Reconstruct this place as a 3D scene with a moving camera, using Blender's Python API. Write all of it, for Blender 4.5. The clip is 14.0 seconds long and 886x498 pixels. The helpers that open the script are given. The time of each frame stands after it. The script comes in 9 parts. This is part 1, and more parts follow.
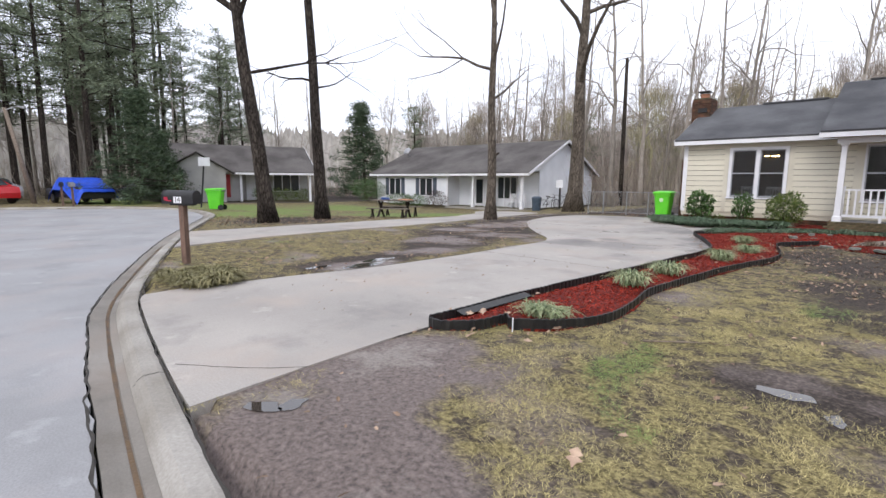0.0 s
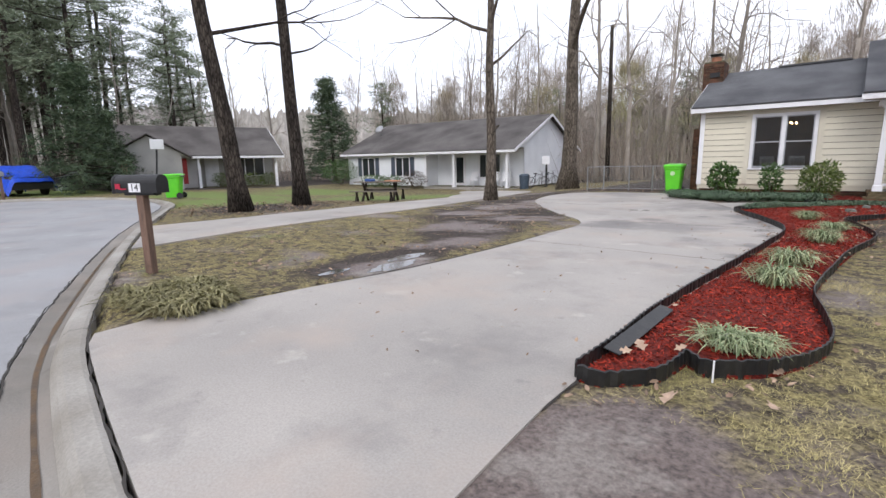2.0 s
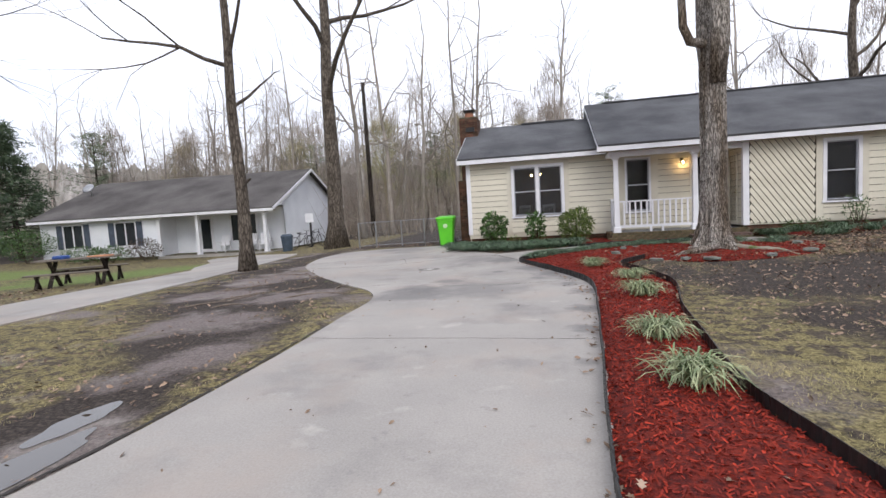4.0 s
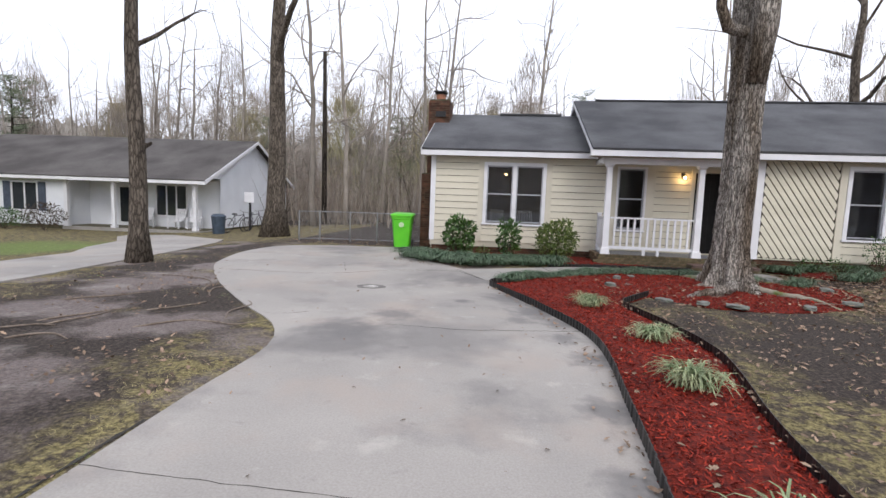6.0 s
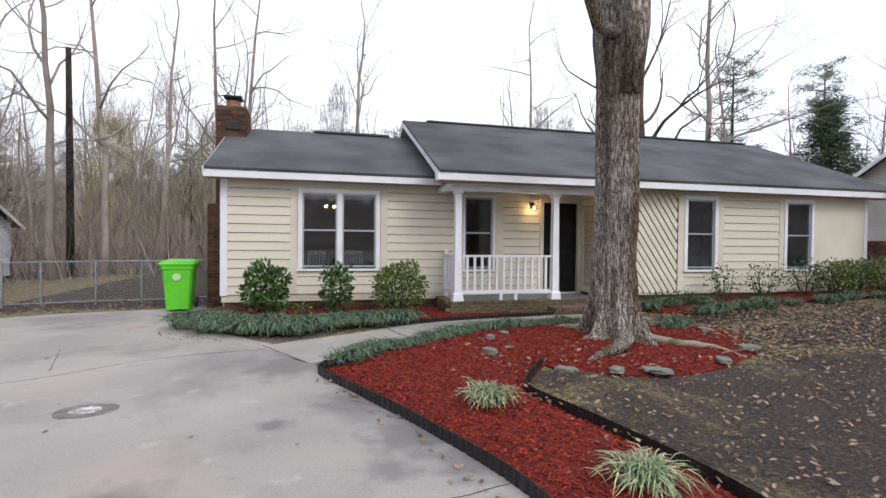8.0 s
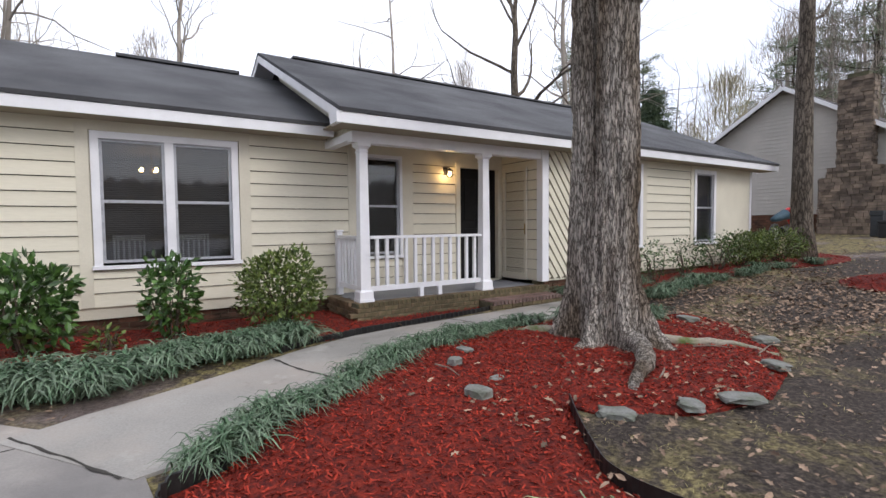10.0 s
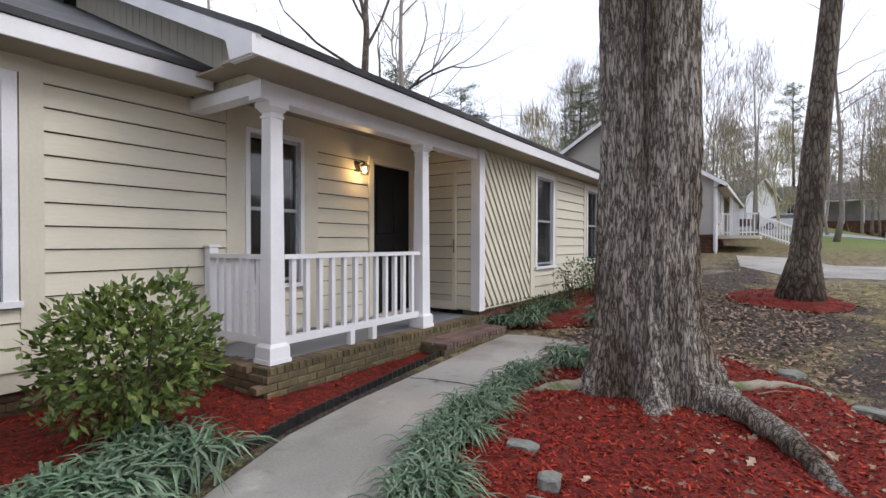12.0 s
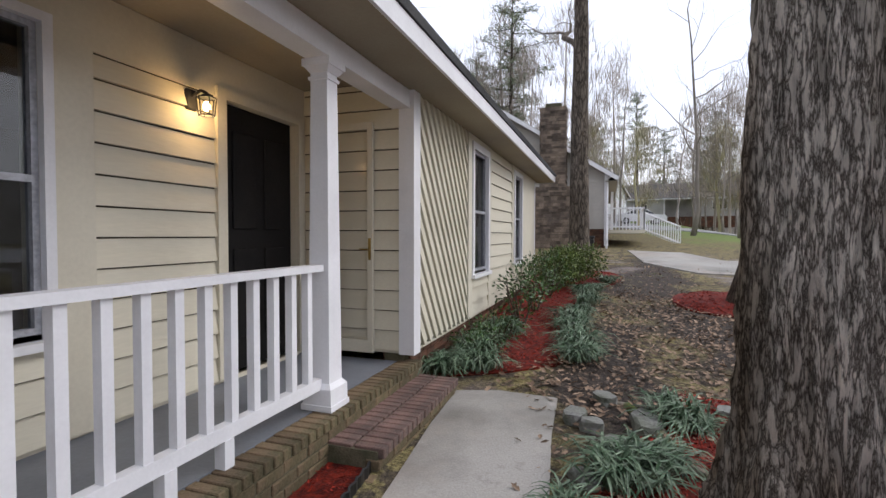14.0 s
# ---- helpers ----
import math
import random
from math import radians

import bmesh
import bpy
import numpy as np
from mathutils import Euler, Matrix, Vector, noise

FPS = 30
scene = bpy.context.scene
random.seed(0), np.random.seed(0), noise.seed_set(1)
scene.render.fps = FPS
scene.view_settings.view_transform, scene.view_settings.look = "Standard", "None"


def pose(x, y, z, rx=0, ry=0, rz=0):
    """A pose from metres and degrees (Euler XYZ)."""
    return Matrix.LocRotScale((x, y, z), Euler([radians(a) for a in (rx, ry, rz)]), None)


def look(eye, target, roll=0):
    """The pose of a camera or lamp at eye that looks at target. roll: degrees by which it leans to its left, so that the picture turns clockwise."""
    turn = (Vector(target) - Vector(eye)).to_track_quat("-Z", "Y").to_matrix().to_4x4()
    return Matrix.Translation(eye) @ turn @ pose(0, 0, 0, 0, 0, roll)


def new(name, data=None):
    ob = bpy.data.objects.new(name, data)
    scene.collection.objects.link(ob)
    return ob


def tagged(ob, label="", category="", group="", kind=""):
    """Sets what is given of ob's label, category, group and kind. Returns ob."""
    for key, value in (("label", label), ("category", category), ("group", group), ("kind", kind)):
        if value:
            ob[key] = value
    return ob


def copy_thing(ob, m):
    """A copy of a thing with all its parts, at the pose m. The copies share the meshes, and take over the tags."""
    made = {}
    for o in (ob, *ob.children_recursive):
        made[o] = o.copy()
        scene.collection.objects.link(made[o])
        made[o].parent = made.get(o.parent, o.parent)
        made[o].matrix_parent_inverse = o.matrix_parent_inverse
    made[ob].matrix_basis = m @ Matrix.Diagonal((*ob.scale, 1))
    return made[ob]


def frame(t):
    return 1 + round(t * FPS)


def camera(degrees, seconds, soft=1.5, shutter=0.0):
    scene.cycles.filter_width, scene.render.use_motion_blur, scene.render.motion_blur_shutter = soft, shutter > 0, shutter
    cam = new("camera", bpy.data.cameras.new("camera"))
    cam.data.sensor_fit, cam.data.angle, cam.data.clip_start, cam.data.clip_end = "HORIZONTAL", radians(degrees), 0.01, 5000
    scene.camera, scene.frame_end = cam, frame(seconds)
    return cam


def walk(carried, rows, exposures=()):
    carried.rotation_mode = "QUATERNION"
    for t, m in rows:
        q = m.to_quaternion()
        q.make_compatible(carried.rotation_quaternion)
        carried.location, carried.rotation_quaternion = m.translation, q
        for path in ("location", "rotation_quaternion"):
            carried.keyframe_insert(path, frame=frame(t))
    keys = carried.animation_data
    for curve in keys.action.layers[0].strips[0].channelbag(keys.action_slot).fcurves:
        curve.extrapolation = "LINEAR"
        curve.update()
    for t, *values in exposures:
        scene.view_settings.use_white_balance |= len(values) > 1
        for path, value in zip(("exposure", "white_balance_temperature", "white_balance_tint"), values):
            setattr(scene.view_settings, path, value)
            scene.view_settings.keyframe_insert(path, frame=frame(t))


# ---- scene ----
cam = camera(84.8, 14.0)
PATH = [
    (0, (-0.799, 0.494, 1.408), (-2.176, 1.918, 1.131), 0.4),
    (0.5, (-1.263, 0.587, 1.445), (-2.561, 2.09, 1.208), 1.3),
    (1, (-1.793, 0.736, 1.42), (-3.096, 2.226, 1.133), -0.0),
    (1.5, (-2.34, 0.858, 1.364), (-3.687, 2.286, 0.982), 1.5),
    (2, (-2.913, 1.061, 1.323), (-4.173, 2.573, 0.967), -1.0),
    (2.5, (-3.457, 1.379, 1.321), (-4.607, 2.955, 0.883), -1.6),
    (3, (-3.845, 1.966, 1.301), (-4.669, 3.733, 0.857), -3.4),
    (3.5, (-4.125, 2.514, 1.297), (-4.779, 4.352, 0.858), -5.4),
    (4, (-4.314, 3.215, 1.348), (-4.736, 5.163, 1.183), -3.4),
    (4.2, (-4.364, 3.481, 1.349), (-4.75, 5.436, 1.185), -2.2),
    (6.3, (-4.772, 6.253, 1.55), (-5.025, 8.226, 1.346), 2.2),
    (6.5, (-4.819, 6.569, 1.558), (-5.104, 8.541, 1.389), 0.7),
    (7, (-4.945, 7.317, 1.52), (-5.262, 9.283, 1.334), 2.1),
    (7.5, (-4.953, 8.085, 1.533), (-4.711, 10.063, 1.365), 1.6),
    (8, (-4.956, 8.823, 1.541), (-4.462, 10.761, 1.507), 0.6),
    (8.5, (-4.976, 9.534, 1.453), (-4.191, 11.373, 1.421), 0.8),
    (8.7, (-4.994, 9.859, 1.461), (-4.161, 11.677, 1.42), 0.7),
    (10.8, (-5.06, 13.0, 1.340), (-3.751, 14.511, 1.299), 0.6),
    (11, (-5.079, 13.315, 1.331), (-3.711, 14.774, 1.376), 0.5),
    (11.5, (-5.035, 13.955, 1.334), (-3.588, 15.335, 1.377), -0.1),
    (12, (-4.888, 14.512, 1.368), (-3.233, 15.634, 1.342), 0.1),
    (12.5, (-4.532, 15.051, 1.376), (-2.775, 16.006, 1.368), -1.7),
    (13, (-4.102, 15.553, 1.414), (-2.251, 16.308, 1.361), -1.9),
    (13.5, (-3.491, 15.974, 1.4), (-1.629, 16.703, 1.355), -0.1),
    (14, (-2.891, 16.286, 1.445), (-0.998, 16.929, 1.389), 0.1),
]
walk(cam, [(t, look(eye, target, roll)) for t, eye, target, roll in PATH],
     exposures=((0, 0.34), (2, 0.30), (4, 0.18), (6.5, 0.18), (8, 0.18), (11, 0.24), (14, 0.18)))

# ---- light ----
world = bpy.data.worlds.new("world")
scene.world = world
world.use_nodes = True
wn, wl = world.node_tree.nodes, world.node_tree.links
wn.clear()
SUN_EL, SUN_ROT = radians(38), radians(160)
sky = wn.new("ShaderNodeTexSky")
sky.sky_type, sky.sun_disc, sky.sun_elevation, sky.sun_rotation = "NISHITA", False, SUN_EL, SUN_ROT
sky.air_density, sky.dust_density = 1.0, 3.0
cloud = wn.new("ShaderNodeTexNoise")
cloud.inputs["Scale"].default_value, cloud.inputs["Detail"].default_value = 1.6, 5
wtc = wn.new("ShaderNodeTexCoord")
wmap = wn.new("ShaderNodeMapping")
wmap.inputs["Scale"].default_value = (1, 1, 2.6)
wl.new(wtc.outputs["Generated"], wmap.inputs[0])
wl.new(wmap.outputs[0], cloud.inputs["Vector"])
cramp = wn.new("ShaderNodeValToRGB")
cramp.color_ramp.elements[0].position, cramp.color_ramp.elements[0].color = 0.35, (6.9, 7.3, 8.6, 1)
cramp.color_ramp.elements[1].position, cramp.color_ramp.elements[1].color = 0.62, (8.1, 8.2, 9.0, 1)
wl.new(cloud.outputs["Fac"], cramp.inputs[0])
wmix = wn.new("ShaderNodeMixRGB")
wmix.inputs[0].default_value = 0.88
wl.new(sky.outputs[0], wmix.inputs[1])
wl.new(cramp.outputs[0], wmix.inputs[2])
wbg = wn.new("ShaderNodeBackground")
wbg.inputs[1].default_value = 0.15
wl.new(wmix.outputs[0], wbg.inputs[0])
wo = wn.new("ShaderNodeOutputWorld")
wl.new(wbg.outputs[0], wo.inputs[0])
sun = new("sun", bpy.data.lights.new("sun", "SUN"))
sun.data.energy, sun.data.angle, sun.data.color = 1.0, radians(25), (1.0, 0.97, 0.93)
sun.matrix_world = Matrix.LocRotScale((0, 0, 30), Euler((radians(90) - SUN_EL, 0, radians(180) - SUN_ROT)), None)


# ---- materials ----
def mat(name, base, second=None, rough=0.8, scale=8.0, detail=6, bump=0.2, bump_scale=40.0, metallic=0.0, spec=0.4, fine=0.25,
        contrast=(0.35, 0.65), stretch=(1, 1, 1), rand=0.0, coords="Object", island=False):
    """A surface with two scales of colour change and a fine relief."""
    m = bpy.data.materials.new(name)
    m.use_nodes = True
    n, l = m.node_tree.nodes, m.node_tree.links
    b = n["Principled BSDF"]
    second = second or tuple(c * 0.75 for c in base)
    tc = n.new("ShaderNodeTexCoord")
    mp = n.new("ShaderNodeMapping")
    mp.inputs["Scale"].default_value = stretch
    l.new(tc.outputs[coords], mp.inputs[0])
    big = n.new("ShaderNodeTexNoise")
    big.inputs["Scale"].default_value, big.inputs["Detail"].default_value = scale, detail
    l.new(mp.outputs[0], big.inputs["Vector"])
    r = n.new("ShaderNodeMapRange")
    r.inputs[1].default_value, r.inputs[2].default_value = contrast
    l.new(big.outputs["Fac"], r.inputs[0])
    mix = n.new("ShaderNodeMixRGB")
    mix.inputs[1].default_value, mix.inputs[2].default_value = (*base, 1), (*second, 1)
    l.new(r.outputs[0], mix.inputs[0])
    small = n.new("ShaderNodeTexNoise")
    small.inputs["Scale"].default_value, small.inputs["Detail"].default_value = bump_scale, 4
    l.new(mp.outputs[0], small.inputs["Vector"])
    hsv = n.new("ShaderNodeHueSaturation")
    l.new(mix.outputs[0], hsv.inputs["Color"])
    r2 = n.new("ShaderNodeMapRange")
    r2.inputs[1].default_value, r2.inputs[2].default_value = 0.25, 0.75
    r2.inputs[3].default_value, r2.inputs[4].default_value = 1 - fine, 1 + fine
    l.new(small.outputs["Fac"], r2.inputs[0])
    value = r2.outputs[0]
    if rand:
        src = n.new("ShaderNodeNewGeometry").outputs["Random Per Island"] if island else n.new("ShaderNodeObjectInfo").outputs["Random"]
        r3 = n.new("ShaderNodeMapRange")
        r3.inputs[3].default_value, r3.inputs[4].default_value = 1 - rand, 1 + rand
        l.new(src, r3.inputs[0])
        mul = n.new("ShaderNodeMath")
        mul.operation = "MULTIPLY"
        l.new(value, mul.inputs[0])
        l.new(r3.outputs[0], mul.inputs[1])
        value = mul.outputs[0]
    l.new(value, hsv.inputs["Value"])
    l.new(hsv.outputs[0], b.inputs["Base Color"])
    b.inputs["Roughness"].default_value, b.inputs["Metallic"].default_value = rough, metallic
    b.inputs["Specular IOR Level"].default_value = spec
    if bump:
        bp = n.new("ShaderNodeBump")
        bp.inputs["Strength"].default_value, bp.inputs["Distance"].default_value = bump, 0.01
        l.new(small.outputs["Fac"], bp.inputs["Height"])
        l.new(bp.outputs[0], b.inputs["Normal"])
    return m


CREAM = mat("cream_paint", (0.69, 0.65, 0.535), (0.62, 0.58, 0.47), rough=0.55, scale=1.2, bump=0.12, bump_scale=30, fine=0.04, stretch=(0.4, 1, 3), rand=0.03)
CREAM_TRIM = mat("cream_trim_paint", (0.68, 0.64, 0.53), (0.61, 0.57, 0.47), rough=0.5, scale=1.5, bump=0.1, fine=0.04)
WHITE = mat("white_paint", (0.82, 0.82, 0.85), (0.74, 0.74, 0.77), rough=0.4, scale=3, bump=0.08, bump_scale=60, fine=0.03)
# cream paint darkened: the shade under the eaves is in the colour
SOFFIT_SHADED = mat("shaded_soffit_paint", (0.34, 0.295, 0.22), (0.29, 0.25, 0.19), rough=0.7, scale=1.2, fine=0.05)
ROOF = mat("charcoal_shingle", (0.135, 0.137, 0.145), (0.075, 0.076, 0.082), rough=0.95, scale=0.8, bump=0.6, bump_scale=160, fine=0.3, spec=0.2)
ROOF_OLD = mat("weathered_shingle", (0.13, 0.12, 0.115), (0.075, 0.068, 0.066), rough=0.95, scale=0.6, bump=0.5, bump_scale=120, fine=0.3, spec=0.2)
BRICK = mat("tan_brick", (0.20, 0.135, 0.085), (0.10, 0.085, 0.045), rough=0.9, scale=5, bump=0.6, bump_scale=70, fine=0.25, rand=0.3)
# red brick darkened for foundation stain and for shade on the chimney
BRICK_RED_SHADED = mat("shaded_red_brick", (0.13, 0.058, 0.036), (0.06, 0.036, 0.024), rough=0.9, scale=3, bump=0.6, bump_scale=70, fine=0.25, rand=0.4, island=True)
BRICK_STEP = mat("worn_red_brick", (0.22, 0.13, 0.11), (0.12, 0.085, 0.075), rough=0.85, scale=6, bump=0.6, bump_scale=80, fine=0.25, rand=0.25)
MORTAR = mat("mortar", (0.14, 0.12, 0.08), (0.07, 0.07, 0.04), rough=0.95, scale=6, bump=0.5, bump_scale=90)
PORCH_GREY = mat("grey_floor_paint", (0.22, 0.24, 0.28), (0.17, 0.18, 0.21), rough=0.45, scale=2, fine=0.06)
DARK = mat("dark_interior", (0.02, 0.02, 0.022), rough=0.8, scale=2, bump=0)
DOOR_DARK = mat("dark_door_paint", (0.007, 0.0065, 0.0075), (0.012, 0.011, 0.011), spec=0.2, rough=0.6, scale=3, bump=0.05)
GLASS_SIDE = None
CONCRETE = mat("driveway_concrete", (0.44, 0.415, 0.385), (0.34, 0.32, 0.30), rough=0.75, scale=0.35, detail=8, bump=0.25, bump_scale=55, fine=0.10)
CONCRETE_OLD = mat("walkway_concrete", (0.34, 0.33, 0.30), (0.24, 0.235, 0.21), rough=0.8, scale=1.4, detail=8, bump=0.3, bump_scale=60, fine=0.12)
CURB_MAT = mat("curb_concrete", (0.36, 0.34, 0.31), (0.24, 0.22, 0.19), rough=0.85, scale=1.2, detail=8, bump=0.35, bump_scale=60, fine=0.15)
GUTTER_MAT = mat("gutter_concrete", (0.24, 0.22, 0.20), (0.13, 0.115, 0.10), rough=0.6, scale=1.8, detail=8, bump=0.35, bump_scale=70, fine=0.15)
ASPHALT = mat("old_asphalt", (0.31, 0.31, 0.32), (0.25, 0.25, 0.255), rough=0.85, scale=0.5, detail=9, bump=0.7, bump_scale=150, fine=0.22)
# dark colour that stands in for the shade under lapped boards
LAP_SHADE = mat("painted_lap_shade", (0.07, 0.06, 0.045), rough=0.95, scale=6)
CRACK = mat("crack_dirt", (0.05, 0.045, 0.04), rough=0.95, scale=12)
EDGING = mat("black_plastic_edging", (0.012, 0.012, 0.013), (0.022, 0.021, 0.02), rough=0.42, scale=8, bump=0.15, bump_scale=30)
LIME = mat("lime_plastic", (0.13, 0.62, 0.03), (0.10, 0.54, 0.03), rough=0.4, scale=3, bump=0.05, fine=0.03)
BLACK = mat("black_plastic", (0.02, 0.02, 0.022), rough=0.5, scale=5, bump=0.1)
SIDING_WHITE = mat("white_siding", (0.84, 0.86, 0.90), (0.77, 0.79, 0.83), rough=0.6, scale=1, fine=0.04)
SIDING_GREY = mat("grey_siding", (0.44, 0.43, 0.41), (0.36, 0.35, 0.34), rough=0.7, scale=1, fine=0.06)
SIDING_TAN = mat("grey_tan_siding", (0.46, 0.435, 0.40), (0.39, 0.37, 0.34), rough=0.7, scale=1, fine=0.06)
METAL = mat("galvanised_steel", (0.42, 0.43, 0.44), (0.30, 0.30, 0.31), rough=0.4, metallic=0.8, scale=10)
BRASS = mat("aged_brass", (0.35, 0.24, 0.08), rough=0.35, metallic=0.9, scale=10)
STONE = mat("border_stone", (0.22, 0.22, 0.21), (0.13, 0.14, 0.11), rough=0.85, scale=8, bump=0.6, bump_scale=40)
BARK_GREY = None


def slab_material(name, pale, dark_, stain, spots=()):
    """Broom-finished concrete: broad wear, dark stains, pale patches, fine pits."""
    m = mat(name, pale, dark_, rough=0.72, scale=0.5, detail=10, bump=0.35, bump_scale=70, fine=0.12)
    n, l = m.node_tree.nodes, m.node_tree.links
    b = n["Principled BSDF"]
    src = b.inputs["Base Color"].links[0].from_socket
    tc = n.new("ShaderNodeTexCoord")

    def layer(src, scale, lo, hi, colour, amount, detail=9, stretch=(1, 1, 1), rough=0.62):
        mp = n.new("ShaderNodeMapping")
        mp.inputs["Scale"].default_value = stretch
        l.new(tc.outputs["Object"], mp.inputs[0])
        t = n.new("ShaderNodeTexNoise")
        t.inputs["Scale"].default_value, t.inputs["Detail"].default_value, t.inputs["Roughness"].default_value = scale, detail, rough
        l.new(mp.outputs[0], t.inputs["Vector"])
        r = n.new("ShaderNodeMapRange")
        r.inputs[1].default_value, r.inputs[2].default_value, r.inputs[4].default_value = lo, hi, amount
        l.new(t.outputs["Fac"], r.inputs[0])
        x = n.new("ShaderNodeMixRGB")
        l.new(r.outputs[0], x.inputs[0])
        l.new(src, x.inputs[1])
        x.inputs[2].default_value = (*colour, 1)
        return x.outputs[0]
    c = layer(src, 0.9, 0.52, 0.70, stain, 0.55)
    c = layer(c, 2.3, 0.60, 0.72, tuple(v * 1.35 for v in pale), 0.55)
    c = layer(c, 5.0, 0.62, 0.74, stain, 0.5)
    c = layer(c, 0.7, 0.50, 0.66, (pale[0] * 1.02, pale[1] * 0.92, pale[2] * 0.86), 0.6)
    for (x, y, r_, amt) in spots:
        vm = n.new("ShaderNodeVectorMath")
        vm.operation = "DISTANCE"
        l.new(tc.outputs["Object"], vm.inputs[0])
        vm.inputs[1].default_value = (x, y, 0)
        t = n.new("ShaderNodeTexNoise")
        t.inputs["Scale"].default_value, t.inputs["Detail"].default_value = 2.2 / max(r_, 0.3), 6
        l.new(tc.outputs["Object"], t.inputs["Vector"])
        ad = n.new("ShaderNodeMath")
        ad.operation = "MULTIPLY_ADD"
        l.new(t.outputs["Fac"], ad.inputs[0])
        ad.inputs[1].default_value = r_ * 1.6
        l.new(vm.outputs["Value"], ad.inputs[2])
        r = n.new("ShaderNodeMapRange")
        r.inputs[1].default_value, r.inputs[2].default_value, r.inputs[3].default_value, r.inputs[4].default_value = r_ * 1.15, r_ * 1.9, amt, 0
        l.new(ad.outputs[0], r.inputs[0])
        x = n.new("ShaderNodeMixRGB")
        l.new(r.outputs[0], x.inputs[0])
        l.new(c, x.inputs[1])
        x.inputs[2].default_value = (*stain, 1)
        c = x.outputs[0]
    l.new(c, b.inputs["Base Color"])
    return m


CONCRETE = slab_material("driveway_concrete", (0.395, 0.366, 0.335), (0.305, 0.284, 0.262), (0.17, 0.16, 0.155),
                         ((-6.5, 11.1, 0.5, 0.85), (-6.1, 11.9, 0.35, 0.75), (-4.25, 12.5, 0.4, 0.85), (-4.65, 13.5, 0.4, 0.85), (-4.0, 11.3, 0.25, 0.8), (-5.4, 14.7, 0.45, 0.8), (-7.3, 10.1, 0.4, 0.6), (-5.4, 11.0, 0.9, 0.6), (-6.4, 10.6, 0.7, 0.7), (-4.3, 13.2, 0.7, 0.6), (-4.9, 15.2, 0.8, 0.75), (-6.95, 13.75, 0.22, 0.8), (-5.3, 13.0, 0.16, 0.9), (-4.5, 12.0, 0.2, 0.7), (-6.0, 15.2, 0.7, 0.5), (-3.95, 12.0, 0.35, 0.8), (-3.8, 10.6, 0.3, 0.8), (-3.95, 8.4, 0.22, 0.8), (-3.9, 9.4, 0.26, 0.85), (-4.05, 7.3, 0.12, 0.6), (-4.2, 12.6, 0.3, 0.8), (-9.2, 19.3, 1.2, 0.6)))
CONCRETE_OLD = slab_material("walkway_concrete", (0.38, 0.36, 0.335), (0.25, 0.24, 0.22), (0.11, 0.10, 0.085))
ASPHALT = slab_material("old_asphalt", (0.33, 0.33, 0.34), (0.27, 0.27, 0.275), (0.20, 0.20, 0.20))
GUTTER_MAT = slab_material("gutter_concrete", (0.26, 0.24, 0.215), (0.17, 0.155, 0.135), (0.085, 0.065, 0.045))


# ---- building helpers ----
ORIGIN = {}


def thing(name, loc, label, category, group="", kind=""):
    ob = new(name)
    ob.empty_display_size = 0.2
    ob.location = loc
    ORIGIN[ob] = Vector(loc)
    return tagged(ob, label, category, group, kind)


def part(name, bm, material, parent=None, label="", smooth=False, kind=""):
    """Links a bmesh drawn in world coordinates as one mesh object under its thing or part."""
    me = bpy.data.meshes.new(name)
    if smooth:
        for f in bm.faces:
            f.smooth = True
    bm.to_mesh(me)
    bm.free()
    return link(name, me, material, parent, label, kind)


def link(name, me, material, parent=None, label="", kind=""):
    ob = new(name, me)
    if material and not me.materials:
        me.materials.append(material)
    o = ORIGIN.get(parent, Vector()) if parent else Vector()
    if parent:
        ob.parent = parent
        if o.length:
            me.transform(Matrix.Translation(-o))
        ORIGIN[ob] = o
    tagged(ob, label, "", "", kind)
    return ob


def box(bm, x0, x1, y0, y1, z0, z1, bev=0.0, m=None):
    vs = [bm.verts.new((x, y, z)) for x in (x0, x1) for y in (y0, y1) for z in (z0, z1)]
    if m:
        for v in vs:
            v.co = m @ v.co
    fs = [bm.faces.new([vs[i] for i in q]) for q in ((0, 1, 3, 2), (4, 6, 7, 5), (0, 4, 5, 1), (2, 3, 7, 6), (0, 2, 6, 4), (1, 5, 7, 3))]
    if bev:
        es = list({e for f in fs for e in f.edges})
        bmesh.ops.bevel(bm, geom=es, offset=bev, segments=1, affect="EDGES")
    return vs


def obox(bm, a, b, w, h, up=(0, 0, 1)):
    """A bar of width w and height h from a to b."""
    a, b = Vector(a), Vector(b)
    d = (b - a).normalized()
    s = d.cross(Vector(up)).normalized()
    u = s.cross(d).normalized()
    vs = [bm.verts.new(p + s * (i * w / 2) + u * (j * h / 2)) for p in (a, b) for i in (-1, 1) for j in (-1, 1)]
    for q in ((0, 2, 3, 1), (4, 5, 7, 6), (0, 1, 5, 4), (2, 6, 7, 3), (0, 4, 6, 2), (1, 3, 7, 5)):
        bm.faces.new([vs[i] for i in q])


def ring(c, d, r, n, turn=0.0):
    d = Vector(d).normalized()
    a = d.orthogonal().normalized()
    b = d.cross(a)
    return [c + a * (r * math.cos(turn + 2 * math.pi * i / n)) + b * (r * math.sin(turn + 2 * math.pi * i / n)) for i in range(n)]


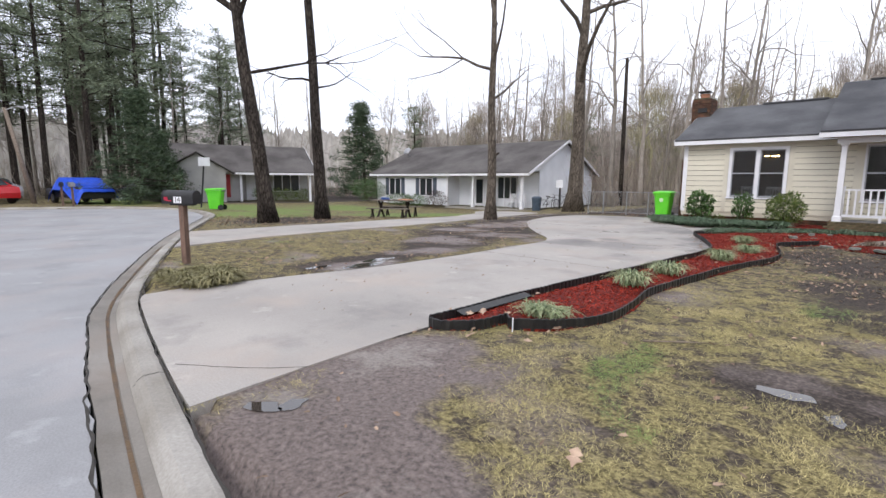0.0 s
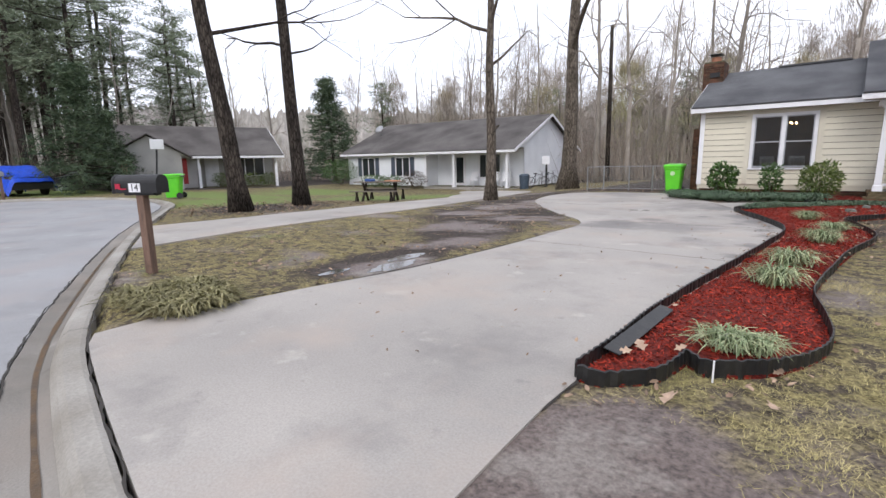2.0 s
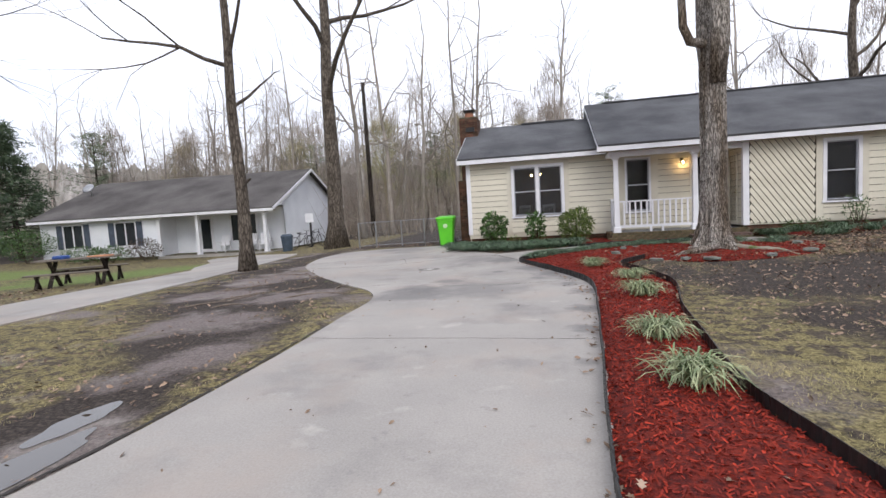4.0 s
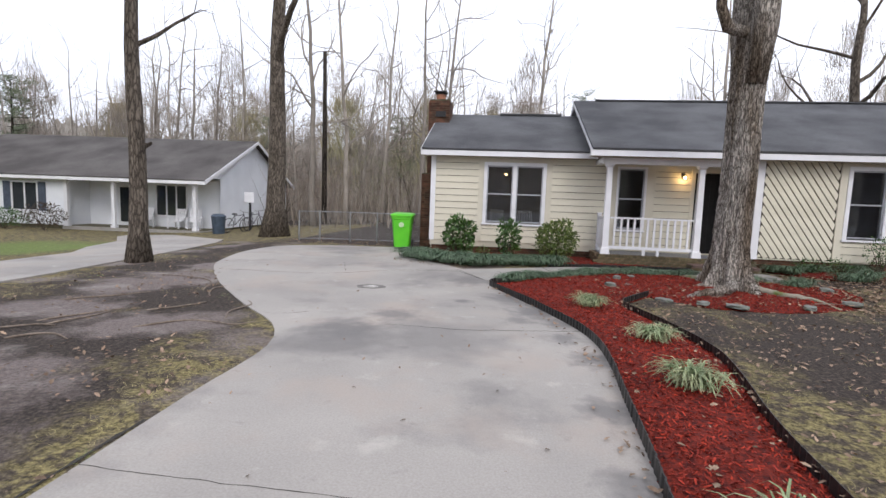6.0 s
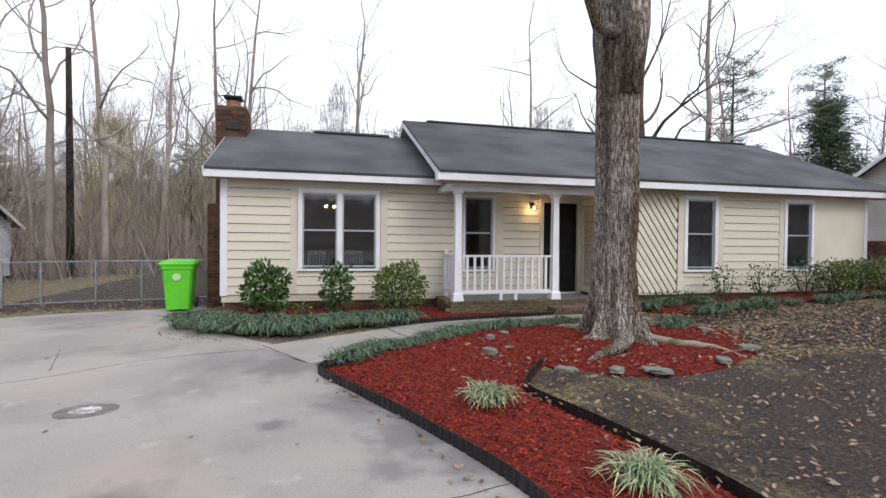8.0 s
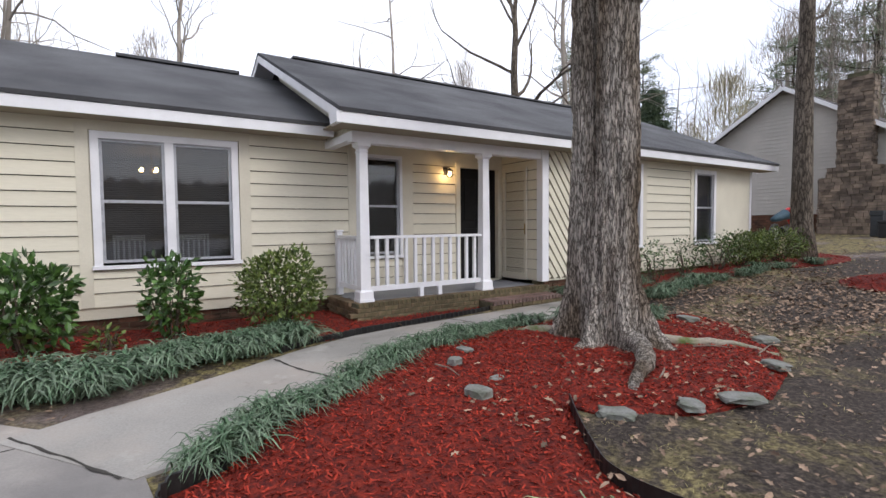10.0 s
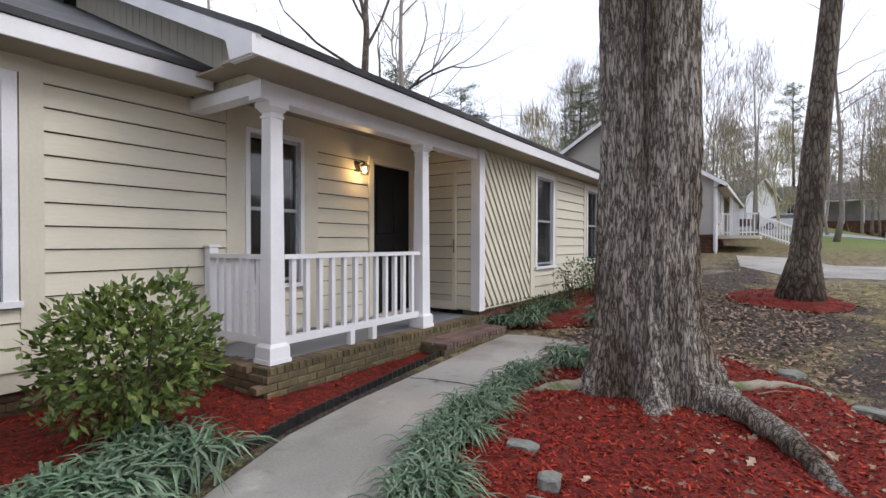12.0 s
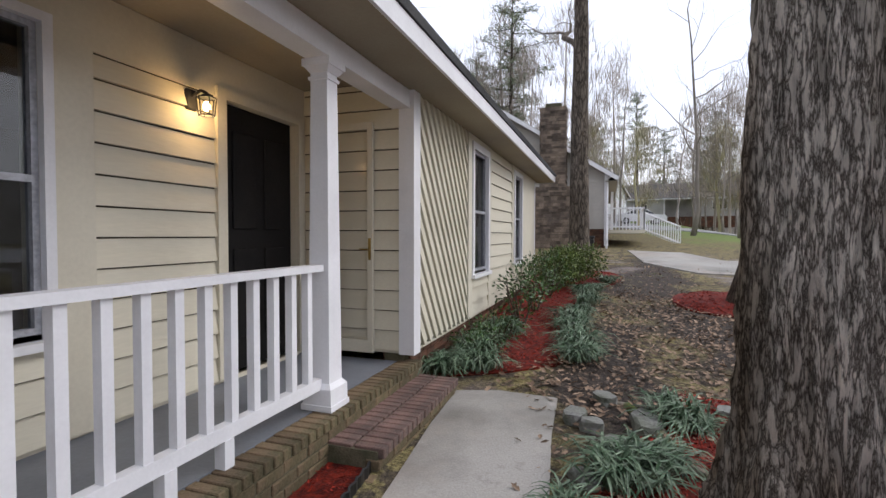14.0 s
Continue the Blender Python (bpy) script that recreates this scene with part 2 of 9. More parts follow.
def tube(bm, pts, radii, n=6, cap=True):
    """A tapered tube along points."""
    pts = [Vector(p) for p in pts]
    ref = None
    prev = None
    for i, p in enumerate(pts):
        d = (pts[min(i + 1, len(pts) - 1)] - pts[max(i - 1, 0)]).normalized()
        if ref is None:
            ref = d.orthogonal().normalized()
        ref = (ref - d * ref.dot(d)).normalized()
        b = d.cross(ref)
        r = radii[i] if hasattr(radii, "__len__") else radii
        cur = [bm.verts.new(p + ref * (r * math.cos(2 * math.pi * k / n)) + b * (r * math.sin(2 * math.pi * k / n))) for k in range(n)]
        if prev:
            for k in range(n):
                bm.faces.new((prev[k], prev[(k + 1) % n], cur[(k + 1) % n], cur[k]))
        elif cap:
            bm.faces.new(cur[::-1])
        prev = cur
    if cap:
        bm.faces.new(prev)


def slab(bm, poly, z0, z1):
    """A flat-topped slab over a plan polygon, with its own bottom."""
    a = [bm.verts.new((x, y, z0)) for x, y in poly]
    b = [bm.verts.new((x, y, z1)) for x, y in poly]
    n = len(poly)
    bm.faces.new(b)
    bm.faces.new(a[::-1])
    for i in range(n):
        bm.faces.new((a[i], a[(i + 1) % n], b[(i + 1) % n], b[i]))


def smooth_line(pts, step=0.25):
    """Catmull-Rom through plan points."""
    out = []
    P = [Vector(p) for p in pts]
    P = [P[0] * 2 - P[1]] + P + [P[-1] * 2 - P[-2]]
    for i in range(1, len(P) - 2):
        n = max(1, int((P[i + 1] - P[i]).length / step))
        for k in range(n):
            t = k / n
            out.append(0.5 * ((2 * P[i]) + (P[i + 1] - P[i - 1]) * t + (2 * P[i - 1] - 5 * P[i] + 4 * P[i + 1] - P[i + 2]) * t * t
                              + (3 * P[i] - P[i - 1] - 3 * P[i + 1] + P[i + 2]) * t ** 3))
    out.append(P[-2].copy())
    return out


def ss(a, b, x):
    t = min(1.0, max(0.0, (x - a) / (b - a)))
    return t * t * (3 - 2 * t)


def gz(x, y):
    """Height of the ground."""
    z = -0.5 * ss(-10, -22, x) * ss(6, 22, y) * (1 - 0.5 * ss(-26, -36, x))
    z += 0.10 * ss(13.5, 17, y) * ss(-8.5, -6, x)
    return z + 0.055 * max(0, min(x, 60) - 1) * ss(-2, 12, y)


def inside(poly, x, y):
    hit = False
    j = len(poly) - 1
    for i in range(len(poly)):
        xi, yi, xj, yj = poly[i][0], poly[i][1], poly[j][0], poly[j][1]
        if (yi > y) != (yj > y) and x < (xj - xi) * (y - yi) / (yj - yi) + xi:
            hit = not hit
        j = i
    return hit


def dist(poly, x, y, closed=True):
    best = 1e9
    n = len(poly)
    for i in range(n if closed else n - 1):
        ax, ay = poly[i][0], poly[i][1]
        bx, by = poly[(i + 1) % n][0] - ax, poly[(i + 1) % n][1] - ay
        t = min(1, max(0, ((x - ax) * bx + (y - ay) * by) / max(1e-9, bx * bx + by * by)))
        best = min(best, math.hypot(x - ax - t * bx, y - ay - t * by))
    return best


def pieces(name, bm, material, parent, label="", each=8):
    """Boxes drawn in one bmesh, eight corners each, linked as one part each."""
    bm.verts.index_update()
    co = [v.co.copy() for v in bm.verts]
    faces = [[v.index for v in f.verts] for f in bm.faces]
    bm.free()
    for i in range(0, len(co), each):
        me = bpy.data.meshes.new(name)
        me.from_pydata(co[i:i + each], [], [[k - i for k in f] for f in faces if i <= f[0] < i + each])
        link(name, me, material, parent, label)


# ---- plan of the ground ----
CURB_BACK = smooth_line([(40, -4, 0), (20, -1.2, 0), (8, 0.1, 0), (2, 0.75, 0), (-1, 1.02, 0), (-2.87, 1.26, 0), (-4.63, 1.52, 0), (-6.44, 1.83, 0), (-7.4, 2.05, 0), (-8.71, 2.5, 0),
                         (-11.71, 3.69, 0), (-14.7, 5.0, 0), (-18.5, 6.9, 0), (-22, 8.5, 0), (-26, 9.0, 0), (-29.5, 7.4, 0), (-31.8, 3.5, 0), (-33, -2, 0), (-34, -12, 0)], 0.3)
DRIVE = [(-3.9, 1.45), (-3.98, 2.3), (-4.06, 3.3), (-4.06, 3.75), (-3.98, 5.5), (-3.86, 7.5), (-3.7, 9.2), (-3.62, 10.5), (-3.72, 11.7), (-4.2, 12.9), (-4.95, 14.5), (-5.05, 15.3), (-5.7, 16.0),
         (-6.6, 17.0), (-7.3, 18.0), (-7.3, 19.5), (-7.4, 20.3), (-9.0, 20.2), (-10.4, 19.8), (-11.3, 19.2), (-11.45, 17.6), (-10.95, 15.7), (-10.45, 14.7), (-9.45, 13.3), (-8.2, 11.9), (-7.4, 11.1),
         (-7.02, 10.25), (-7.0, 9.0), (-6.95, 7.6), (-6.98, 6.2), (-7.05, 5.2), (-7.28, 4.0), (-7.4, 3.2), (-7.5, 2.6), (-7.45, 2.12), (-6.44, 1.86), (-4.63, 1.55)]
DRIVE_2 = [(-11.75, 3.78), (-12.2, 6.0), (-12.35, 8.2), (-12.35, 10.8), (-12.55, 13.3), (-12.9, 15.5), (-13.2, 17.5), (-13.8, 20), (-14.4, 21.4), (-17.0, 23.4), (-18.6, 24.6), (-20.6, 24.6), (-20.4, 23.6), (-18.4, 21.3), (-17.0, 18.6), (-15.5, 16.6), (-15.1, 14.5), (-14.9, 12), (-14.6, 9.7), (-14.6, 7.6), (-14.75, 5.1)]
WALKWAY = [(-5.75, 15.75), (-5.3, 15.98), (-4.95, 16.12), (-4.3, 16.42), (-3.55, 16.83), (-2.85, 17.1), (-2.15, 17.22), (-1.3, 17.3), (-0.45, 17.38), (0.3, 17.46), (1.05, 17.5), (1.15, 17.15), (1.12, 16.66), (0.4, 16.63), (-0.36, 16.56), (-1.25, 16.52), (-1.9, 16.42), (-2.4, 16.36), (-2.95, 16.14), (-3.56, 15.72), (-4.5, 14.98), (-5.05, 14.85)]
BED_L = smooth_line([(-4.08, 3.7, 0), (-4.06, 4.3, 0), (-4.04, 5.5, 0), (-3.93, 6.9, 0), (-3.78, 8.8, 0), (-3.66, 10.4, 0), (-3.72, 11.5, 0), (-4.1, 12.6, 0), (-4.55, 13.6, 0), (-4.95, 14.45, 0), (-4.6, 14.7, 0)], 0.12)
BED_R = smooth_line([(-4.06, 3.68, 0), (-3.92, 3.66, 0), (-3.66, 3.95, 0), (-3.6, 4.3, 0), (-3.48, 4.2, 0), (-3.2, 4.4, 0), (-2.98, 4.75, 0), (-2.88, 5.2, 0), (-2.93, 5.8, 0), (-3.05, 6.5, 0),
                     (-3.02, 7.2, 0), (-2.9, 8.4, 0), (-2.75, 9.5, 0), (-2.5, 10.8, 0), (-2.55, 11.7, 0), (-2.75, 12.6, 0), (-2.9, 13.35, 0), (-2.7, 13.75, 0), (-2.25, 14.3, 0)], 0.12)
MULCH = [(p.x, p.y) for p in BED_L] + [(-4.2, 15.2), (-3.6, 15.62), (-2.95, 16.0), (-2.3, 16.25), (-1.3, 16.42), (-0.4, 16.42), (0.25, 16.2), (0.9, 15.95), (1.6, 15.7), (1.5, 15.0), (0.95, 14.25), (0.1, 13.8), (-0.8, 13.55), (-1.6, 13.7), (-2.2, 14.1)] + [(p.x, p.y) for p in BED_R][::-1]
MULCH_HOUSE = [(-6.9, 18.8), (-6.6, 17.6), (-5.9, 17.3), (-5.0, 17.2), (-4.0, 17.1), (-3.3, 17.08), (-2.8, 17.22), (-2.15, 17.34), (-1.3, 17.46), (-0.5, 17.56), (-0.5, 17.84), (-2.46, 17.84), (-2.46, 18.9), (-6.7, 18.9)]
MULCH_RIGHT = [(1.3, 17.85), (1.6, 17.3), (2.0, 16.75), (2.7, 16.7), (4.2, 16.75), (6.2, 16.7), (7.6, 16.15), (8.8, 16.0), (9.6, 16.6), (9.3, 17.6), (8.1, 17.85)]
MULCH_TREE = [(5.0, 13.9), (5.5, 13.4), (6.4, 13.4), (7.2, 14.1), (7.0, 14.9), (6.1, 15.25), (5.3, 15.0)]


def offset_line(line, d):
    out = []
    for i, p in enumerate(line):
        t = (line[min(i + 1, len(line) - 1)] - line[max(i - 1, 0)]).normalized()
        out.append(Vector((p.x - t.y * d, p.y + t.x * d, 0)))
    return out


LA = np.array([(p.x, p.y) for p in CURB_BACK])


def road_side(x, y):
    """How far a place lies on the road's side of the kerb's back (more than nothing: road)."""
    a, ab = LA[:-1], LA[1:] - LA[:-1]
    q = np.array((x, y)) - a
    t = np.clip((q * ab).sum(1) / (ab * ab).sum(1), 0, 1)
    d = q - ab * t[:, None]
    dd = (d * d).sum(1)
    i = int(dd.argmin())
    return math.sqrt(dd[i]) * (1 if ab[i, 0] * d[i, 1] - ab[i, 1] * d[i, 0] > 0 else -1)


def axis(stops):
    out = []
    for a, b, s in stops:
        out += list(np.arange(a, b, s))
    return out + [stops[-1][1]]


GX = axis([(-400, -60, 20), (-60, -30, 1.5), (-30, -14, 0.5), (-14, 4, 0.16), (4, 16, 0.4), (16, 60, 1.5), (60, 400, 20)])
GY = axis([(-400, -30, 20), (-30, -4, 1.5), (-4, 0.5, 0.5), (0.5, 19, 0.16), (19, 30, 0.5), (30, 70, 2), (70, 400, 20)])
SURFACE = "ground"
def blend_noise(x, y, s, seed=0.0):
    return noise.noise(Vector((x * s + seed, y * s - seed, seed)))


MUD_SPOTS = [(-7.6, 5.3, 0.8, 1.6), (-7.8, 7.4, 0.9, 1.8), (-8.6, 9.2, 1.5, 1.8), (-9.7, 11.2, 1.8, 1.8), (-8.8, 10.6, 1.6, 1.4), (-2.9, 1.7, 1.5, 0.75), (-3.4, 2.7, 0.8, 1.1), (-0.7, 4.45, 1.3, 0.55), (1.8, 5.2, 1.6, 0.8), (-10.3, 12.9, 1.1, 1.8)]
LEAF_SPOTS = [(-2.2, 17.3, 2.2, 0.28), (2.2, 16.3, 3.0, 0.7), (2.2, 8.2, 2.6, 2.2), (0.2, 7.9, 2.3, 1.6), (-17.3, 9.3, 2.6, 3.5), (-11.4, 14.0, 1.4, 4.0), (-9.5, 21.5, 4.5, 1.3), (0.8, 11.8, 5.5, 4.0), (4.5, 14.5, 4.5, 2.0), (-12.2, 18.5, 1.5, 3.0), (-0.5, 9.0, 2.0, 1.5), (9.0, 15.5, 6, 1.4)]
GREEN_SPOTS = [(-19.5, 17.5, 4.0, 4.5), (-21.5, 10.5, 3, 4), (-27, 12.5, 7, 3.5), (-28, 19, 4, 4), (30, 8, 14, 7), (52, 14, 20, 12), (-36, 8, 6, 3)]


WET_SPOTS = [(-7.75, 5.6, 0.75, 2.2), (-8.3, 8.2, 1.1, 1.6), (-9.3, 10.3, 1.9, 1.9), (-9.2, 12.0, 1.5, 1.5), (-0.9, 4.4, 1.3, 0.55), (1.8, 5.0, 1.5, 0.7), (0.0, 6.9, 1.6, 0.5)]
DARK_SPOTS = [(-2.2, 17.3, 2.2, 0.28), (2.2, 16.3, 3.0, 0.7), (0.2, 7.9, 2.3, 1.6), (0.8, 11.8, 5.5, 4.0), (4, 15, 5, 2), (2.5, 9.0, 3.5, 3.0)]
PUDDLES = [(-7.35, 5.35, 0.15, 0.42, 0.0), (-7.62, 5.9, 0.12, 0.32, 0.0), (-7.7, 4.7, 0.08, 0.2, 0.0), (-3.6, 1.78, 0.12, 0.07, 0.5), (-3.5, 1.92, 0.06, 0.10, 0.2), (-1.28, 4.34, 0.19, 0.08, 0.0), (-1.0, 4.1, 0.05, 0.09, 0.3)]


def spot(spots, x, y):
    v = 0.0
    for sx, sy, rx, ry in spots:
        d = math.hypot((x - sx) / rx, (y - sy) / ry)
        v = max(v, 1.25 - d)
    return v


verts, masks = [], []
for y in GY:
    for x in GX:
        near = -16 < x < 17 and -1 < y < 21
        z = gz(x, y)
        rs = road_side(x, y) if -36 < x < 42 and -1.5 < y < 10 else (1 if y < -1 and x > -33.4 else -1)
        in_drive = -16 < x < -3 and 0 < y < 27 and (inside(DRIVE, x, y) or inside(DRIVE_2, x, y))
        if rs > -0.05 and -300 < x < 60 and y < 12:
            z -= 0.22
        elif in_drive or (near and inside(WALKWAY, x, y)):
            deep = dist(DRIVE if x > -11.5 and inside(DRIVE, x, y) else DRIVE_2 if x < -11 else WALKWAY, x, y) > 0.17
            z -= 0.05 if deep else 0.004
        elif near:
            z += 0.018 * blend_noise(x, y, 1.3) + 0.012 * blend_noise(x, y, 4.1, 3)
        if near:
            for px_, py_, prx, pry, pturn in PUDDLES:
                d_ = math.hypot((x - px_) / (prx + 0.16), (y - py_) / (pry + 0.16))
                if d_ < 1.3:
                    z += (gz(x, y) - 0.006 - z) * ss(1.3, 0.6, d_)
        mud = spot(MUD_SPOTS, x, y) + 0.5 * blend_noise(x, y, 0.9, 7)
        mud = max(mud, 0.22 + 0.75 * blend_noise(x, y, 0.9, 11)) if near else mud
        mud -= 0.9 * max(0, spot(DARK_SPOTS, x, y))
        leaf = spot(LEAF_SPOTS, x, y) + 0.4 * blend_noise(x, y, 1.1, 17)
        if y > 21 and x > -12 or y > 33 or x < -34 and y > 9 or (x > 14 and y > 24):
            leaf = 1.0
        wet = max(0, spot(WET_SPOTS, x, y)) if near else 0
        leaf, mud = leaf + 1.2 * wet, mud - 0.55 * wet
        green = spot(GREEN_SPOTS, x, y) + 0.3 * blend_noise(x, y, 0.6, 23)
        verts.append((x, y, z))
        masks.append((min(1, max(0, mud)), min(1, max(0, leaf)), min(1, max(0, green)), 1))
nx = len(GX)
faces = [(j * nx + i, j * nx + i + 1, (j + 1) * nx + i + 1, (j + 1) * nx + i) for j in range(len(GY) - 1) for i in range(nx - 1)]
me = bpy.data.meshes.new("ground")
me.from_pydata(verts, [], faces)
att = me.color_attributes.new("zones", "FLOAT_COLOR", "POINT")
att.data.foreach_set("color", np.array(masks, dtype=np.float32).ravel())
me.polygons.foreach_set("use_smooth", [True] * len(faces))


def ground_material():
    m = bpy.data.materials.new("lawn_and_soil")
    m.use_nodes = True
    n, l = m.node_tree.nodes, m.node_tree.links
    b = n["Principled BSDF"]
    at = n.new("ShaderNodeAttribute")
    at.attribute_name = "zones"
    sep = n.new("ShaderNodeSeparateColor")
    l.new(at.outputs["Color"], sep.inputs[0])
    tc = n.new("ShaderNodeTexCoord")

    def nz(scale, detail=6, kind="ShaderNodeTexNoise", rough=0.6):
        t = n.new(kind)
        t.inputs["Scale"].default_value = scale
        if kind == "ShaderNodeTexNoise":
            t.inputs["Detail"].default_value, t.inputs["Roughness"].default_value = detail, rough
        l.new(tc.outputs["Object"], t.inputs["Vector"])
        return t

    def ramp(src, stops):
        r = n.new("ShaderNodeValToRGB")
        while len(r.color_ramp.elements) < len(stops):
            r.color_ramp.elements.new(0.5)
        for e, (p, c) in zip(r.color_ramp.elements, stops):
            e.position, e.color = p, (*c, 1)
        l.new(src, r.inputs[0])
        return r.outputs[0]

    def mask(src, noise_out, lo, hi, amount=0.5):
        a = n.new("ShaderNodeMath")
        a.operation = "MULTIPLY_ADD"
        l.new(noise_out, a.inputs[0])
        a.inputs[1].default_value, a.inputs[2].default_value = amount, -amount / 2
        s = n.new("ShaderNodeMath")
        l.new(src, s.inputs[0])
        l.new(a.outputs[0], s.inputs[1])
        r = n.new("ShaderNodeMapRange")
        r.inputs[1].default_value, r.inputs[2].default_value = lo, hi
        l.new(s.outputs[0], r.inputs[0])
        return r.outputs[0]

    def mix(f, a, c):
        x = n.new("ShaderNodeMixRGB")
        l.new(f, x.inputs[0])
        l.new(a, x.inputs[1])
        l.new(c, x.inputs[2])
        return x.outputs[0]
    n1, n2, n3 = nz(2.2), nz(28, 8, rough=0.75), nz(110, 4)
    n4, n5 = nz(6.5, 6), nz(1.15, 7, rough=0.7)
    thatch = ramp(n2.outputs["Fac"], [(0.34, (0.035, 0.028, 0.018)), (0.47, (0.155, 0.127, 0.058)), (0.60, (0.35, 0.295, 0.135)), (0.75, (0.23, 0.225, 0.075))])
    worn = ramp(n2.outputs["Fac"], [(0.34, (0.02, 0.016, 0.013)), (0.50, (0.075, 0.059, 0.044)), (0.68, (0.19, 0.155, 0.10))])
    soil = ramp(n2.outputs["Fac"], [(0.34, (0.055, 0.043, 0.039)), (0.50, (0.16, 0.126, 0.114)), (0.66, (0.26, 0.212, 0.19))])
    leafy = ramp(n2.outputs["Fac"], [(0.34, (0.012, 0.010, 0.009)), (0.5, (0.046, 0.036, 0.030)), (0.66, (0.125, 0.098, 0.082))])
    green = ramp(n2.outputs["Fac"], [(0.30, (0.07, 0.085, 0.03)), (0.5, (0.14, 0.19, 0.05)), (0.7, (0.24, 0.26, 0.10))])
    pale = ramp(n2.outputs["Fac"], [(0.30, (0.16, 0.14, 0.125)), (0.6, (0.33, 0.295, 0.265))])
    straw = mix(ramp(n4.outputs["Fac"], [(0.47, (0, 0, 0)), (0.56, (1, 1, 1))]), thatch, worn)
    soil = mix(ramp(n5.outputs["Fac"], [(0.54, (0, 0, 0)), (0.62, (0.75, 0.75, 0.75))]), soil, pale)
    c = mix(mask(sep.outputs[1], n1.outputs["Fac"], 0.35, 0.75, 0.9), straw, leafy)
    c = mix(mask(sep.outputs[2], n1.outputs["Fac"], 0.3, 0.7, 0.8), c, green)
    mudf = mask(sep.outputs[0], n1.outputs["Fac"], 0.30, 0.6, 0.9)
    c = mix(mudf, c, soil)
    l.new(c, b.inputs["Base Color"])
    rr = n.new("ShaderNodeMapRange")
    rr.inputs[3].default_value, rr.inputs[4].default_value = 0.95, 0.55
    l.new(mudf, rr.inputs[0])
    l.new(rr.outputs[0], b.inputs["Roughness"])
    b.inputs["Specular IOR Level"].default_value = 0.3
    bp = n.new("ShaderNodeBump")
    bp.inputs["Strength"].default_value, bp.inputs["Distance"].default_value = 0.8, 0.02
    l.new(n2.outputs["Fac"], bp.inputs["Height"])
    l.new(bp.outputs[0], b.inputs["Normal"])
    return m


ground = link("ground", me, ground_material(), None, "dormant lawn with mud and fallen leaves", "structure")

# road, gutter, kerb
def strip(name, left, right, zl, zr, material, label, bottom=0.15, kind="structure"):
    bm = bmesh.new()
    rows = []
    for a, b in zip(left, right):
        rows.append([bm.verts.new((a.x, a.y, zl)), bm.verts.new((b.x, b.y, zr))])
    for p, q in zip(rows, rows[1:]):
        bm.faces.new((p[0], p[1], q[1], q[0]))
    bm.normal_update()
    if sum(f.normal.z for f in bm.faces) < 0:
        bmesh.ops.reverse_faces(bm, faces=bm.faces)
    return part(name, bm, material, None, label, kind=kind)


bm = bmesh.new()
rows = []
PROFILE = [(-0.01, -0.2), (0.0, 0.002), (0.03, 0.012), (0.13, 0.008), (0.17, -0.02), (0.21, -0.075), (0.22, -0.2)]
line = CURB_BACK
for i, p in enumerate(line):
    t = (line[min(i + 1, len(line) - 1)] - line[max(i - 1, 0)]).normalized()
    nrm = Vector((-t.y, t.x, 0))
    drop = 0.0
    if -7.4 < p.x < -4.0 or -14.8 < p.x < -11.7:
        drop = 0.0
    rows.append([bm.verts.new((p.x + nrm.x * o, p.y + nrm.y * o, z + gz(p.x, p.y) + (drop if z > -0.1 else 0))) for o, z in PROFILE])
for a, b in zip(rows, rows[1:]):
    for k in range(len(PROFILE) - 1):
        bm.faces.new((a[k], b[k], b[k + 1], a[k + 1]))
kerb = part("curb", bm, CURB_MAT, None, "worn concrete kerb along the road", kind="structure")
g_in, g_out = offset_line(line, 0.215), offset_line(line, 0.53)
bm = bmesh.new()
rows = []
for i, p in enumerate(line):
    t = (line[min(i + 1, len(line) - 1)] - line[max(i - 1, 0)]).normalized()
    nrm = Vector((-t.y, t.x, 0))
    w = 0.03 * noise.noise(Vector((p.x * 1.7, p.y, 0))) + 0.02 * noise.noise(Vector((p.x * 6, p.y * 6, 0)))
    rows.append([bm.verts.new((p.x + nrm.x * o, p.y + nrm.y * o, gz(p.x, p.y) + z)) for o, z in ((0.205, -0.083), (0.27, -0.105), (0.35, -0.100), (0.445 + w, -0.088), (0.455 + w, -0.2))])
for a, b in zip(rows, rows[1:]):
    for k in range(4):
        bm.faces.new((a[k], b[k], b[k + 1], a[k + 1]))
gutter = part("gutter", bm, GUTTER_MAT, None, "stained damp concrete gutter", kind="structure")
# asphalt: everything beyond the gutter
fine_line = smooth_line([Vector((p.x, p.y, 0)) for p in line], 0.08)
edge = []
for i, p in enumerate(fine_line):
    t = (fine_line[min(i + 1, len(fine_line) - 1)] - fine_line[max(i - 1, 0)]).normalized()
    w = 0.03 * noise.noise(Vector((p.x * 1.7, p.y, 0))) + 0.02 * noise.noise(Vector((p.x * 6, p.y * 6, 0))) + 0.012 * noise.noise(Vector((p.x * 17, p.y * 17, 0)))
    o = 0.462 + w
    edge.append((p.x - t.y * o, p.y + t.x * o))
bm = bmesh.new()
poly = edge + [(-34, -40), (45, -40)]
slab(bm, poly, -0.2, -0.085)
bmesh.ops.triangulate(bm, faces=[f for f in bm.faces if len(f.verts) > 4])
road = part("road", bm, ASPHALT, None, "pale weathered asphalt road", kind="structure")

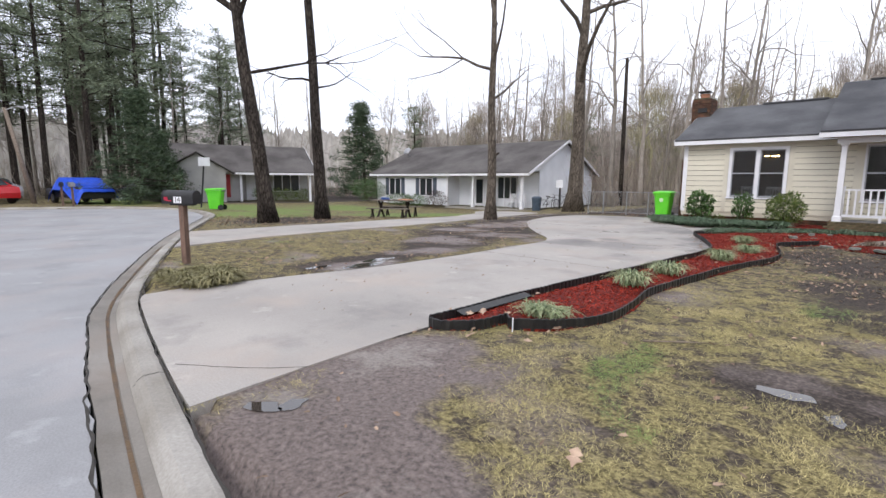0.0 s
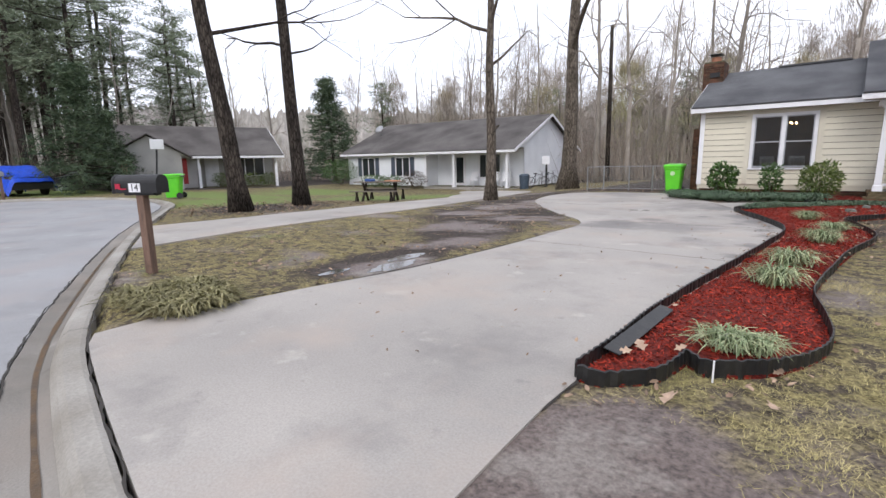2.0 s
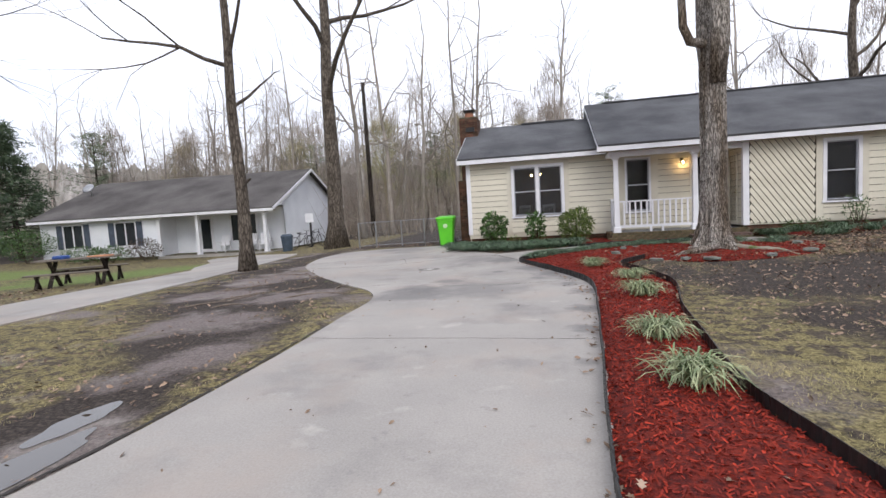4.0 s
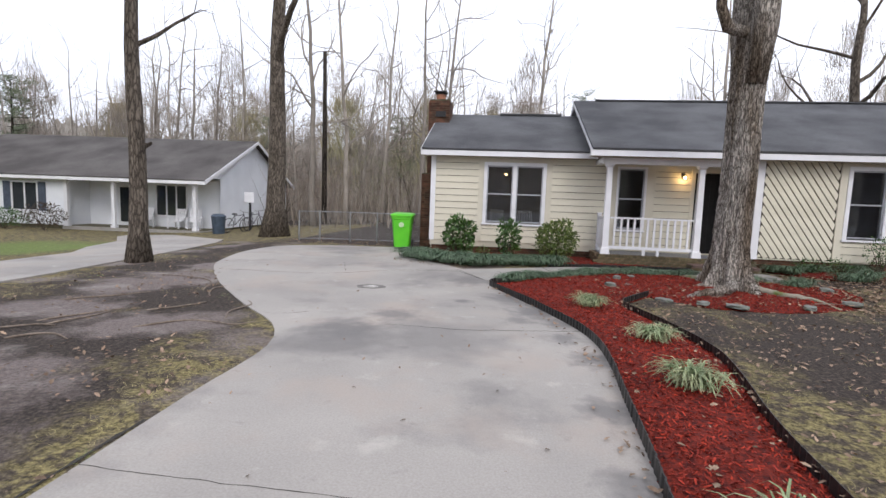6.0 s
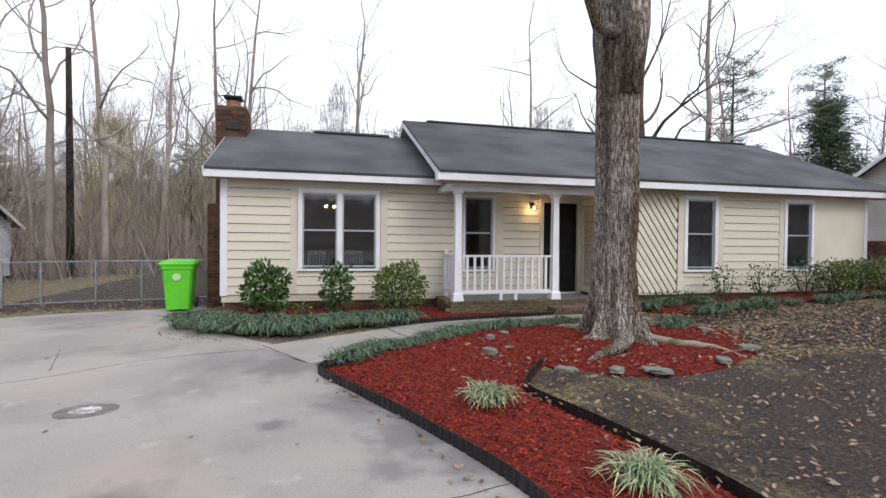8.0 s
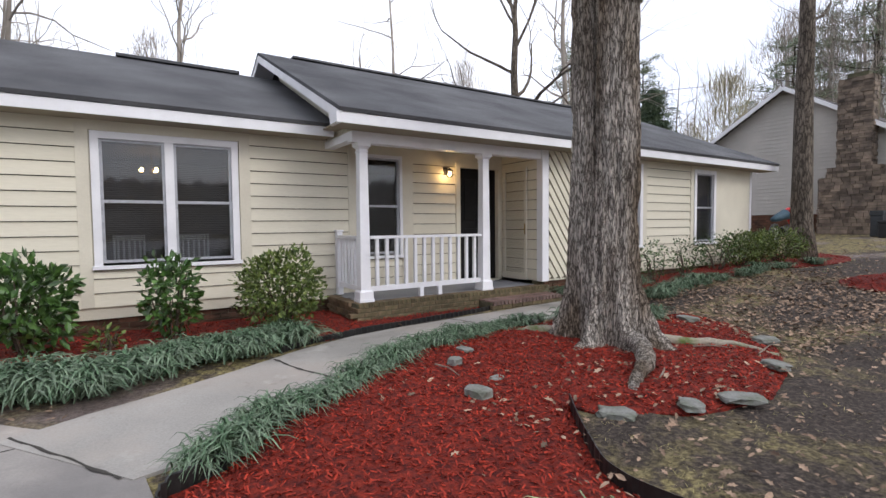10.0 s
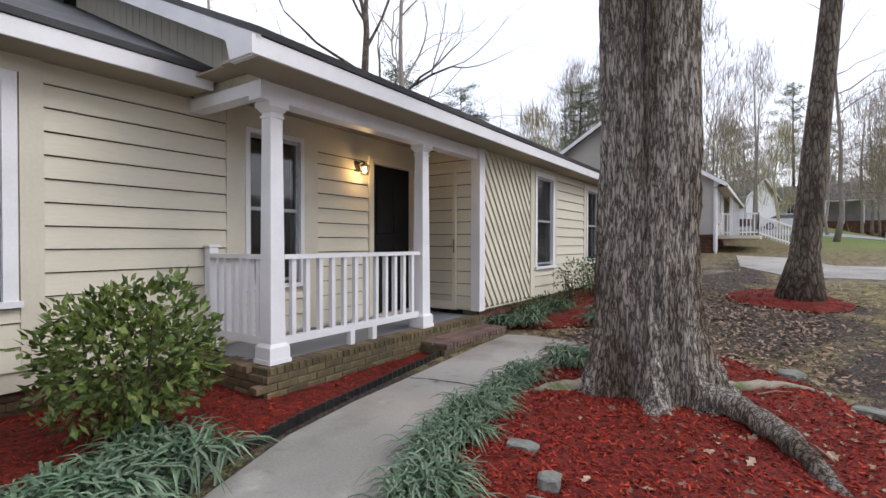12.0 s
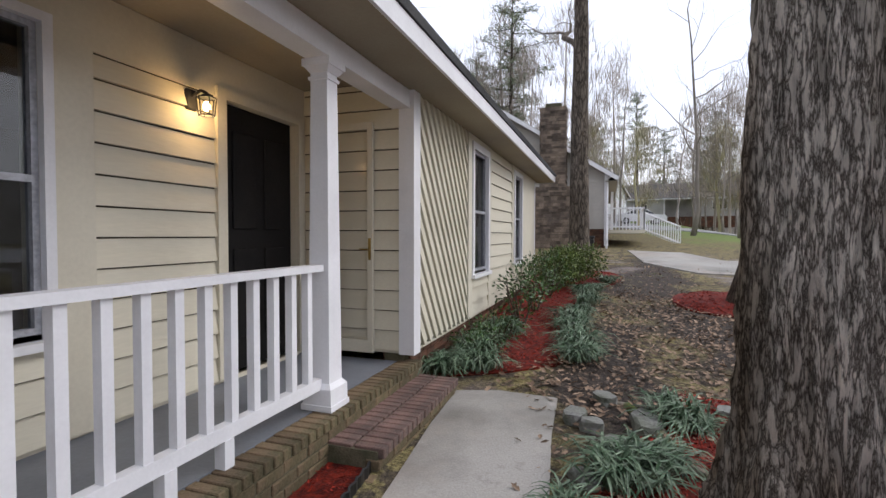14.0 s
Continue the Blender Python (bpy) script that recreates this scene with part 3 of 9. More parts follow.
for name, poly, material, label, top in (("walkway", WALKWAY, CONCRETE_OLD, "worn concrete front walk", 0.018), ("driveway", DRIVE, CONCRETE, "pale stained concrete driveway", 0.012), ("neighbour_driveway", DRIVE_2, CONCRETE, "pale concrete driveway of the next house", 0.02)):
    bm = bmesh.new()
    pts = smooth_line([Vector((x, y, 0)) for x, y in poly + poly[:1]], 0.3)[:-1] if name == "driveway" else [Vector((x, y, 0)) for x, y in poly]
    a = [bm.verts.new((p.x, p.y, 0)) for p in pts]
    b = [bm.verts.new((p.x, p.y, 1)) for p in pts]
    bm.faces.new(b)
    for i in range(len(pts)):
        bm.faces.new((a[i], a[(i + 1) % len(pts)], b[(i + 1) % len(pts)], b[i]))
    bmesh.ops.recalc_face_normals(bm, faces=bm.faces)
    bmesh.ops.triangulate(bm, faces=[f for f in bm.faces if len(f.verts) > 4])
    # cut across and along, so that the slab follows the lie of the ground
    for k in range(2):
        v_lo, v_hi = min(p[k] for p in poly), max(p[k] for p in poly)
        q = v_lo + 0.4
        while q < v_hi:
            bmesh.ops.bisect_plane(bm, geom=bm.verts[:] + bm.edges[:] + bm.faces[:], plane_co=(q, q, 0), plane_no=(1 - k, k, 0))
            q += 0.5
    for v in bm.verts:
        v.co.z = gz(v.co.x, v.co.y) + (top if v.co.z > 0.5 else -0.12)
    part(name, bm, material, None, label, kind="structure")


# ---- the house ----
YL, YR = 18.96, 17.88
XL, XP, XC, XR = -6.79, -2.42, 0.95, 8.13
Z0, ZT = 0.448, 2.762
FLOOR = 0.36
EXPO = 0.174
house = thing("house", (XL, YL, 0.1), "single-storey cream house with lapped siding and a charcoal shingle roof", "house")
wall = None


def glass_mat(name, tint, least, most):
    """A thin pane: clear head on, a mirror at a slant."""
    m = bpy.data.materials.new(name)
    m.use_nodes = True
    n, l = m.node_tree.nodes, m.node_tree.links
    n.remove(n["Principled BSDF"])
    g, t, mx, fr = n.new("ShaderNodeBsdfGlossy"), n.new("ShaderNodeBsdfTransparent"), n.new("ShaderNodeMixShader"), n.new("ShaderNodeLayerWeight")
    g.inputs["Roughness"].default_value = 0.02
    t.inputs[0].default_value = (*tint, 1)
    pw = n.new("ShaderNodeMath")
    pw.operation = "POWER"
    pw.inputs[1].default_value = 3.5
    fr.inputs[0].default_value = 0.5
    l.new(fr.outputs["Facing"], pw.inputs[0])
    r = n.new("ShaderNodeMapRange")
    r.inputs[3].default_value, r.inputs[4].default_value = least, most
    l.new(pw.outputs[0], r.inputs[0])
    l.new(r.outputs[0], mx.inputs[0])
    l.new(t.outputs[0], mx.inputs[1])
    l.new(g.outputs[0], mx.inputs[2])
    l.new(mx.outputs[0], n["Material Output"].inputs[0])
    return m


GLASS = glass_mat("window_glass", (0.72, 0.74, 0.76), 0.06, 0.38)
GLASS_CLEAR = glass_mat("clear_door_glass", (0.97, 0.97, 0.97), 0.03, 0.22)
SCREEN = mat("insect_screen_frame", (0.45, 0.46, 0.50), rough=0.4, metallic=0.3, scale=8, bump=0)
BLIND = mat("grey_blind_slats", (0.22, 0.22, 0.25), (0.18, 0.18, 0.21), rough=0.7, scale=3, bump=0)


def quad_wall(bm, x0, x1, y0, y1, z0, z1, holes):
    """A wall along x with openings (x0, x1, z0, z1)."""
    xs = sorted({x0, x1, *[h[0] for h in holes], *[h[1] for h in holes]})
    for a, b in zip(xs, xs[1:]):
        c = (a + b) / 2
        spans, z = [], z0
        for h in sorted(h for h in holes if h[0] < c < h[1]):
            if h[2] > z:
                spans.append((z, h[2]))
            z = h[3]
        if z < z1:
            spans.append((z, z1))
        for p, q in spans:
            box(bm, a, b, y0, y1, p, q)


W1, W2 = (-5.29, -3.82, 0.98, 2.48), (-1.89, -1.25, 0.95, 2.49)
DOOR = (-0.03, 0.84, FLOOR + 0.03, 2.43)
W3, W4 = (2.90, 3.62, 0.99, 2.51), (5.66, 6.38, 0.99, 2.51)
bm = bmesh.new()
quad_wall(bm, XL, XC, YL, YL + 0.14, 0.30, ZT, [W1, W2, DOOR])
wall = part("wall", bm, CREAM_TRIM, house, "cream painted wall of the wing and the porch")
bm = bmesh.new()
quad_wall(bm, XC, XR, YR, YR + 0.14, 0.42, ZT, [W3, W4])
wall_r = part("wall", bm, CREAM_TRIM, house, "cream painted front wall")
bm = bmesh.new()
box(bm, XC, XC + 0.12, YR + 0.14, YL, 0.42, ZT)
wall_s = part("wall", bm, CREAM_TRIM, house, "cream painted side wall of the porch")
bm = bmesh.new()
HY = 25.3
box(bm, XL, XL + 0.14, YL + 0.14, HY - 0.14, 0.2, ZT)
for x in (XL, XR - 0.14):
    y0 = YL if x < 0 else YR
    z = 4.0 if x < 0 else 4.45
    v = [(x, y0 + 0.2, ZT), (x, HY - 0.2, ZT), (x, 21.6, z)]
    vs = [bm.verts.new((a + d, b, c)) for d in (0, 0.14) for a, b, c in v]
    bm.faces.new(vs[:3][::-1])
    bm.faces.new(vs[3:])
    for i in range(3):
        bm.faces.new((vs[i], vs[(i + 1) % 3], vs[3 + (i + 1) % 3], vs[3 + i]))
box(bm, XR - 0.14, XR, YR + 0.14, HY - 0.14, 0.2, ZT)
box(bm, XL, XR, HY - 0.14, HY, 0.2, ZT)
part("wall", bm, CREAM_TRIM, house, "cream painted end and rear walls")
# an inside whose dark paint stands in for dimness, so that the windows have depth
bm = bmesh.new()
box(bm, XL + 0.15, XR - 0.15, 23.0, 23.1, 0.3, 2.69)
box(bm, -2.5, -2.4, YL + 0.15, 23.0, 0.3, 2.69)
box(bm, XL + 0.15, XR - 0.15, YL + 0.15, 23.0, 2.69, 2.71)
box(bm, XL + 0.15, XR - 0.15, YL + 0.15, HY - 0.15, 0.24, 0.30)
part("wall", bm, mat("dimmed_room_paint", (0.24, 0.225, 0.21), rough=0.9, scale=2), house, "inner wall and floor, paint darkened for a dim room")
bm = bmesh.new()
box(bm, XL + 0.06, XC, YL + 0.05, YL + 0.2, -0.1, 0.30)
box(bm, XC, XR - 0.05, YR + 0.06, YR + 0.25, -0.1, 0.42)
box(bm, XL + 0.04, XL + 0.2, YL + 0.2, HY, -0.1, 0.2)
part("foundation", bm, MORTAR, house, "low brick foundation, dark and mossy")

# corner boards and flat panels beside the windows
bm = bmesh.new()
box(bm, XL - 0.02, XL + 0.11, YL - 0.035, YL, Z0 - 0.02, ZT)
box(bm, XL - 0.02, XL, YL, YL + 0.12, Z0 - 0.02, ZT)
box(bm, XR - 0.08, XR + 0.02, YR - 0.035, YR, Z0 - 0.02, ZT)
box(bm, XC - 0.03, XC + 0.12, YR - 0.04, YR, Z0 - 0.03, ZT)
box(bm, XC - 0.03, XC, YR, YR + 0.10, Z0 - 0.03, ZT)
pieces("corner_board", bm, WHITE, house, "white corner board")
bm = bmesh.new()
T = 0.028
for a, b in ((-5.52, W1[0] - 0.10), (W1[1] + 0.10, -3.58)):
    box(bm, a, b, YL - T, YL, Z0, ZT)
box(bm, W1[0] - 0.10, W1[1] + 0.10, YL - T, YL, W1[3] + 0.09, ZT)
for a, b in ((-2.14, W2[0] - 0.05), (W2[1] + 0.05, -0.99)):
    box(bm, a, b, YL - T, YL, FLOOR + 0.02, ZT)
box(bm, W2[0] - 0.05, W2[1] + 0.05, YL - T, YL, W2[3] + 0.05, ZT)
box(bm, -0.99, XC, YL - T * 0.7, YL, 2.44, ZT)
for a, b in ((2.66, W3[0] - 0.07), (W3[1] + 0.07, 3.86), (5.44, W4[0] - 0.07), (W4[1] + 0.07, XR - 0.08)):
    box(bm, a, b, YR - T, YR, Z0, ZT)
for w in (W3, W4):
    box(bm, w[0] - 0.07, w[1] + 0.07, YR - T, YR, w[3] + 0.07, ZT)
pieces("flat_panel", bm, CREAM_TRIM, house, "smooth cream trim panels")


# windows
def window(w, y, sashes, name="window", blind=True, c=0.085):
    x0, x1, z0, z1 = w
    win = ORIGIN_PART(name, house, "white double-hung window with dark glass")
    bm = bmesh.new()
    for a in ((x0 - c, x0, z0 - 0.03, z1 + c), (x1, x1 + c, z0 - 0.03, z1 + c), (x0, x1, z1, z1 + c)):
        box(bm, a[0], a[1], y - 0.045, y - 0.002, a[2], a[3])
    part("frame", bm, WHITE if name == "window" else CREAM_TRIM, win, "painted window frame")
    bm = bmesh.new()
    box(bm, x0 - c - 0.02, x1 + c + 0.02, y - 0.075, y - 0.002, z0 - 0.075, z0 - 0.03)
    part("sill", bm, WHITE, win, "white window sill")
    n = sashes
    gap = 0.10 if n == 2 else 0
    ww = (x1 - x0 - gap) / n
    if n == 2:
        bm = bmesh.new()
        box(bm, x0 + ww, x0 + ww + gap, y - 0.04, y + 0.06, z0 - 0.03, z1)
        part("mullion", bm, WHITE, win, "white centre post")
    for i in range(n):
        a = x0 + i * (ww + gap)
        b = a + ww
        zm = (z0 + z1) / 2
        bm = bmesh.new()
        s = 0.032
        for p in ((a, a + s, z0 - 0.03, z1), (b - s, b, z0 - 0.03, z1), (a + s, b - s, z1 - s, z1), (a + s, b - s, z0 - 0.03, z0 + s), (a + s, b - s, zm - 0.018, zm + 0.018)):
            box(bm, p[0], p[1], y + 0.0, y + 0.05, p[2], p[3])
        part("sash", bm, SCREEN, win, "grey-white sash with a meeting rail")
        bm = bmesh.new()
        box(bm, a + s, b - s, y + 0.028, y + 0.034, z0 + s, z1 - s)
        part("pane", bm, GLASS, win, "dark reflecting window glass").visible_shadow = False
        if blind:
            bm = bmesh.new()
            z = z0
            while z < z1 - 0.02:
                obox(bm, (a + 0.01, y + 0.105, z), (b - 0.01, y + 0.105, z), 0.003, 0.022, up=(0, -1, 0.45))
                z += 0.024
            part("blind", bm, BLIND, win, "closed grey slatted blind")
    return win


def ORIGIN_PART(name, parent, label=""):
    """A part that only gathers sub-parts."""
    ob = new(name)
    ob.parent = parent
    ORIGIN[ob] = ORIGIN[parent]
    return tagged(ob, label)


window(W1, YL, 2)
window(W2, YL, 1, blind=False, c=0.05)
window(W3, YR, 1)
window(W4, YR, 1)

# eaves, soffits, roof
SL = 0.452
YR_E, YL_E, RIDGE = 17.46, 18.55, 21.6
ZE = 2.82


def roof_plane(bm, x0, x1, ye, yr, ze, zr, th=0.05, lip=0.02):
    up = Vector((0, -(zr - ze), yr - ye)).normalized() * th
    vs = [Vector(p) for p in ((x0, ye - lip, ze), (x1, ye - lip, ze), (x1, yr, zr), (x0, yr, zr))]
    lo, hi = [bm.verts.new(v) for v in vs], [bm.verts.new(v + up) for v in vs]
    bm.faces.new(hi)
    bm.faces.new(lo[::-1])
    for i in range(4):
        bm.faces.new((lo[i], lo[(i + 1) % 4], hi[(i + 1) % 4], hi[i]))


bm = bmesh.new()
zrl, zrm = ZE + SL * (RIDGE - YL_E), ZE - 0.02 + SL * (RIDGE - YR_E)
roof_plane(bm, -7.02, -2.46, YL_E, RIDGE, ZE, zrl)
roof_plane(bm, -2.84, 8.62, YR_E, RIDGE, ZE - 0.02, zrm)
for x0, x1, z, ye in ((-7.02, -2.46, zrl, 2 * RIDGE - YL_E), (-2.84, 8.62, zrm, 2 * RIDGE - YR_E)):
    vs = [Vector(p) for p in ((x0, RIDGE, z), (x1, RIDGE, z), (x1, ye + 0.1, ZE - 0.1), (x0, ye + 0.1, ZE - 0.1))]
    lo, hi = [bm.verts.new(v) for v in vs], [bm.verts.new(v + Vector((0, 0.02, 0.05))) for v in vs]
    bm.faces.new(hi)
    bm.faces.new(lo[::-1])
    for i in range(4):
        bm.faces.new((lo[i], lo[(i + 1) % 4], hi[(i + 1) % 4], hi[i]))
bmesh.ops.recalc_face_normals(bm, faces=bm.faces)
roof = part("roof", bm, ROOF, house, "charcoal asphalt shingle roof, faded in patches")
bm = bmesh.new()
box(bm, -5.1, -3.2, RIDGE - 0.12, RIDGE + 0.12, zrl + 0.04, zrl + 0.085)
box(bm, -2.2, 8.2, RIDGE - 0.12, RIDGE + 0.12, zrm + 0.04, zrm + 0.075)
pieces("ridge_cap", bm, ROOF, roof, "dark ridge vent")
bm = bmesh.new()
box(bm, -7.03, -2.50, YL_E - 0.005, YL_E + 0.02, ZE - 0.135, ZE - 0.005)
box(bm, -2.87, 8.64, YR_E - 0.005, YR_E + 0.02, ZE - 0.155, ZE - 0.025)
box(bm, 8.615, 8.64, YR_E + 0.02, YR_E + 0.5, ZE - 0.155, ZE - 0.025)
pieces("fascia", bm, WHITE, house, "white fascia board")
bm = bmesh.new()
# rakes
obox(bm, (-2.82, YR_E, ZE - 0.06), (-2.82, RIDGE, zrm - 0.05), 0.035, 0.15)
obox(bm, (8.63, YR_E, ZE - 0.06), (8.63, RIDGE, zrm - 0.05), 0.035, 0.15)
obox(bm, (-7.03, YL_E, ZE - 0.05), (-7.03, RIDGE, zrl - 0.05), 0.035, 0.15)
obox(bm, (-2.82, 2 * RIDGE - YR_E, ZE - 0.06), (-2.82, RIDGE, zrm - 0.05), 0.035, 0.15)
pieces("rake_board", bm, WHITE, house, "white rake board")
# the boxed return where the rake meets the eave
bm = bmesh.new()
for x0, x1 in ((-2.838, -2.80),):
    prof = ((YR_E + 0.022, ZE - 0.155), (YR_E + 0.30, ZE - 0.155), (YR_E + 0.36, ZE + 0.02), (YR_E + 0.022, ZE - 0.12))
    lo, hi = [bm.verts.new((x0, y, z)) for y, z in prof], [bm.verts.new((x1, y, z)) for y, z in prof]
    bm.faces.new(lo)
    bm.faces.new(hi[::-1])
    for i in range(4):
        bm.faces.new((lo[i], hi[i], hi[(i + 1) % 4], lo[(i + 1) % 4]))
part("eave_return", bm, WHITE, house, "white boxed eave end")
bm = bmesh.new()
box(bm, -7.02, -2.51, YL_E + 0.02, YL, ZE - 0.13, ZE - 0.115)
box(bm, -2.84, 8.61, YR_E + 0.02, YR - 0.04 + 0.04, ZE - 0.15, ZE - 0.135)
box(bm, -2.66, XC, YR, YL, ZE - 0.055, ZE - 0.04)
part("soffit", bm, SOFFIT_SHADED, house, "cream soffit and porch ceiling, colour darkened for shade")
# gable infill above the left wing with upright boards
bm = bmesh.new()
gx = -2.45
vs = [(gx, YR + 0.02, ZE + 0.21), (gx, RIDGE, zrm - 0.06), (gx, RIDGE, ZE - 0.2), (gx, YR + 0.02, ZE - 0.2)]
lo, hi = [bm.verts.new(v) for v in vs], [bm.verts.new((v[0] + 0.05, v[1], v[2])) for v in vs]
bm.faces.new(lo)
bm.faces.new(hi[::-1])
for i in range(4):
    bm.faces.new((lo[i], hi[i], hi[(i + 1) % 4], lo[(i + 1) % 4]))
y = YR + 0.16
while y < RIDGE:
    top = ZE - 0.08 + SL * (y - YR_E)
    box(bm, gx - 0.004, gx - 0.001, y, y + 0.115, max(ZE - 0.12, ZE - 0.1 + SL * (y - YL_E)), top)
    y += 0.15
part("gable_infill", bm, CREAM_TRIM, house, "cream board-and-batten gable infill")
bm = bmesh.new()
vs = [(x, y, z - 0.035) for x, y, z in ((-2.80, YR_E + 0.03, ZE + 0.0), (-2.452, YR_E + 0.03, ZE + 0.0), (-2.452, RIDGE, zrm), (-2.80, RIDGE, zrm))]
lo, hi = [bm.verts.new(v) for v in vs], [bm.verts.new((v[0], v[1], v[2] + 0.012)) for v in vs]
bm.faces.new(lo)
bm.faces.new(hi[::-1])
for i in range(4):
    bm.faces.new((lo[i], hi[i], hi[(i + 1) % 4], lo[(i + 1) % 4]))
ye = 2 * RIDGE - YR_E
vs = [(-2.80, RIDGE + 0.004, zrm - 0.035), (-2.452, RIDGE + 0.004, zrm - 0.035), (-2.452, ye, ZE - 0.15), (-2.80, ye, ZE - 0.15)]
lo, hi = [bm.verts.new(v) for v in vs], [bm.verts.new((v[0], v[1], v[2] + 0.012)) for v in vs]
bm.faces.new(lo[::-1])
bm.faces.new(hi)
for i in range(4):
    bm.faces.new((lo[i], hi[i], hi[(i + 1) % 4], lo[(i + 1) % 4]))
bmesh.ops.recalc_face_normals(bm, faces=bm.faces)
part("rake_soffit", bm, WHITE, house, "pale boarded underside of the gable overhang")

# porch: beam, posts
bm = bmesh.new()
box(bm, -2.50, XC - 0.03, 17.88, 18.04, 2.52, ZE - 0.155)
box(bm, -2.50, -2.36, 18.04, YL, 2.56, ZE - 0.155)
part("porch_beam", bm, WHITE, house, "white porch beam")
for px in (-2.33, -0.245):
    post = ORIGIN_PART("porch_post", house, "white square tapered porch post")
    bm = bmesh.new()
    py = 17.969
    def frust(z0, z1, w0, w1):
        a = [bm.verts.new((px + i * w0, py + j * w0, z0)) for i, j in ((-1, -1), (1, -1), (1, 1), (-1, 1))]
        b = [bm.verts.new((px + i * w1, py + j * w1, z1)) for i, j in ((-1, -1), (1, -1), (1, 1), (-1, 1))]
        bm.faces.new(a[::-1]), bm.faces.new(b)
        for i in range(4):
            bm.faces.new((a[i], a[(i + 1) % 4], b[(i + 1) % 4], b[i]))
    frust(0.47, 2.44, 0.074, 0.058)
    part("shaft", bm, WHITE, post)
    bm = bmesh.new()
    frust(FLOOR + 0.005, 0.40, 0.108, 0.108), frust(0.40, 0.50, 0.100, 0.098), frust(0.50, 0.53, 0.098, 0.075)
    part("base", bm, WHITE, post, "stepped white post base")
    bm = bmesh.new()
    frust(2.395, 2.415, 0.068, 0.070), frust(2.44, 2.475, 0.062, 0.088), frust(2.475, 2.52, 0.096, 0.096)
    part("capital", bm, WHITE, post, "moulded white post capital")

# door and porch lamp
door = ORIGIN_PART("door_1", house, "dark storm door standing shut in a cream frame")
bm = bmesh.new()
x0, x1, z0, z1 = DOOR
for a in ((x0 - 0.09, x0, z0, z1 + 0.08), (x1, x1 + 0.09, z0, z1 + 0.08), (x0, x1, z1, z1 + 0.08)):
    box(bm, a[0], a[1], YL - 0.04, YL - 0.002, a[2], a[3])
box(bm, x0, x1, YL - 0.03, YL + 0.1, FLOOR + 0.001, z0)
part("frame", bm, CREAM_TRIM, door)
bm = bmesh.new()
box(bm, x0 + 0.01, x1 - 0.01, YL + 0.05, YL + 0.09, z0 + 0.005, z1)
for a, b, c, d in ((0.14, 0.40, 0.25, 0.95), (0.50, 0.76, 0.25, 0.95), (0.14, 0.40, 1.1, 1.85), (0.50, 0.76, 1.1, 1.85)):
    box(bm, x0 + a, x0 + b, YL + 0.035, YL + 0.049, z0 + c, z0 + d, 0.008)
part("leaf", bm, DOOR_DARK, door, "dark panelled door")
# the open storm door folded against the side wall
sdoor = ORIGIN_PART("storm_door", house, "full-view storm door folded back against the porch wall")
bm = bmesh.new()
sx = XC - 0.045
ya, yb, za, zb = 18.215, 18.84, FLOOR + 0.06, 2.42
for p in ((ya, ya + 0.05, za, zb), (yb - 0.05, yb, za, zb), (ya + 0.05, yb - 0.05, zb - 0.06, zb), (ya + 0.05, yb - 0.05, za, za + 0.11)):
    box(bm, sx - 0.018, sx + 0.014, p[0], p[1], p[2], p[3])
part("frame", bm, CREAM_TRIM, sdoor, "thin cream storm door frame")
bm = bmesh.new()
box(bm, sx - 0.003, sx + 0.003, ya + 0.05, yb - 0.05, za + 0.11, zb - 0.06)
part("pane", bm, GLASS_CLEAR, sdoor, "clear storm door glass").visible_shadow = False
bm = bmesh.new()
box(bm, sx - 0.03, sx - 0.018, ya + 0.012, ya + 0.038, 1.23, 1.42, 0.004)
tube(bm, [(sx - 0.045, ya + 0.025, 1.32), (sx - 0.05, ya + 0.11, 1.325)], 0.008, 6)
tube(bm, [(sx - 0.018, ya + 0.025, 1.32), (sx - 0.05, ya + 0.025, 1.32)], 0.009, 6)
part("handle", bm, BRASS, sdoor, "brass lever handle")
lamp = thing("wall_lamp", (-0.33, YL, 2.32), "small dark metal porch lantern, lit, on the cream wall", "lamp")
bm = bmesh.new()
lx, ly, lz = -0.33, YL - 0.15, 2.31
box(bm, lx - 0.05, lx + 0.05, YL - 0.03, YL - 0.002, 2.28, 2.42, 0.012)
tube(bm, [(lx, YL - 0.03, 2.37), (lx, YL - 0.10, 2.405), (lx, ly, 2.385)], 0.011, 6)
part("bracket", bm, BLACK, lamp, "dark wall plate and arm")
bm = bmesh.new()
for i in range(6):
    a, b = math.pi / 3 * i, math.pi / 3 * (i + 1)
    p0, p1 = Vector((lx + 0.062 * math.cos(a), ly + 0.062 * math.sin(a), 2.35)), Vector((lx + 0.05 * math.cos(a), ly + 0.05 * math.sin(a), 2.235))
    q0, q1 = Vector((lx + 0.062 * math.cos(b), ly + 0.062 * math.sin(b), 2.35)), Vector((lx + 0.05 * math.cos(b), ly + 0.05 * math.sin(b), 2.235))
    obox(bm, p0, p1, 0.007, 0.007)
    obox(bm, p0, q0, 0.007, 0.007)
    obox(bm, p1, q1, 0.007, 0.007)
    c = bm.verts.new((lx, ly, 2.39))
    bm.faces.new((bm.verts.new(p0), bm.verts.new(q0), c))
part("cage", bm, BLACK, lamp, "dark lantern cage and cap")
bm = bmesh.new()
bmesh.ops.create_uvsphere(bm, u_segments=10, v_segments=8, radius=0.024, matrix=Matrix.Translation((lx, ly, 2.295)) @ Matrix.Diagonal((1, 1, 1.4, 1)))
glow = bpy.data.materials.new("lit_bulb")
glow.use_nodes = True
gb = glow.node_tree.nodes["Principled BSDF"]
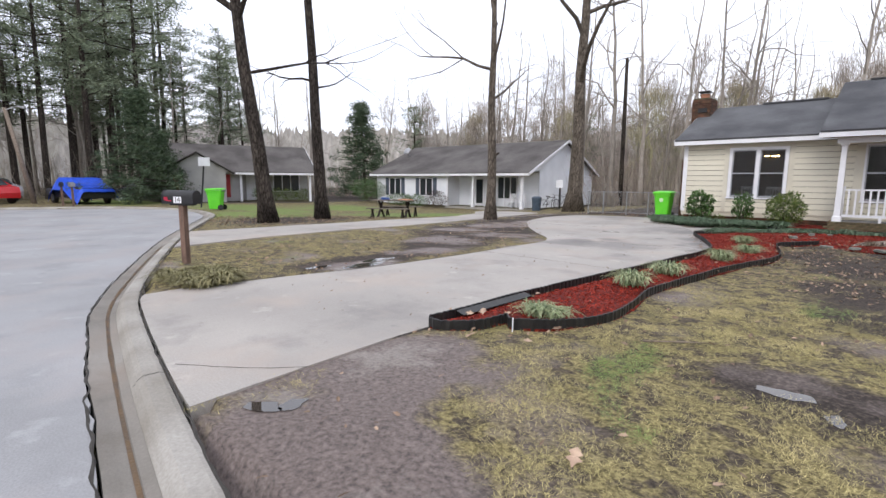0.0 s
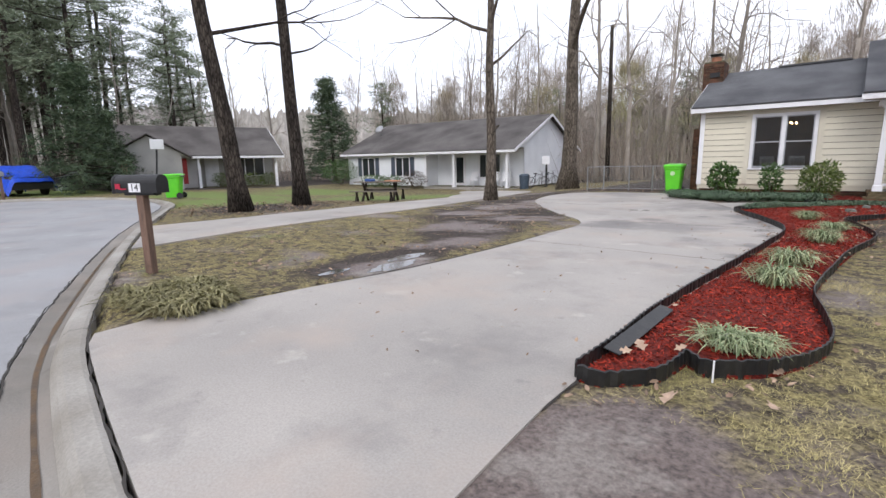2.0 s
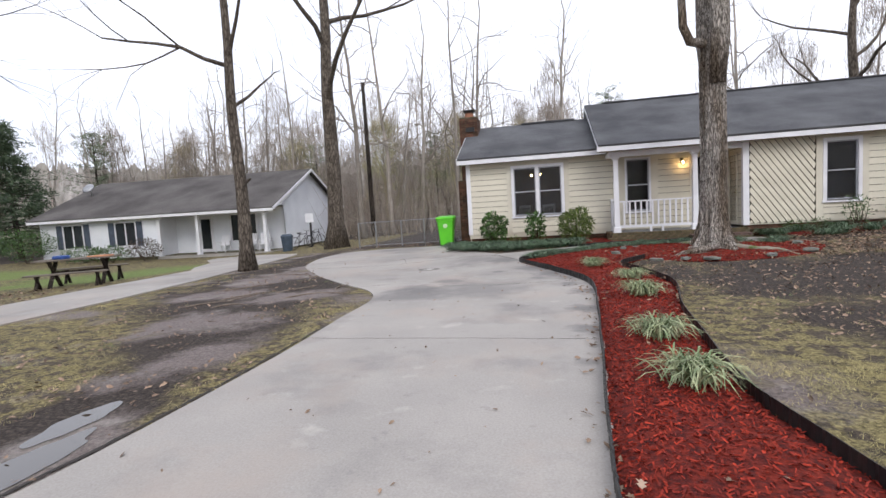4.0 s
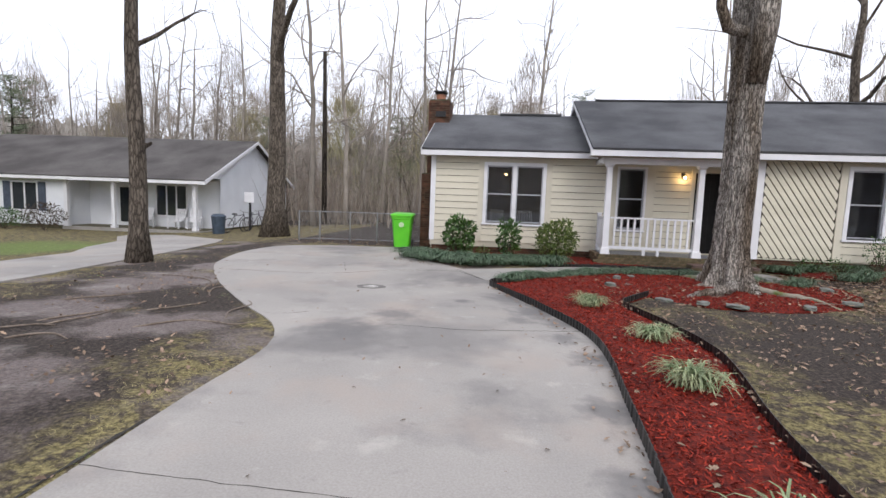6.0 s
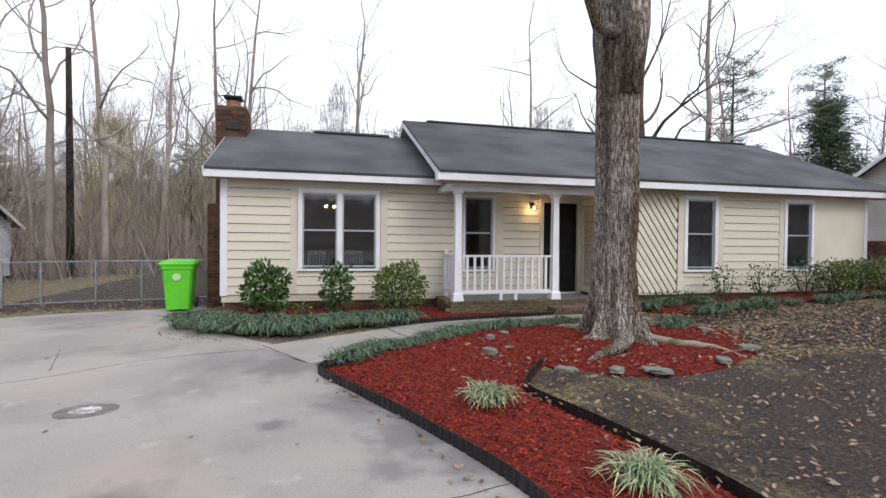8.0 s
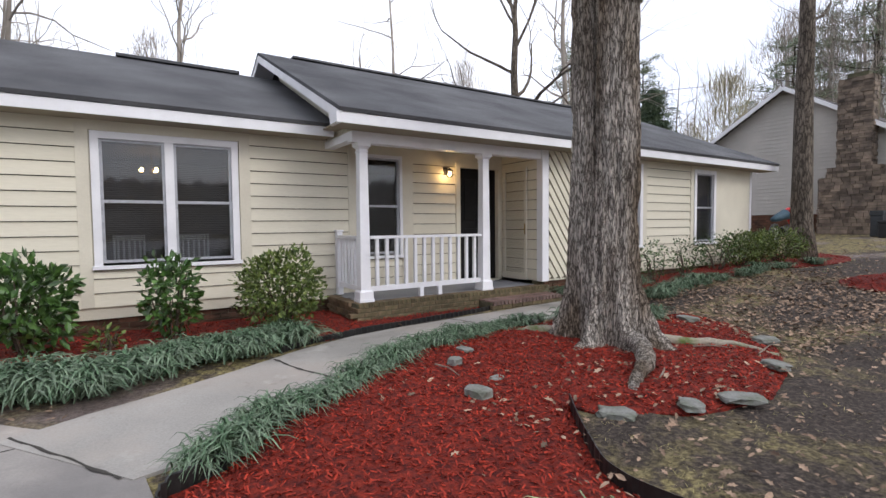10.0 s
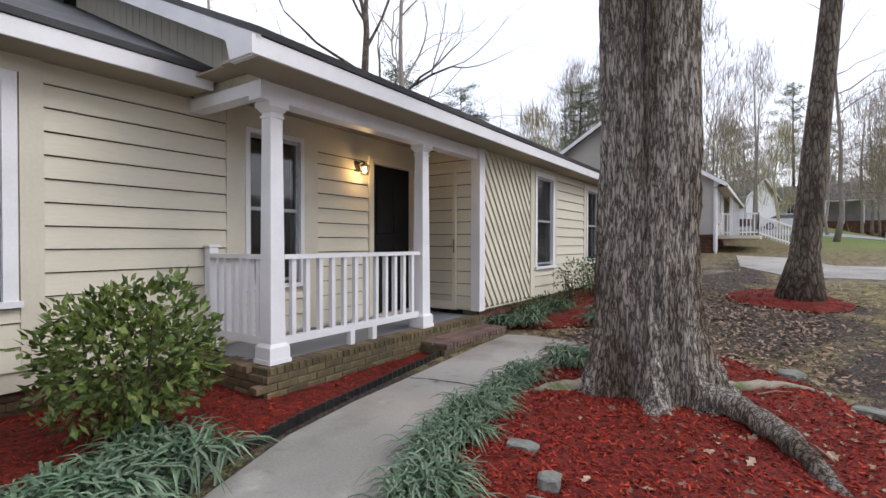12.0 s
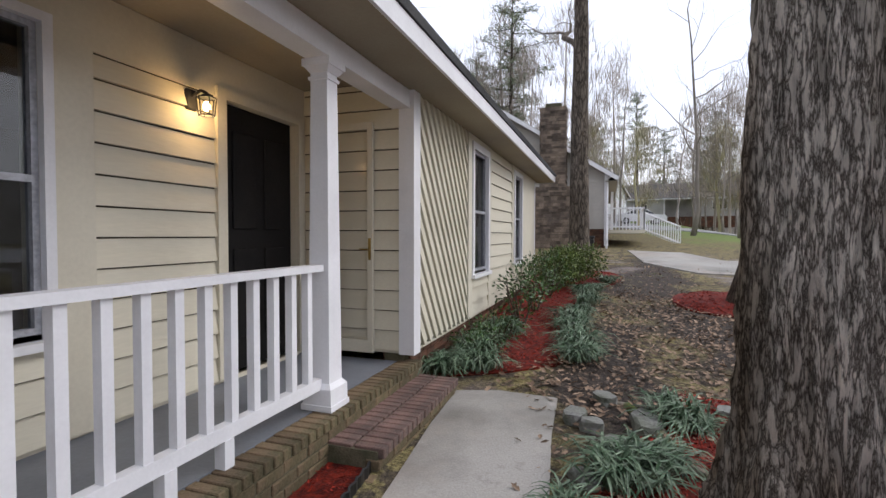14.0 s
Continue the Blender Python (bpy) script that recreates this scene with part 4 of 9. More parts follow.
gb.inputs["Emission Color"].default_value, gb.inputs["Emission Strength"].default_value = (1, 0.62, 0.25, 1), 55
part("bulb", bm, glow, lamp, "glowing warm bulb", smooth=True)
pl = new("porch_bulb_light", bpy.data.lights.new("porch_bulb_light", "POINT"))
pl.data.energy, pl.data.color, pl.data.shadow_soft_size, pl.location = 3.2, (1.0, 0.62, 0.27), 0.03, (lx, ly - 0.0, 2.262)

# porch floor
porch = thing("porch", (-0.7, 18.2, 0.1), "low brick-edged porch with a grey painted floor", "porch")
bm = bmesh.new()
box(bm, -2.40, XC - 0.03, 18.0, YL, 0.0, FLOOR)
part("floor_slab", bm, PORCH_GREY, porch, "grey painted porch floor")
bm = bmesh.new()
box(bm, -2.485, 1.07, 17.825, 17.995, -0.05, FLOOR - 0.012)
box(bm, -2.485, -2.405, 17.995, YL, -0.05, FLOOR - 0.012)
box(bm, -0.46, 1.03, 17.50, 17.82, 0.0, 0.225)
joints = part("mortar_bed", bm, MORTAR, porch, "mossy mortar")

# handrails
rail = thing("porch_railing", (-1.3, 17.98, FLOOR), "white painted porch railing with turned-down balusters", "railing")
def run(a, b, n, top=1.245, bot=0.53):
    a, b = Vector(a), Vector(b)
    bm = bmesh.new()
    obox(bm, a + Vector((0, 0, top)), b + Vector((0, 0, top)), 0.085, 0.04)
    part("top_rail", bm, WHITE, rail)
    bm = bmesh.new()
    obox(bm, a + Vector((0, 0, bot)), b + Vector((0, 0, bot)), 0.05, 0.07)
    part("bottom_rail", bm, WHITE, rail)
    for i in range(n):
        p = a.lerp(b, (i + 0.75) / (n + 0.5))
        bm = bmesh.new()
        box(bm, p.x - 0.022, p.x + 0.022, p.y - 0.022, p.y + 0.022, bot + 0.035, top - 0.02)
        part("baluster", bm, WHITE, rail)
run((-2.24, 17.969, 0), (-0.325, 17.969, 0), 12)
run((-2.33, 18.06, 0), (-2.33, 18.83, 0), 6)
for x in (-1.42, -1.10):
    bm = bmesh.new()
    box(bm, x - 0.03, x + 0.03, 17.939, 17.999, FLOOR, 0.495)
    part("foot", bm, WHITE, rail)
bm = bmesh.new()
box(bm, -2.375, -2.285, 18.835, 18.925, FLOOR, 1.32, 0.004)
box(bm, -2.39, -2.27, 18.82, 18.928, 1.32, 1.345, 0.004)
part("newel", bm, WHITE, rail, "white end post")

# chimney on the left gable
bm = bmesh.new()
def course(bm, x0, x1, y0, y1, z0, z1, bh=0.067, bl=0.21, gap=0.01):
    z, k = z0, 0
    while z + bh <= z1 + 1e-4:
        for fixed, lo, hi, ax in ((y0, x0, x1, 0), (y1, x0, x1, 0), (x0, y0, y1, 1), (x1, y0, y1, 1)):
            a = lo - (bl / 2 if k % 2 else 0)
            while a < hi:
                p, q = max(a, lo), min(a + bl - gap, hi)
                if q - p > 0.03:
                    j = 0.004 * random.random()
                    if ax == 0:
                        s = -1 if fixed == y0 else 1
                        ya_, yb_ = sorted((fixed, fixed + s * (0.012 + j)))
                        box(bm, p, q, ya_, yb_, z, z + bh - gap)
                    else:
                        s = -1 if fixed == x0 else 1
                        xa_, xb_ = sorted((fixed, fixed + s * (0.012 + j)))
                        box(bm, xa_, xb_, p, q, z, z + bh - gap)
                a += bl
        z += bh
        k += 1
core = bmesh.new()
box(core, -7.30, -6.83, 20.3, 21.9, 0, 2.3)
box(core, -7.22, -6.60, 20.72, 21.5, 2.3, 4.55)
chimney = ORIGIN_PART("chimney", house, "red-brown brick chimney with a metal flue cap")
part("core", core, MORTAR, chimney)
course(bm, -7.30, -6.84, 20.3, 21.9, 0, 2.3)
course(bm, -7.22, -6.60, 20.72, 21.5, 2.3, 4.55)
part("brickwork", bm, BRICK_RED_SHADED, chimney, "weathered red brick courses, colour darkened for shade", kind="stuff")
bm = bmesh.new()
tube(bm, [(-6.92, 21.1, 4.5), (-6.92, 21.1, 4.74)], [0.16, 0.15], 12)
part("flue", bm, mat("clay_flue", (0.35, 0.16, 0.10), rough=0.9, scale=6), chimney, "clay flue")
bm = bmesh.new()
box(bm, -7.12, -6.72, 20.9, 21.3, 4.80, 4.84, 0.01)
for i in (-1, 1):
    for j in (-1, 1):
        box(bm, -6.92 + i * 0.13 - 0.01, -6.92 + i * 0.13 + 0.01, 21.1 + j * 0.13 - 0.01, 21.1 + j * 0.13 + 0.01, 4.72, 4.80)
part("flue_cap", bm, BLACK, chimney, "dark metal flue cap")
bm = bmesh.new()
box(bm, -7.0, -6.70, 20.66, 20.715, 4.02, 4.18)
part("flashing", bm, BLACK, chimney, "dark flashing where the stack meets the roof")


def boards(parent, x0, x1, y, z0, z1, holes=(), face=-1):
    """Lapped boards, one object each, that share a mesh by their length."""
    made = {}
    # added dark sheet: the gaps show it as lap shade
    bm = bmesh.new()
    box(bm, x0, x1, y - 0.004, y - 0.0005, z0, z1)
    part("sheathing", bm, LAP_SHADE, parent, "dark sheet that paints the shade under the board laps")
    z, k = z0, 0
    while z < z1 - 0.02:
        h = min(EXPO, z1 - z)
        spans = [(x0, x1)]
        for a, b, c, d in holes:
            if z + h / 2 > c and z + h / 2 < d:
                spans = [s for p, q in spans for s in ((p, min(q, a)), (max(p, b), q)) if s[1] - s[0] > 0.02]
        for p, q in spans:
            key = (round(q - p, 3), round(h, 3))
            if key not in made:
                me = bpy.data.meshes.new("siding_board")
                L, t = q - p, 0.028
                h -= 0.010
                v = [(0, 0, 0), (0, -t, 0), (0, -0.006, h), (0, 0, h), (L, 0, 0), (L, -t, 0), (L, -0.006, h), (L, 0, h)]
                me.from_pydata(v, [], [(0, 1, 2, 3), (4, 7, 6, 5), (1, 5, 6, 2), (0, 4, 5, 1), (2, 6, 7, 3)])
                me.materials.append(CREAM)
                made[key] = me
            ob = new("siding_board", made[key])
            ob.parent = parent
            ob.location = Vector((p, y, z)) - ORIGIN[parent]
        z += EXPO
        k += 1


def side_boards(parent, y0, y1, x, z0, z1):
    # the same dark sheet, painting lap shade on a side wall
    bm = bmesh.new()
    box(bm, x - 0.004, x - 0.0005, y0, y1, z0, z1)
    part("sheathing", bm, LAP_SHADE, parent, "dark sheet that paints the shade under the board laps")
    me = bpy.data.meshes.new("siding_board")
    L, t, h = y1 - y0, 0.028, EXPO - 0.010
    v = [(0, 0, 0), (-t, 0, 0), (-0.006, 0, h), (0, 0, h), (0, L, 0), (-t, L, 0), (-0.006, L, h), (0, L, h)]
    me.from_pydata(v, [], [(0, 3, 2, 1), (4, 5, 6, 7), (1, 2, 6, 5), (0, 1, 5, 4), (2, 3, 7, 6)])
    me.materials.append(CREAM)
    z = z0
    while z < z1 - EXPO * 0.6:
        ob = new("siding_board", me)
        ob.parent = parent
        ob.location = Vector((x, y0, z)) - ORIGIN[parent]
        z += EXPO


# ---- mulch beds and edging ----
MULCH_MAT = mat("red_mulch", (0.19, 0.019, 0.009), (0.055, 0.006, 0.005), rough=0.85, scale=22, detail=8, bump=1.0, bump_scale=60, fine=0.5, spec=0.25)
CHIP_MAT = mat("red_mulch_chip", (0.36, 0.036, 0.016), (0.15, 0.014, 0.009), rough=0.8, scale=30, bump=0.3, rand=0.45, island=True, spec=0.3)
rng = random.Random(7)


def bed(poly, name, label, rise=0.05, chips=2500):
    """A mulch bed: a domed sheet over its plan, and loose chips on it."""
    xs, ys = [p[0] for p in poly], [p[1] for p in poly]
    step = 0.11
    bm = bmesh.new()
    grid = {}
    def height(x, y):
        return gz(x, y) + rise * min(1, dist(poly, x, y) / 0.25) + 0.012 * noise.noise(Vector((x * 4, y * 4, 0)))
    x = min(xs)
    pts = [(p[0], p[1]) for p in poly]
    fine_poly = [(p.x, p.y) for p in smooth_line([Vector((a, b, 0)) for a, b in pts + pts[:1]], 0.12)][:-1] if len(pts) < 60 else pts
    rim = [bm.verts.new((a, b, gz(a, b) + 0.02)) for a, b in fine_poly]
    low = [bm.verts.new((a, b, gz(a, b) - 0.05)) for a, b in fine_poly]
    for i in range(len(rim)):
        bm.faces.new((low[i], low[(i + 1) % len(rim)], rim[(i + 1) % len(rim)], rim[i]))
    try:
        f = bm.faces.new(rim)
        res = bmesh.ops.triangulate(bm, faces=[f])
    except ValueError:
        pass
    # cut the top finely and lift it
    top = [f for f in bm.faces if abs(f.normal.z) > 0.5 or all(v in set(rim) for v in f.verts)]
    for _ in range(2):
        es = list({e for f in bm.faces for e in f.edges if e.calc_length() > 0.35 and all(v.co.z > gz(v.co.x, v.co.y) - 0.03 for v in e.verts)})
        if es:
            bmesh.ops.subdivide_edges(bm, edges=es, cuts=2)
            bmesh.ops.triangulate(bm, faces=[f for f in bm.faces if len(f.verts) > 3])
    for v in bm.verts:
        if v.co.z > gz(v.co.x, v.co.y) - 0.03:
            v.co.z = height(v.co.x, v.co.y) + 0.012
    bmesh.ops.recalc_face_normals(bm, faces=bm.faces)
    b = part(name, bm, MULCH_MAT, None, label, kind="structure")
    vs, fs = [], []
    made = 0
    while made < chips:
        x, y = rng.uniform(min(xs), max(xs)), rng.uniform(min(ys), max(ys))
        if not inside(poly, x, y):
            continue
        made += 1
        L, w, a = rng.uniform(0.007, 0.026), rng.uniform(0.002, 0.006), rng.uniform(0, 6.3)
        z = height(x, y) + rng.uniform(0.012, 0.026)
        d = Vector((math.cos(a) * L, math.sin(a) * L, rng.uniform(-0.008, 0.012)))
        s = Vector((-math.sin(a) * w, math.cos(a) * w, rng.uniform(-0.003, 0.003)))
        c = Vector((x, y, z))
        i = len(vs)
        vs += [c - d - s, c + d - s, c + d + s, c - d + s, c + Vector((0, 0, -0.006))]
        fs += [(i, i + 1, i + 2, i + 3), (i, i + 4, i + 1), (i + 3, i + 2, i + 4)]
    me = bpy.data.meshes.new("mulch_chips")
    me.from_pydata([tuple(v) for v in vs], [], fs)
    link("mulch_chips", me, CHIP_MAT, None, "loose red-dyed mulch chips", "stuff")
    return height


h_main = bed(MULCH, "mulch_bed", "bright red-dyed mulch bed", 0.06, 26000)
bed(MULCH_HOUSE, "mulch_bed", "red mulch under the front windows", 0.06, 2500)
bed(MULCH_RIGHT, "mulch_bed", "red mulch strip along the bedroom wall", 0.05, 2500)
bed(MULCH_TREE, "mulch_bed", "ring of red mulch round a tree", 0.10, 900)


def edging(line, label, hgt=0.10, lean=0.0, scallop=0.010):
    """Scalloped plastic strip on edge."""
    bm = bmesh.new()
    pts = smooth_line([Vector((p.x, p.y, 0)) for p in line], 0.03)
    run, rows = 0.0, []
    for i, p in enumerate(pts):
        t = (pts[min(i + 1, len(pts) - 1)] - pts[max(i - 1, 0)]).normalized()
        nrm = Vector((-t.y, t.x, 0))
        if i:
            run += (p - pts[i - 1]).length
        wav = abs(math.sin(run * math.pi / 0.085))
        h = hgt + scallop * wav + 0.012 * noise.noise(Vector((run * 1.3, 2, 0)))
        side = 0.010 * wav
        base = gz(p.x, p.y) - 0.03
        q = p + nrm * (0.02 * noise.noise(Vector((run * 0.9, 9, 0))))
        rows.append([bm.verts.new(q + nrm * o + Vector((0, 0, z))) for o, z in ((side - 0.004, base), (side * 1.2 - 0.006 + lean, base + h), (side * 1.2 + 0.005 + lean, base + h + 0.004), (side + 0.006, base))])
    for a, b in zip(rows, rows[1:]):
        for k in range(4):
            bm.faces.new((a[k], b[k], b[(k + 1) % 4], a[(k + 1) % 4]))
    bm.faces.new(rows[0]), bm.faces.new(rows[-1][::-1])
    return bm


for line, label, h in ((BED_L, "black scalloped plastic lawn edging along the driveway", 0.135), (BED_R, "black scalloped plastic lawn edging along the lawn", 0.13)):
    t = thing("lawn_edging", (line[0].x, line[0].y, 0), label, "lawn edging")
    part("strip", edging(line, label, h), EDGING, t)
path_edge = [Vector((a, b - 0.07, 0)) for a, b in ((-3.75, 16.92), (-3.4, 17.1), (-2.8, 17.27), (-2.15, 17.38), (-1.3, 17.5), (-0.47, 17.6))]
t = thing("lawn_edging", (-2, 17.4, 0), "low black lawn edging between walk and mulch", "lawn edging")
part("strip", edging(path_edge, "", 0.09), EDGING, t)
# fallen length of edging that lies flat beside the drive, and the stake at the bend
t = thing("fallen_edging", (-3.98, 4.6, 0.05), "length of grey-black edging lying flat on the mulch", "lawn edging")
bm = bmesh.new()
for k in range(14):
    a, b = Vector((-3.99 + 0.012 * k / 14, 4.05 + 0.085 * k, 0.085)), Vector((-3.99 + 0.012 * (k + 1) / 14, 4.05 + 0.085 * (k + 1) - 0.004, 0.09))
    obox(bm, a, b, 0.11, 0.008 + 0.003 * (k % 2), up=(0.25, 0, 1))
part("strip", bm, EDGING, t)
t = thing("edging_stake", (-3.42, 4.18, 0), "thin white plastic stake at the edging", "stake")
bm = bmesh.new()
tube(bm, [(-3.42, 4.16, -0.02), (-3.42, 4.165, 0.13)], 0.006, 6)
part("stake", bm, WHITE, t)

# ---- strap-leaved clumps ----
LEAF_STRIPE = mat("variegated_blades", (0.15, 0.22, 0.10), (0.42, 0.44, 0.26), rough=0.5, scale=9, bump=0, fine=0.2, rand=0.35, island=True)
LEAF_GREY = mat("liriope_blades", (0.055, 0.115, 0.055), (0.19, 0.25, 0.17), rough=0.45, scale=8, bump=0, fine=0.2, rand=0.4, island=True)
LEAF_STRAW = mat("faded_blades", (0.17, 0.16, 0.07), (0.28, 0.25, 0.13), rough=0.6, scale=8, bump=0, fine=0.2, rand=0.4, island=True)
LEAF_GLOSSY = mat("glossy_shrub_leaf", (0.032, 0.075, 0.018), (0.07, 0.14, 0.03), rough=0.32, scale=10, bump=0, rand=0.5, island=True, spec=0.5)
LEAF_LIGHT = mat("yellow_green_shrub_leaf", (0.045, 0.08, 0.018), (0.15, 0.19, 0.045), rough=0.45, scale=10, bump=0, rand=0.5, island=True)
TWIG = mat("twig_bark", (0.10, 0.075, 0.055), (0.06, 0.045, 0.035), rough=0.9, scale=20)


def clump_mesh(name, material, blades, radius, height, width, seed):
    r = random.Random(seed)
    vs, fs = [], []
    for k in range(blades):
        a = r.uniform(0, 2 * math.pi)
        base = Vector((r.gauss(0, radius * 0.22), r.gauss(0, radius * 0.22), 0))
        out = radius * r.uniform(0.45, 1.1)
        h = height * r.uniform(0.55, 1.1)
        d = Vector((math.cos(a), math.sin(a), 0))
        s = Vector((-d.y, d.x, 0))
        n = 5
        i0 = len(vs)
        for j in range(n):
            t = j / (n - 1)
            p = base + d * (out * t ** 1.25) + Vector((0, 0, h * (2.1 * t - 1.75 * t * t)))
            p.z = max(p.z, 0.008)
            w = width * (1 - t) ** 0.5 * (0.6 + 0.4 * min(1, t * 6)) + 0.0006
            q = p + Vector((0, 0, -w * 0.5))
            vs += [tuple(p - s * w), tuple(q), tuple(p + s * w)]
        for j in range(n - 1):
            o = i0 + 3 * j
            fs += [(o, o + 1, o + 4, o + 3), (o + 1, o + 2, o + 5, o + 4)]
    me = bpy.data.meshes.new(name)
    me.from_pydata(vs, [], fs)
    me.materials.append(material)
    return me


def clump(mesh, x, y, label, category="ornamental grass", group="", scale=1.0, name="grass_clump", dz=0.0):
    ob = new(name, mesh)
    ob.location = (x, y, gz(x, y) + dz)
    ob.rotation_euler = (0, 0, rng.uniform(0, 6.3))
    ob.scale = (scale, scale, scale * rng.uniform(0.9, 1.1))
    return tagged(ob, label, category, group)


striped = [clump_mesh("striped_blades", LEAF_STRIPE, 210, 0.31, 0.27, 0.0075, s) for s in (1, 2)]
grey = [clump_mesh("liriope_blades", LEAF_GREY, 130, 0.36, 0.29, 0.0105, s) for s in (3, 4, 5)]
straw = [clump_mesh("faded_blades", LEAF_STRAW, 150, 0.34, 0.24, 0.010, s) for s in (6, 7)]
for x, y, s in ((-3.45, 4.62, 0.82), (-3.28, 4.66, 0.72), (-3.38, 6.72, 1.05), (-3.34, 7.9, 1.1), (-3.14, 9.9, 1.0), (-3.02, 11.35, 1.0), (-3.46, 12.95, 0.95)):
    clump(striped[rng.randrange(2)], x, y, "striped green-and-cream liriope clump in red mulch", group="clumps in the mulch bed", scale=s, dz=0.06)
# border of the walk, front side
wl_ = smooth_line([Vector(p) for p in ((-4.75, 14.78, 0), (-4.3, 15.1, 0), (-3.65, 15.45, 0), (-2.9, 15.95, 0), (-2.3, 16.18, 0), (-1.6, 16.3, 0), (-0.95, 16.38, 0), (-0.62, 16.4, 0))], 0.17)
for p in wl_:
    clump(grey[rng.randrange(3)], p.x + rng.uniform(-.05, .05), p.y + rng.uniform(-.07, .07), "grey-green liriope clump edging the walk", group="liriope along the walk", scale=rng.uniform(0.62, 0.85), dz=0.02)
for p in smooth_line([Vector(p) for p in ((-7.0, 17.6, 0), (-6.5, 16.95, 0), (-5.75, 16.5, 0), (-5.0, 16.65, 0), (-4.5, 16.85, 0), (-4.0, 17.0, 0), (-3.65, 17.12, 0))], 0.2):
    for k in range(3):
        clump(grey[rng.randrange(3)], p.x + rng.uniform(-.2, .2), p.y + rng.uniform(-.12, .3), "thick grey-green liriope clump under the front windows", group="liriope under the windows", scale=rng.uniform(0.95, 1.25), dz=0.02)
for x, y in ((-0.02, 16.13), (0.08, 16.0), (-0.2, 16.2), (0.74, 15.7), (0.9, 15.8), (2.4, 16.5), (2.2, 16.55), (2.65, 16.6), (3.3, 16.7), (3.8, 16.7), (4.4, 16.65), (2.14, 17.6), (3.0, 17.5), (1.63, 17.44), (5.2, 16.6), (5.6, 16.6), (6.1, 16.7), (6.6, 16.5), (1.65, 17.72), (1.45, 17.75), (1.95, 17.6), (2.4, 17.65), (2.9, 17.5), (7.6, 16.3)):
    clump(grey[rng.randrange(3)], x, y, "green liriope tuft beside the walk's end", group="liriope by the bedroom wall", scale=rng.uniform(0.75, 1.05), dz=0.02)
for k in range(16):
    clump(straw[rng.randrange(2)], -8.35 + 0.13 * (k % 8) + rng.uniform(-.1, .1), 2.75 + 0.35 * (k // 8) + rng.uniform(-.08, .08) + 0.0 * k, "winter-faded strap-leaved clump beside the mailbox", group="clumps by the mailbox", scale=rng.uniform(0.8, 1.1))


# ---- shrubs ----
def leaf_cloud(r, centre, radii, count, size, wide=0.45, hollow=0.55):
    vs, fs = [], []
    for k in range(count):
        while True:
            v = Vector((r.uniform(-1, 1), r.uniform(-1, 1), r.uniform(-1, 1)))
            if hollow * r.random() < v.length <= 1 + 0.12 * noise.noise(v * 3):
                break
        lump = 1 + 0.28 * noise.noise(v.normalized() * 2.2 + Vector(centre))
        p = Vector((centre[0] + v.x * radii[0] * lump, centre[1] + v.y * radii[1] * lump, centre[2] + v.z * radii[2] * lump))
        d = (v + Vector((r.gauss(0, .6), r.gauss(0, .6), r.gauss(0.15, .6)))).normalized()
        s = d.cross(Vector((r.gauss(0, 1), r.gauss(0, 1), r.gauss(0, 1)))).normalized()
        n = d.cross(s)
        L, w = size * r.uniform(0.6, 1.2), size * wide * r.uniform(0.4, 0.6)
        i = len(vs)
        vs += [tuple(p), tuple(p + d * L * 0.5 + s * w - n * w * .25), tuple(p + d * L), tuple(p + d * L * 0.5 - s * w - n * w * .25), tuple(p + d * L * 0.5)]
        fs += [(i, i + 1, i + 4), (i + 1, i + 2, i + 4), (i + 2, i + 3, i + 4), (i + 3, i, i + 4)]
    return vs, fs


def shrub(x, y, w, h, material, count, size, label, group="", wide=0.45, seed=1, category="shrub", low=0.12):
    r = random.Random(seed)
    g = gz(x, y)
    t = thing("shrub", (x, y, g), label, category, group)
    bm = bmesh.new()
    for k in range(9):
        a = r.uniform(0, 6.3)
        q = Vector((x + math.cos(a) * w * 0.33, y + math.sin(a) * w * 0.33, g + h * r.uniform(0.5, 0.85)))
        p = Vector((x + math.cos(a) * 0.04, y + math.sin(a) * 0.04, g - 0.02))
        m = p.lerp(q, 0.5) + Vector((r.gauss(0, .03), r.gauss(0, .03), 0.03))
        tube(bm, [p, m, q], [0.014, 0.010, 0.004], 5)
    part("stem", bm, TWIG, t)
    vs, fs = leaf_cloud(r, (x, y, g + h * (0.5 + low / 2)), (w / 2, w / 2, h * (0.5 - low / 2)), count, size, wide)
    me = bpy.data.meshes.new("foliage")
    me.from_pydata(vs, [], fs)
    link("foliage", me, material, t)
    return t


shrub(-5.88, 17.95, 0.78, 1.02, LEAF_GLOSSY, 850, 0.12, "dark glossy broad-leaved shrub below the window", "shrubs below the front window", 0.55, 3)
shrub(-4.66, 17.95, 0.56, 1.0, LEAF_GLOSSY, 560, 0.11, "slim dark glossy broad-leaved shrub", "shrubs below the front window", 0.55, 4)
shrub(-3.52, 17.75, 1.0, 1.02, LEAF_LIGHT, 2700, 0.078, "rounded shrub with small yellow-green leaves", "shrubs below the front window", 0.45, 5)
shrub(-5.25, 17.75, 0.3, 0.3, LEAF_LIGHT, 70, 0.09, "small sprig of a seedling shrub in red mulch", "", 0.5, 6)
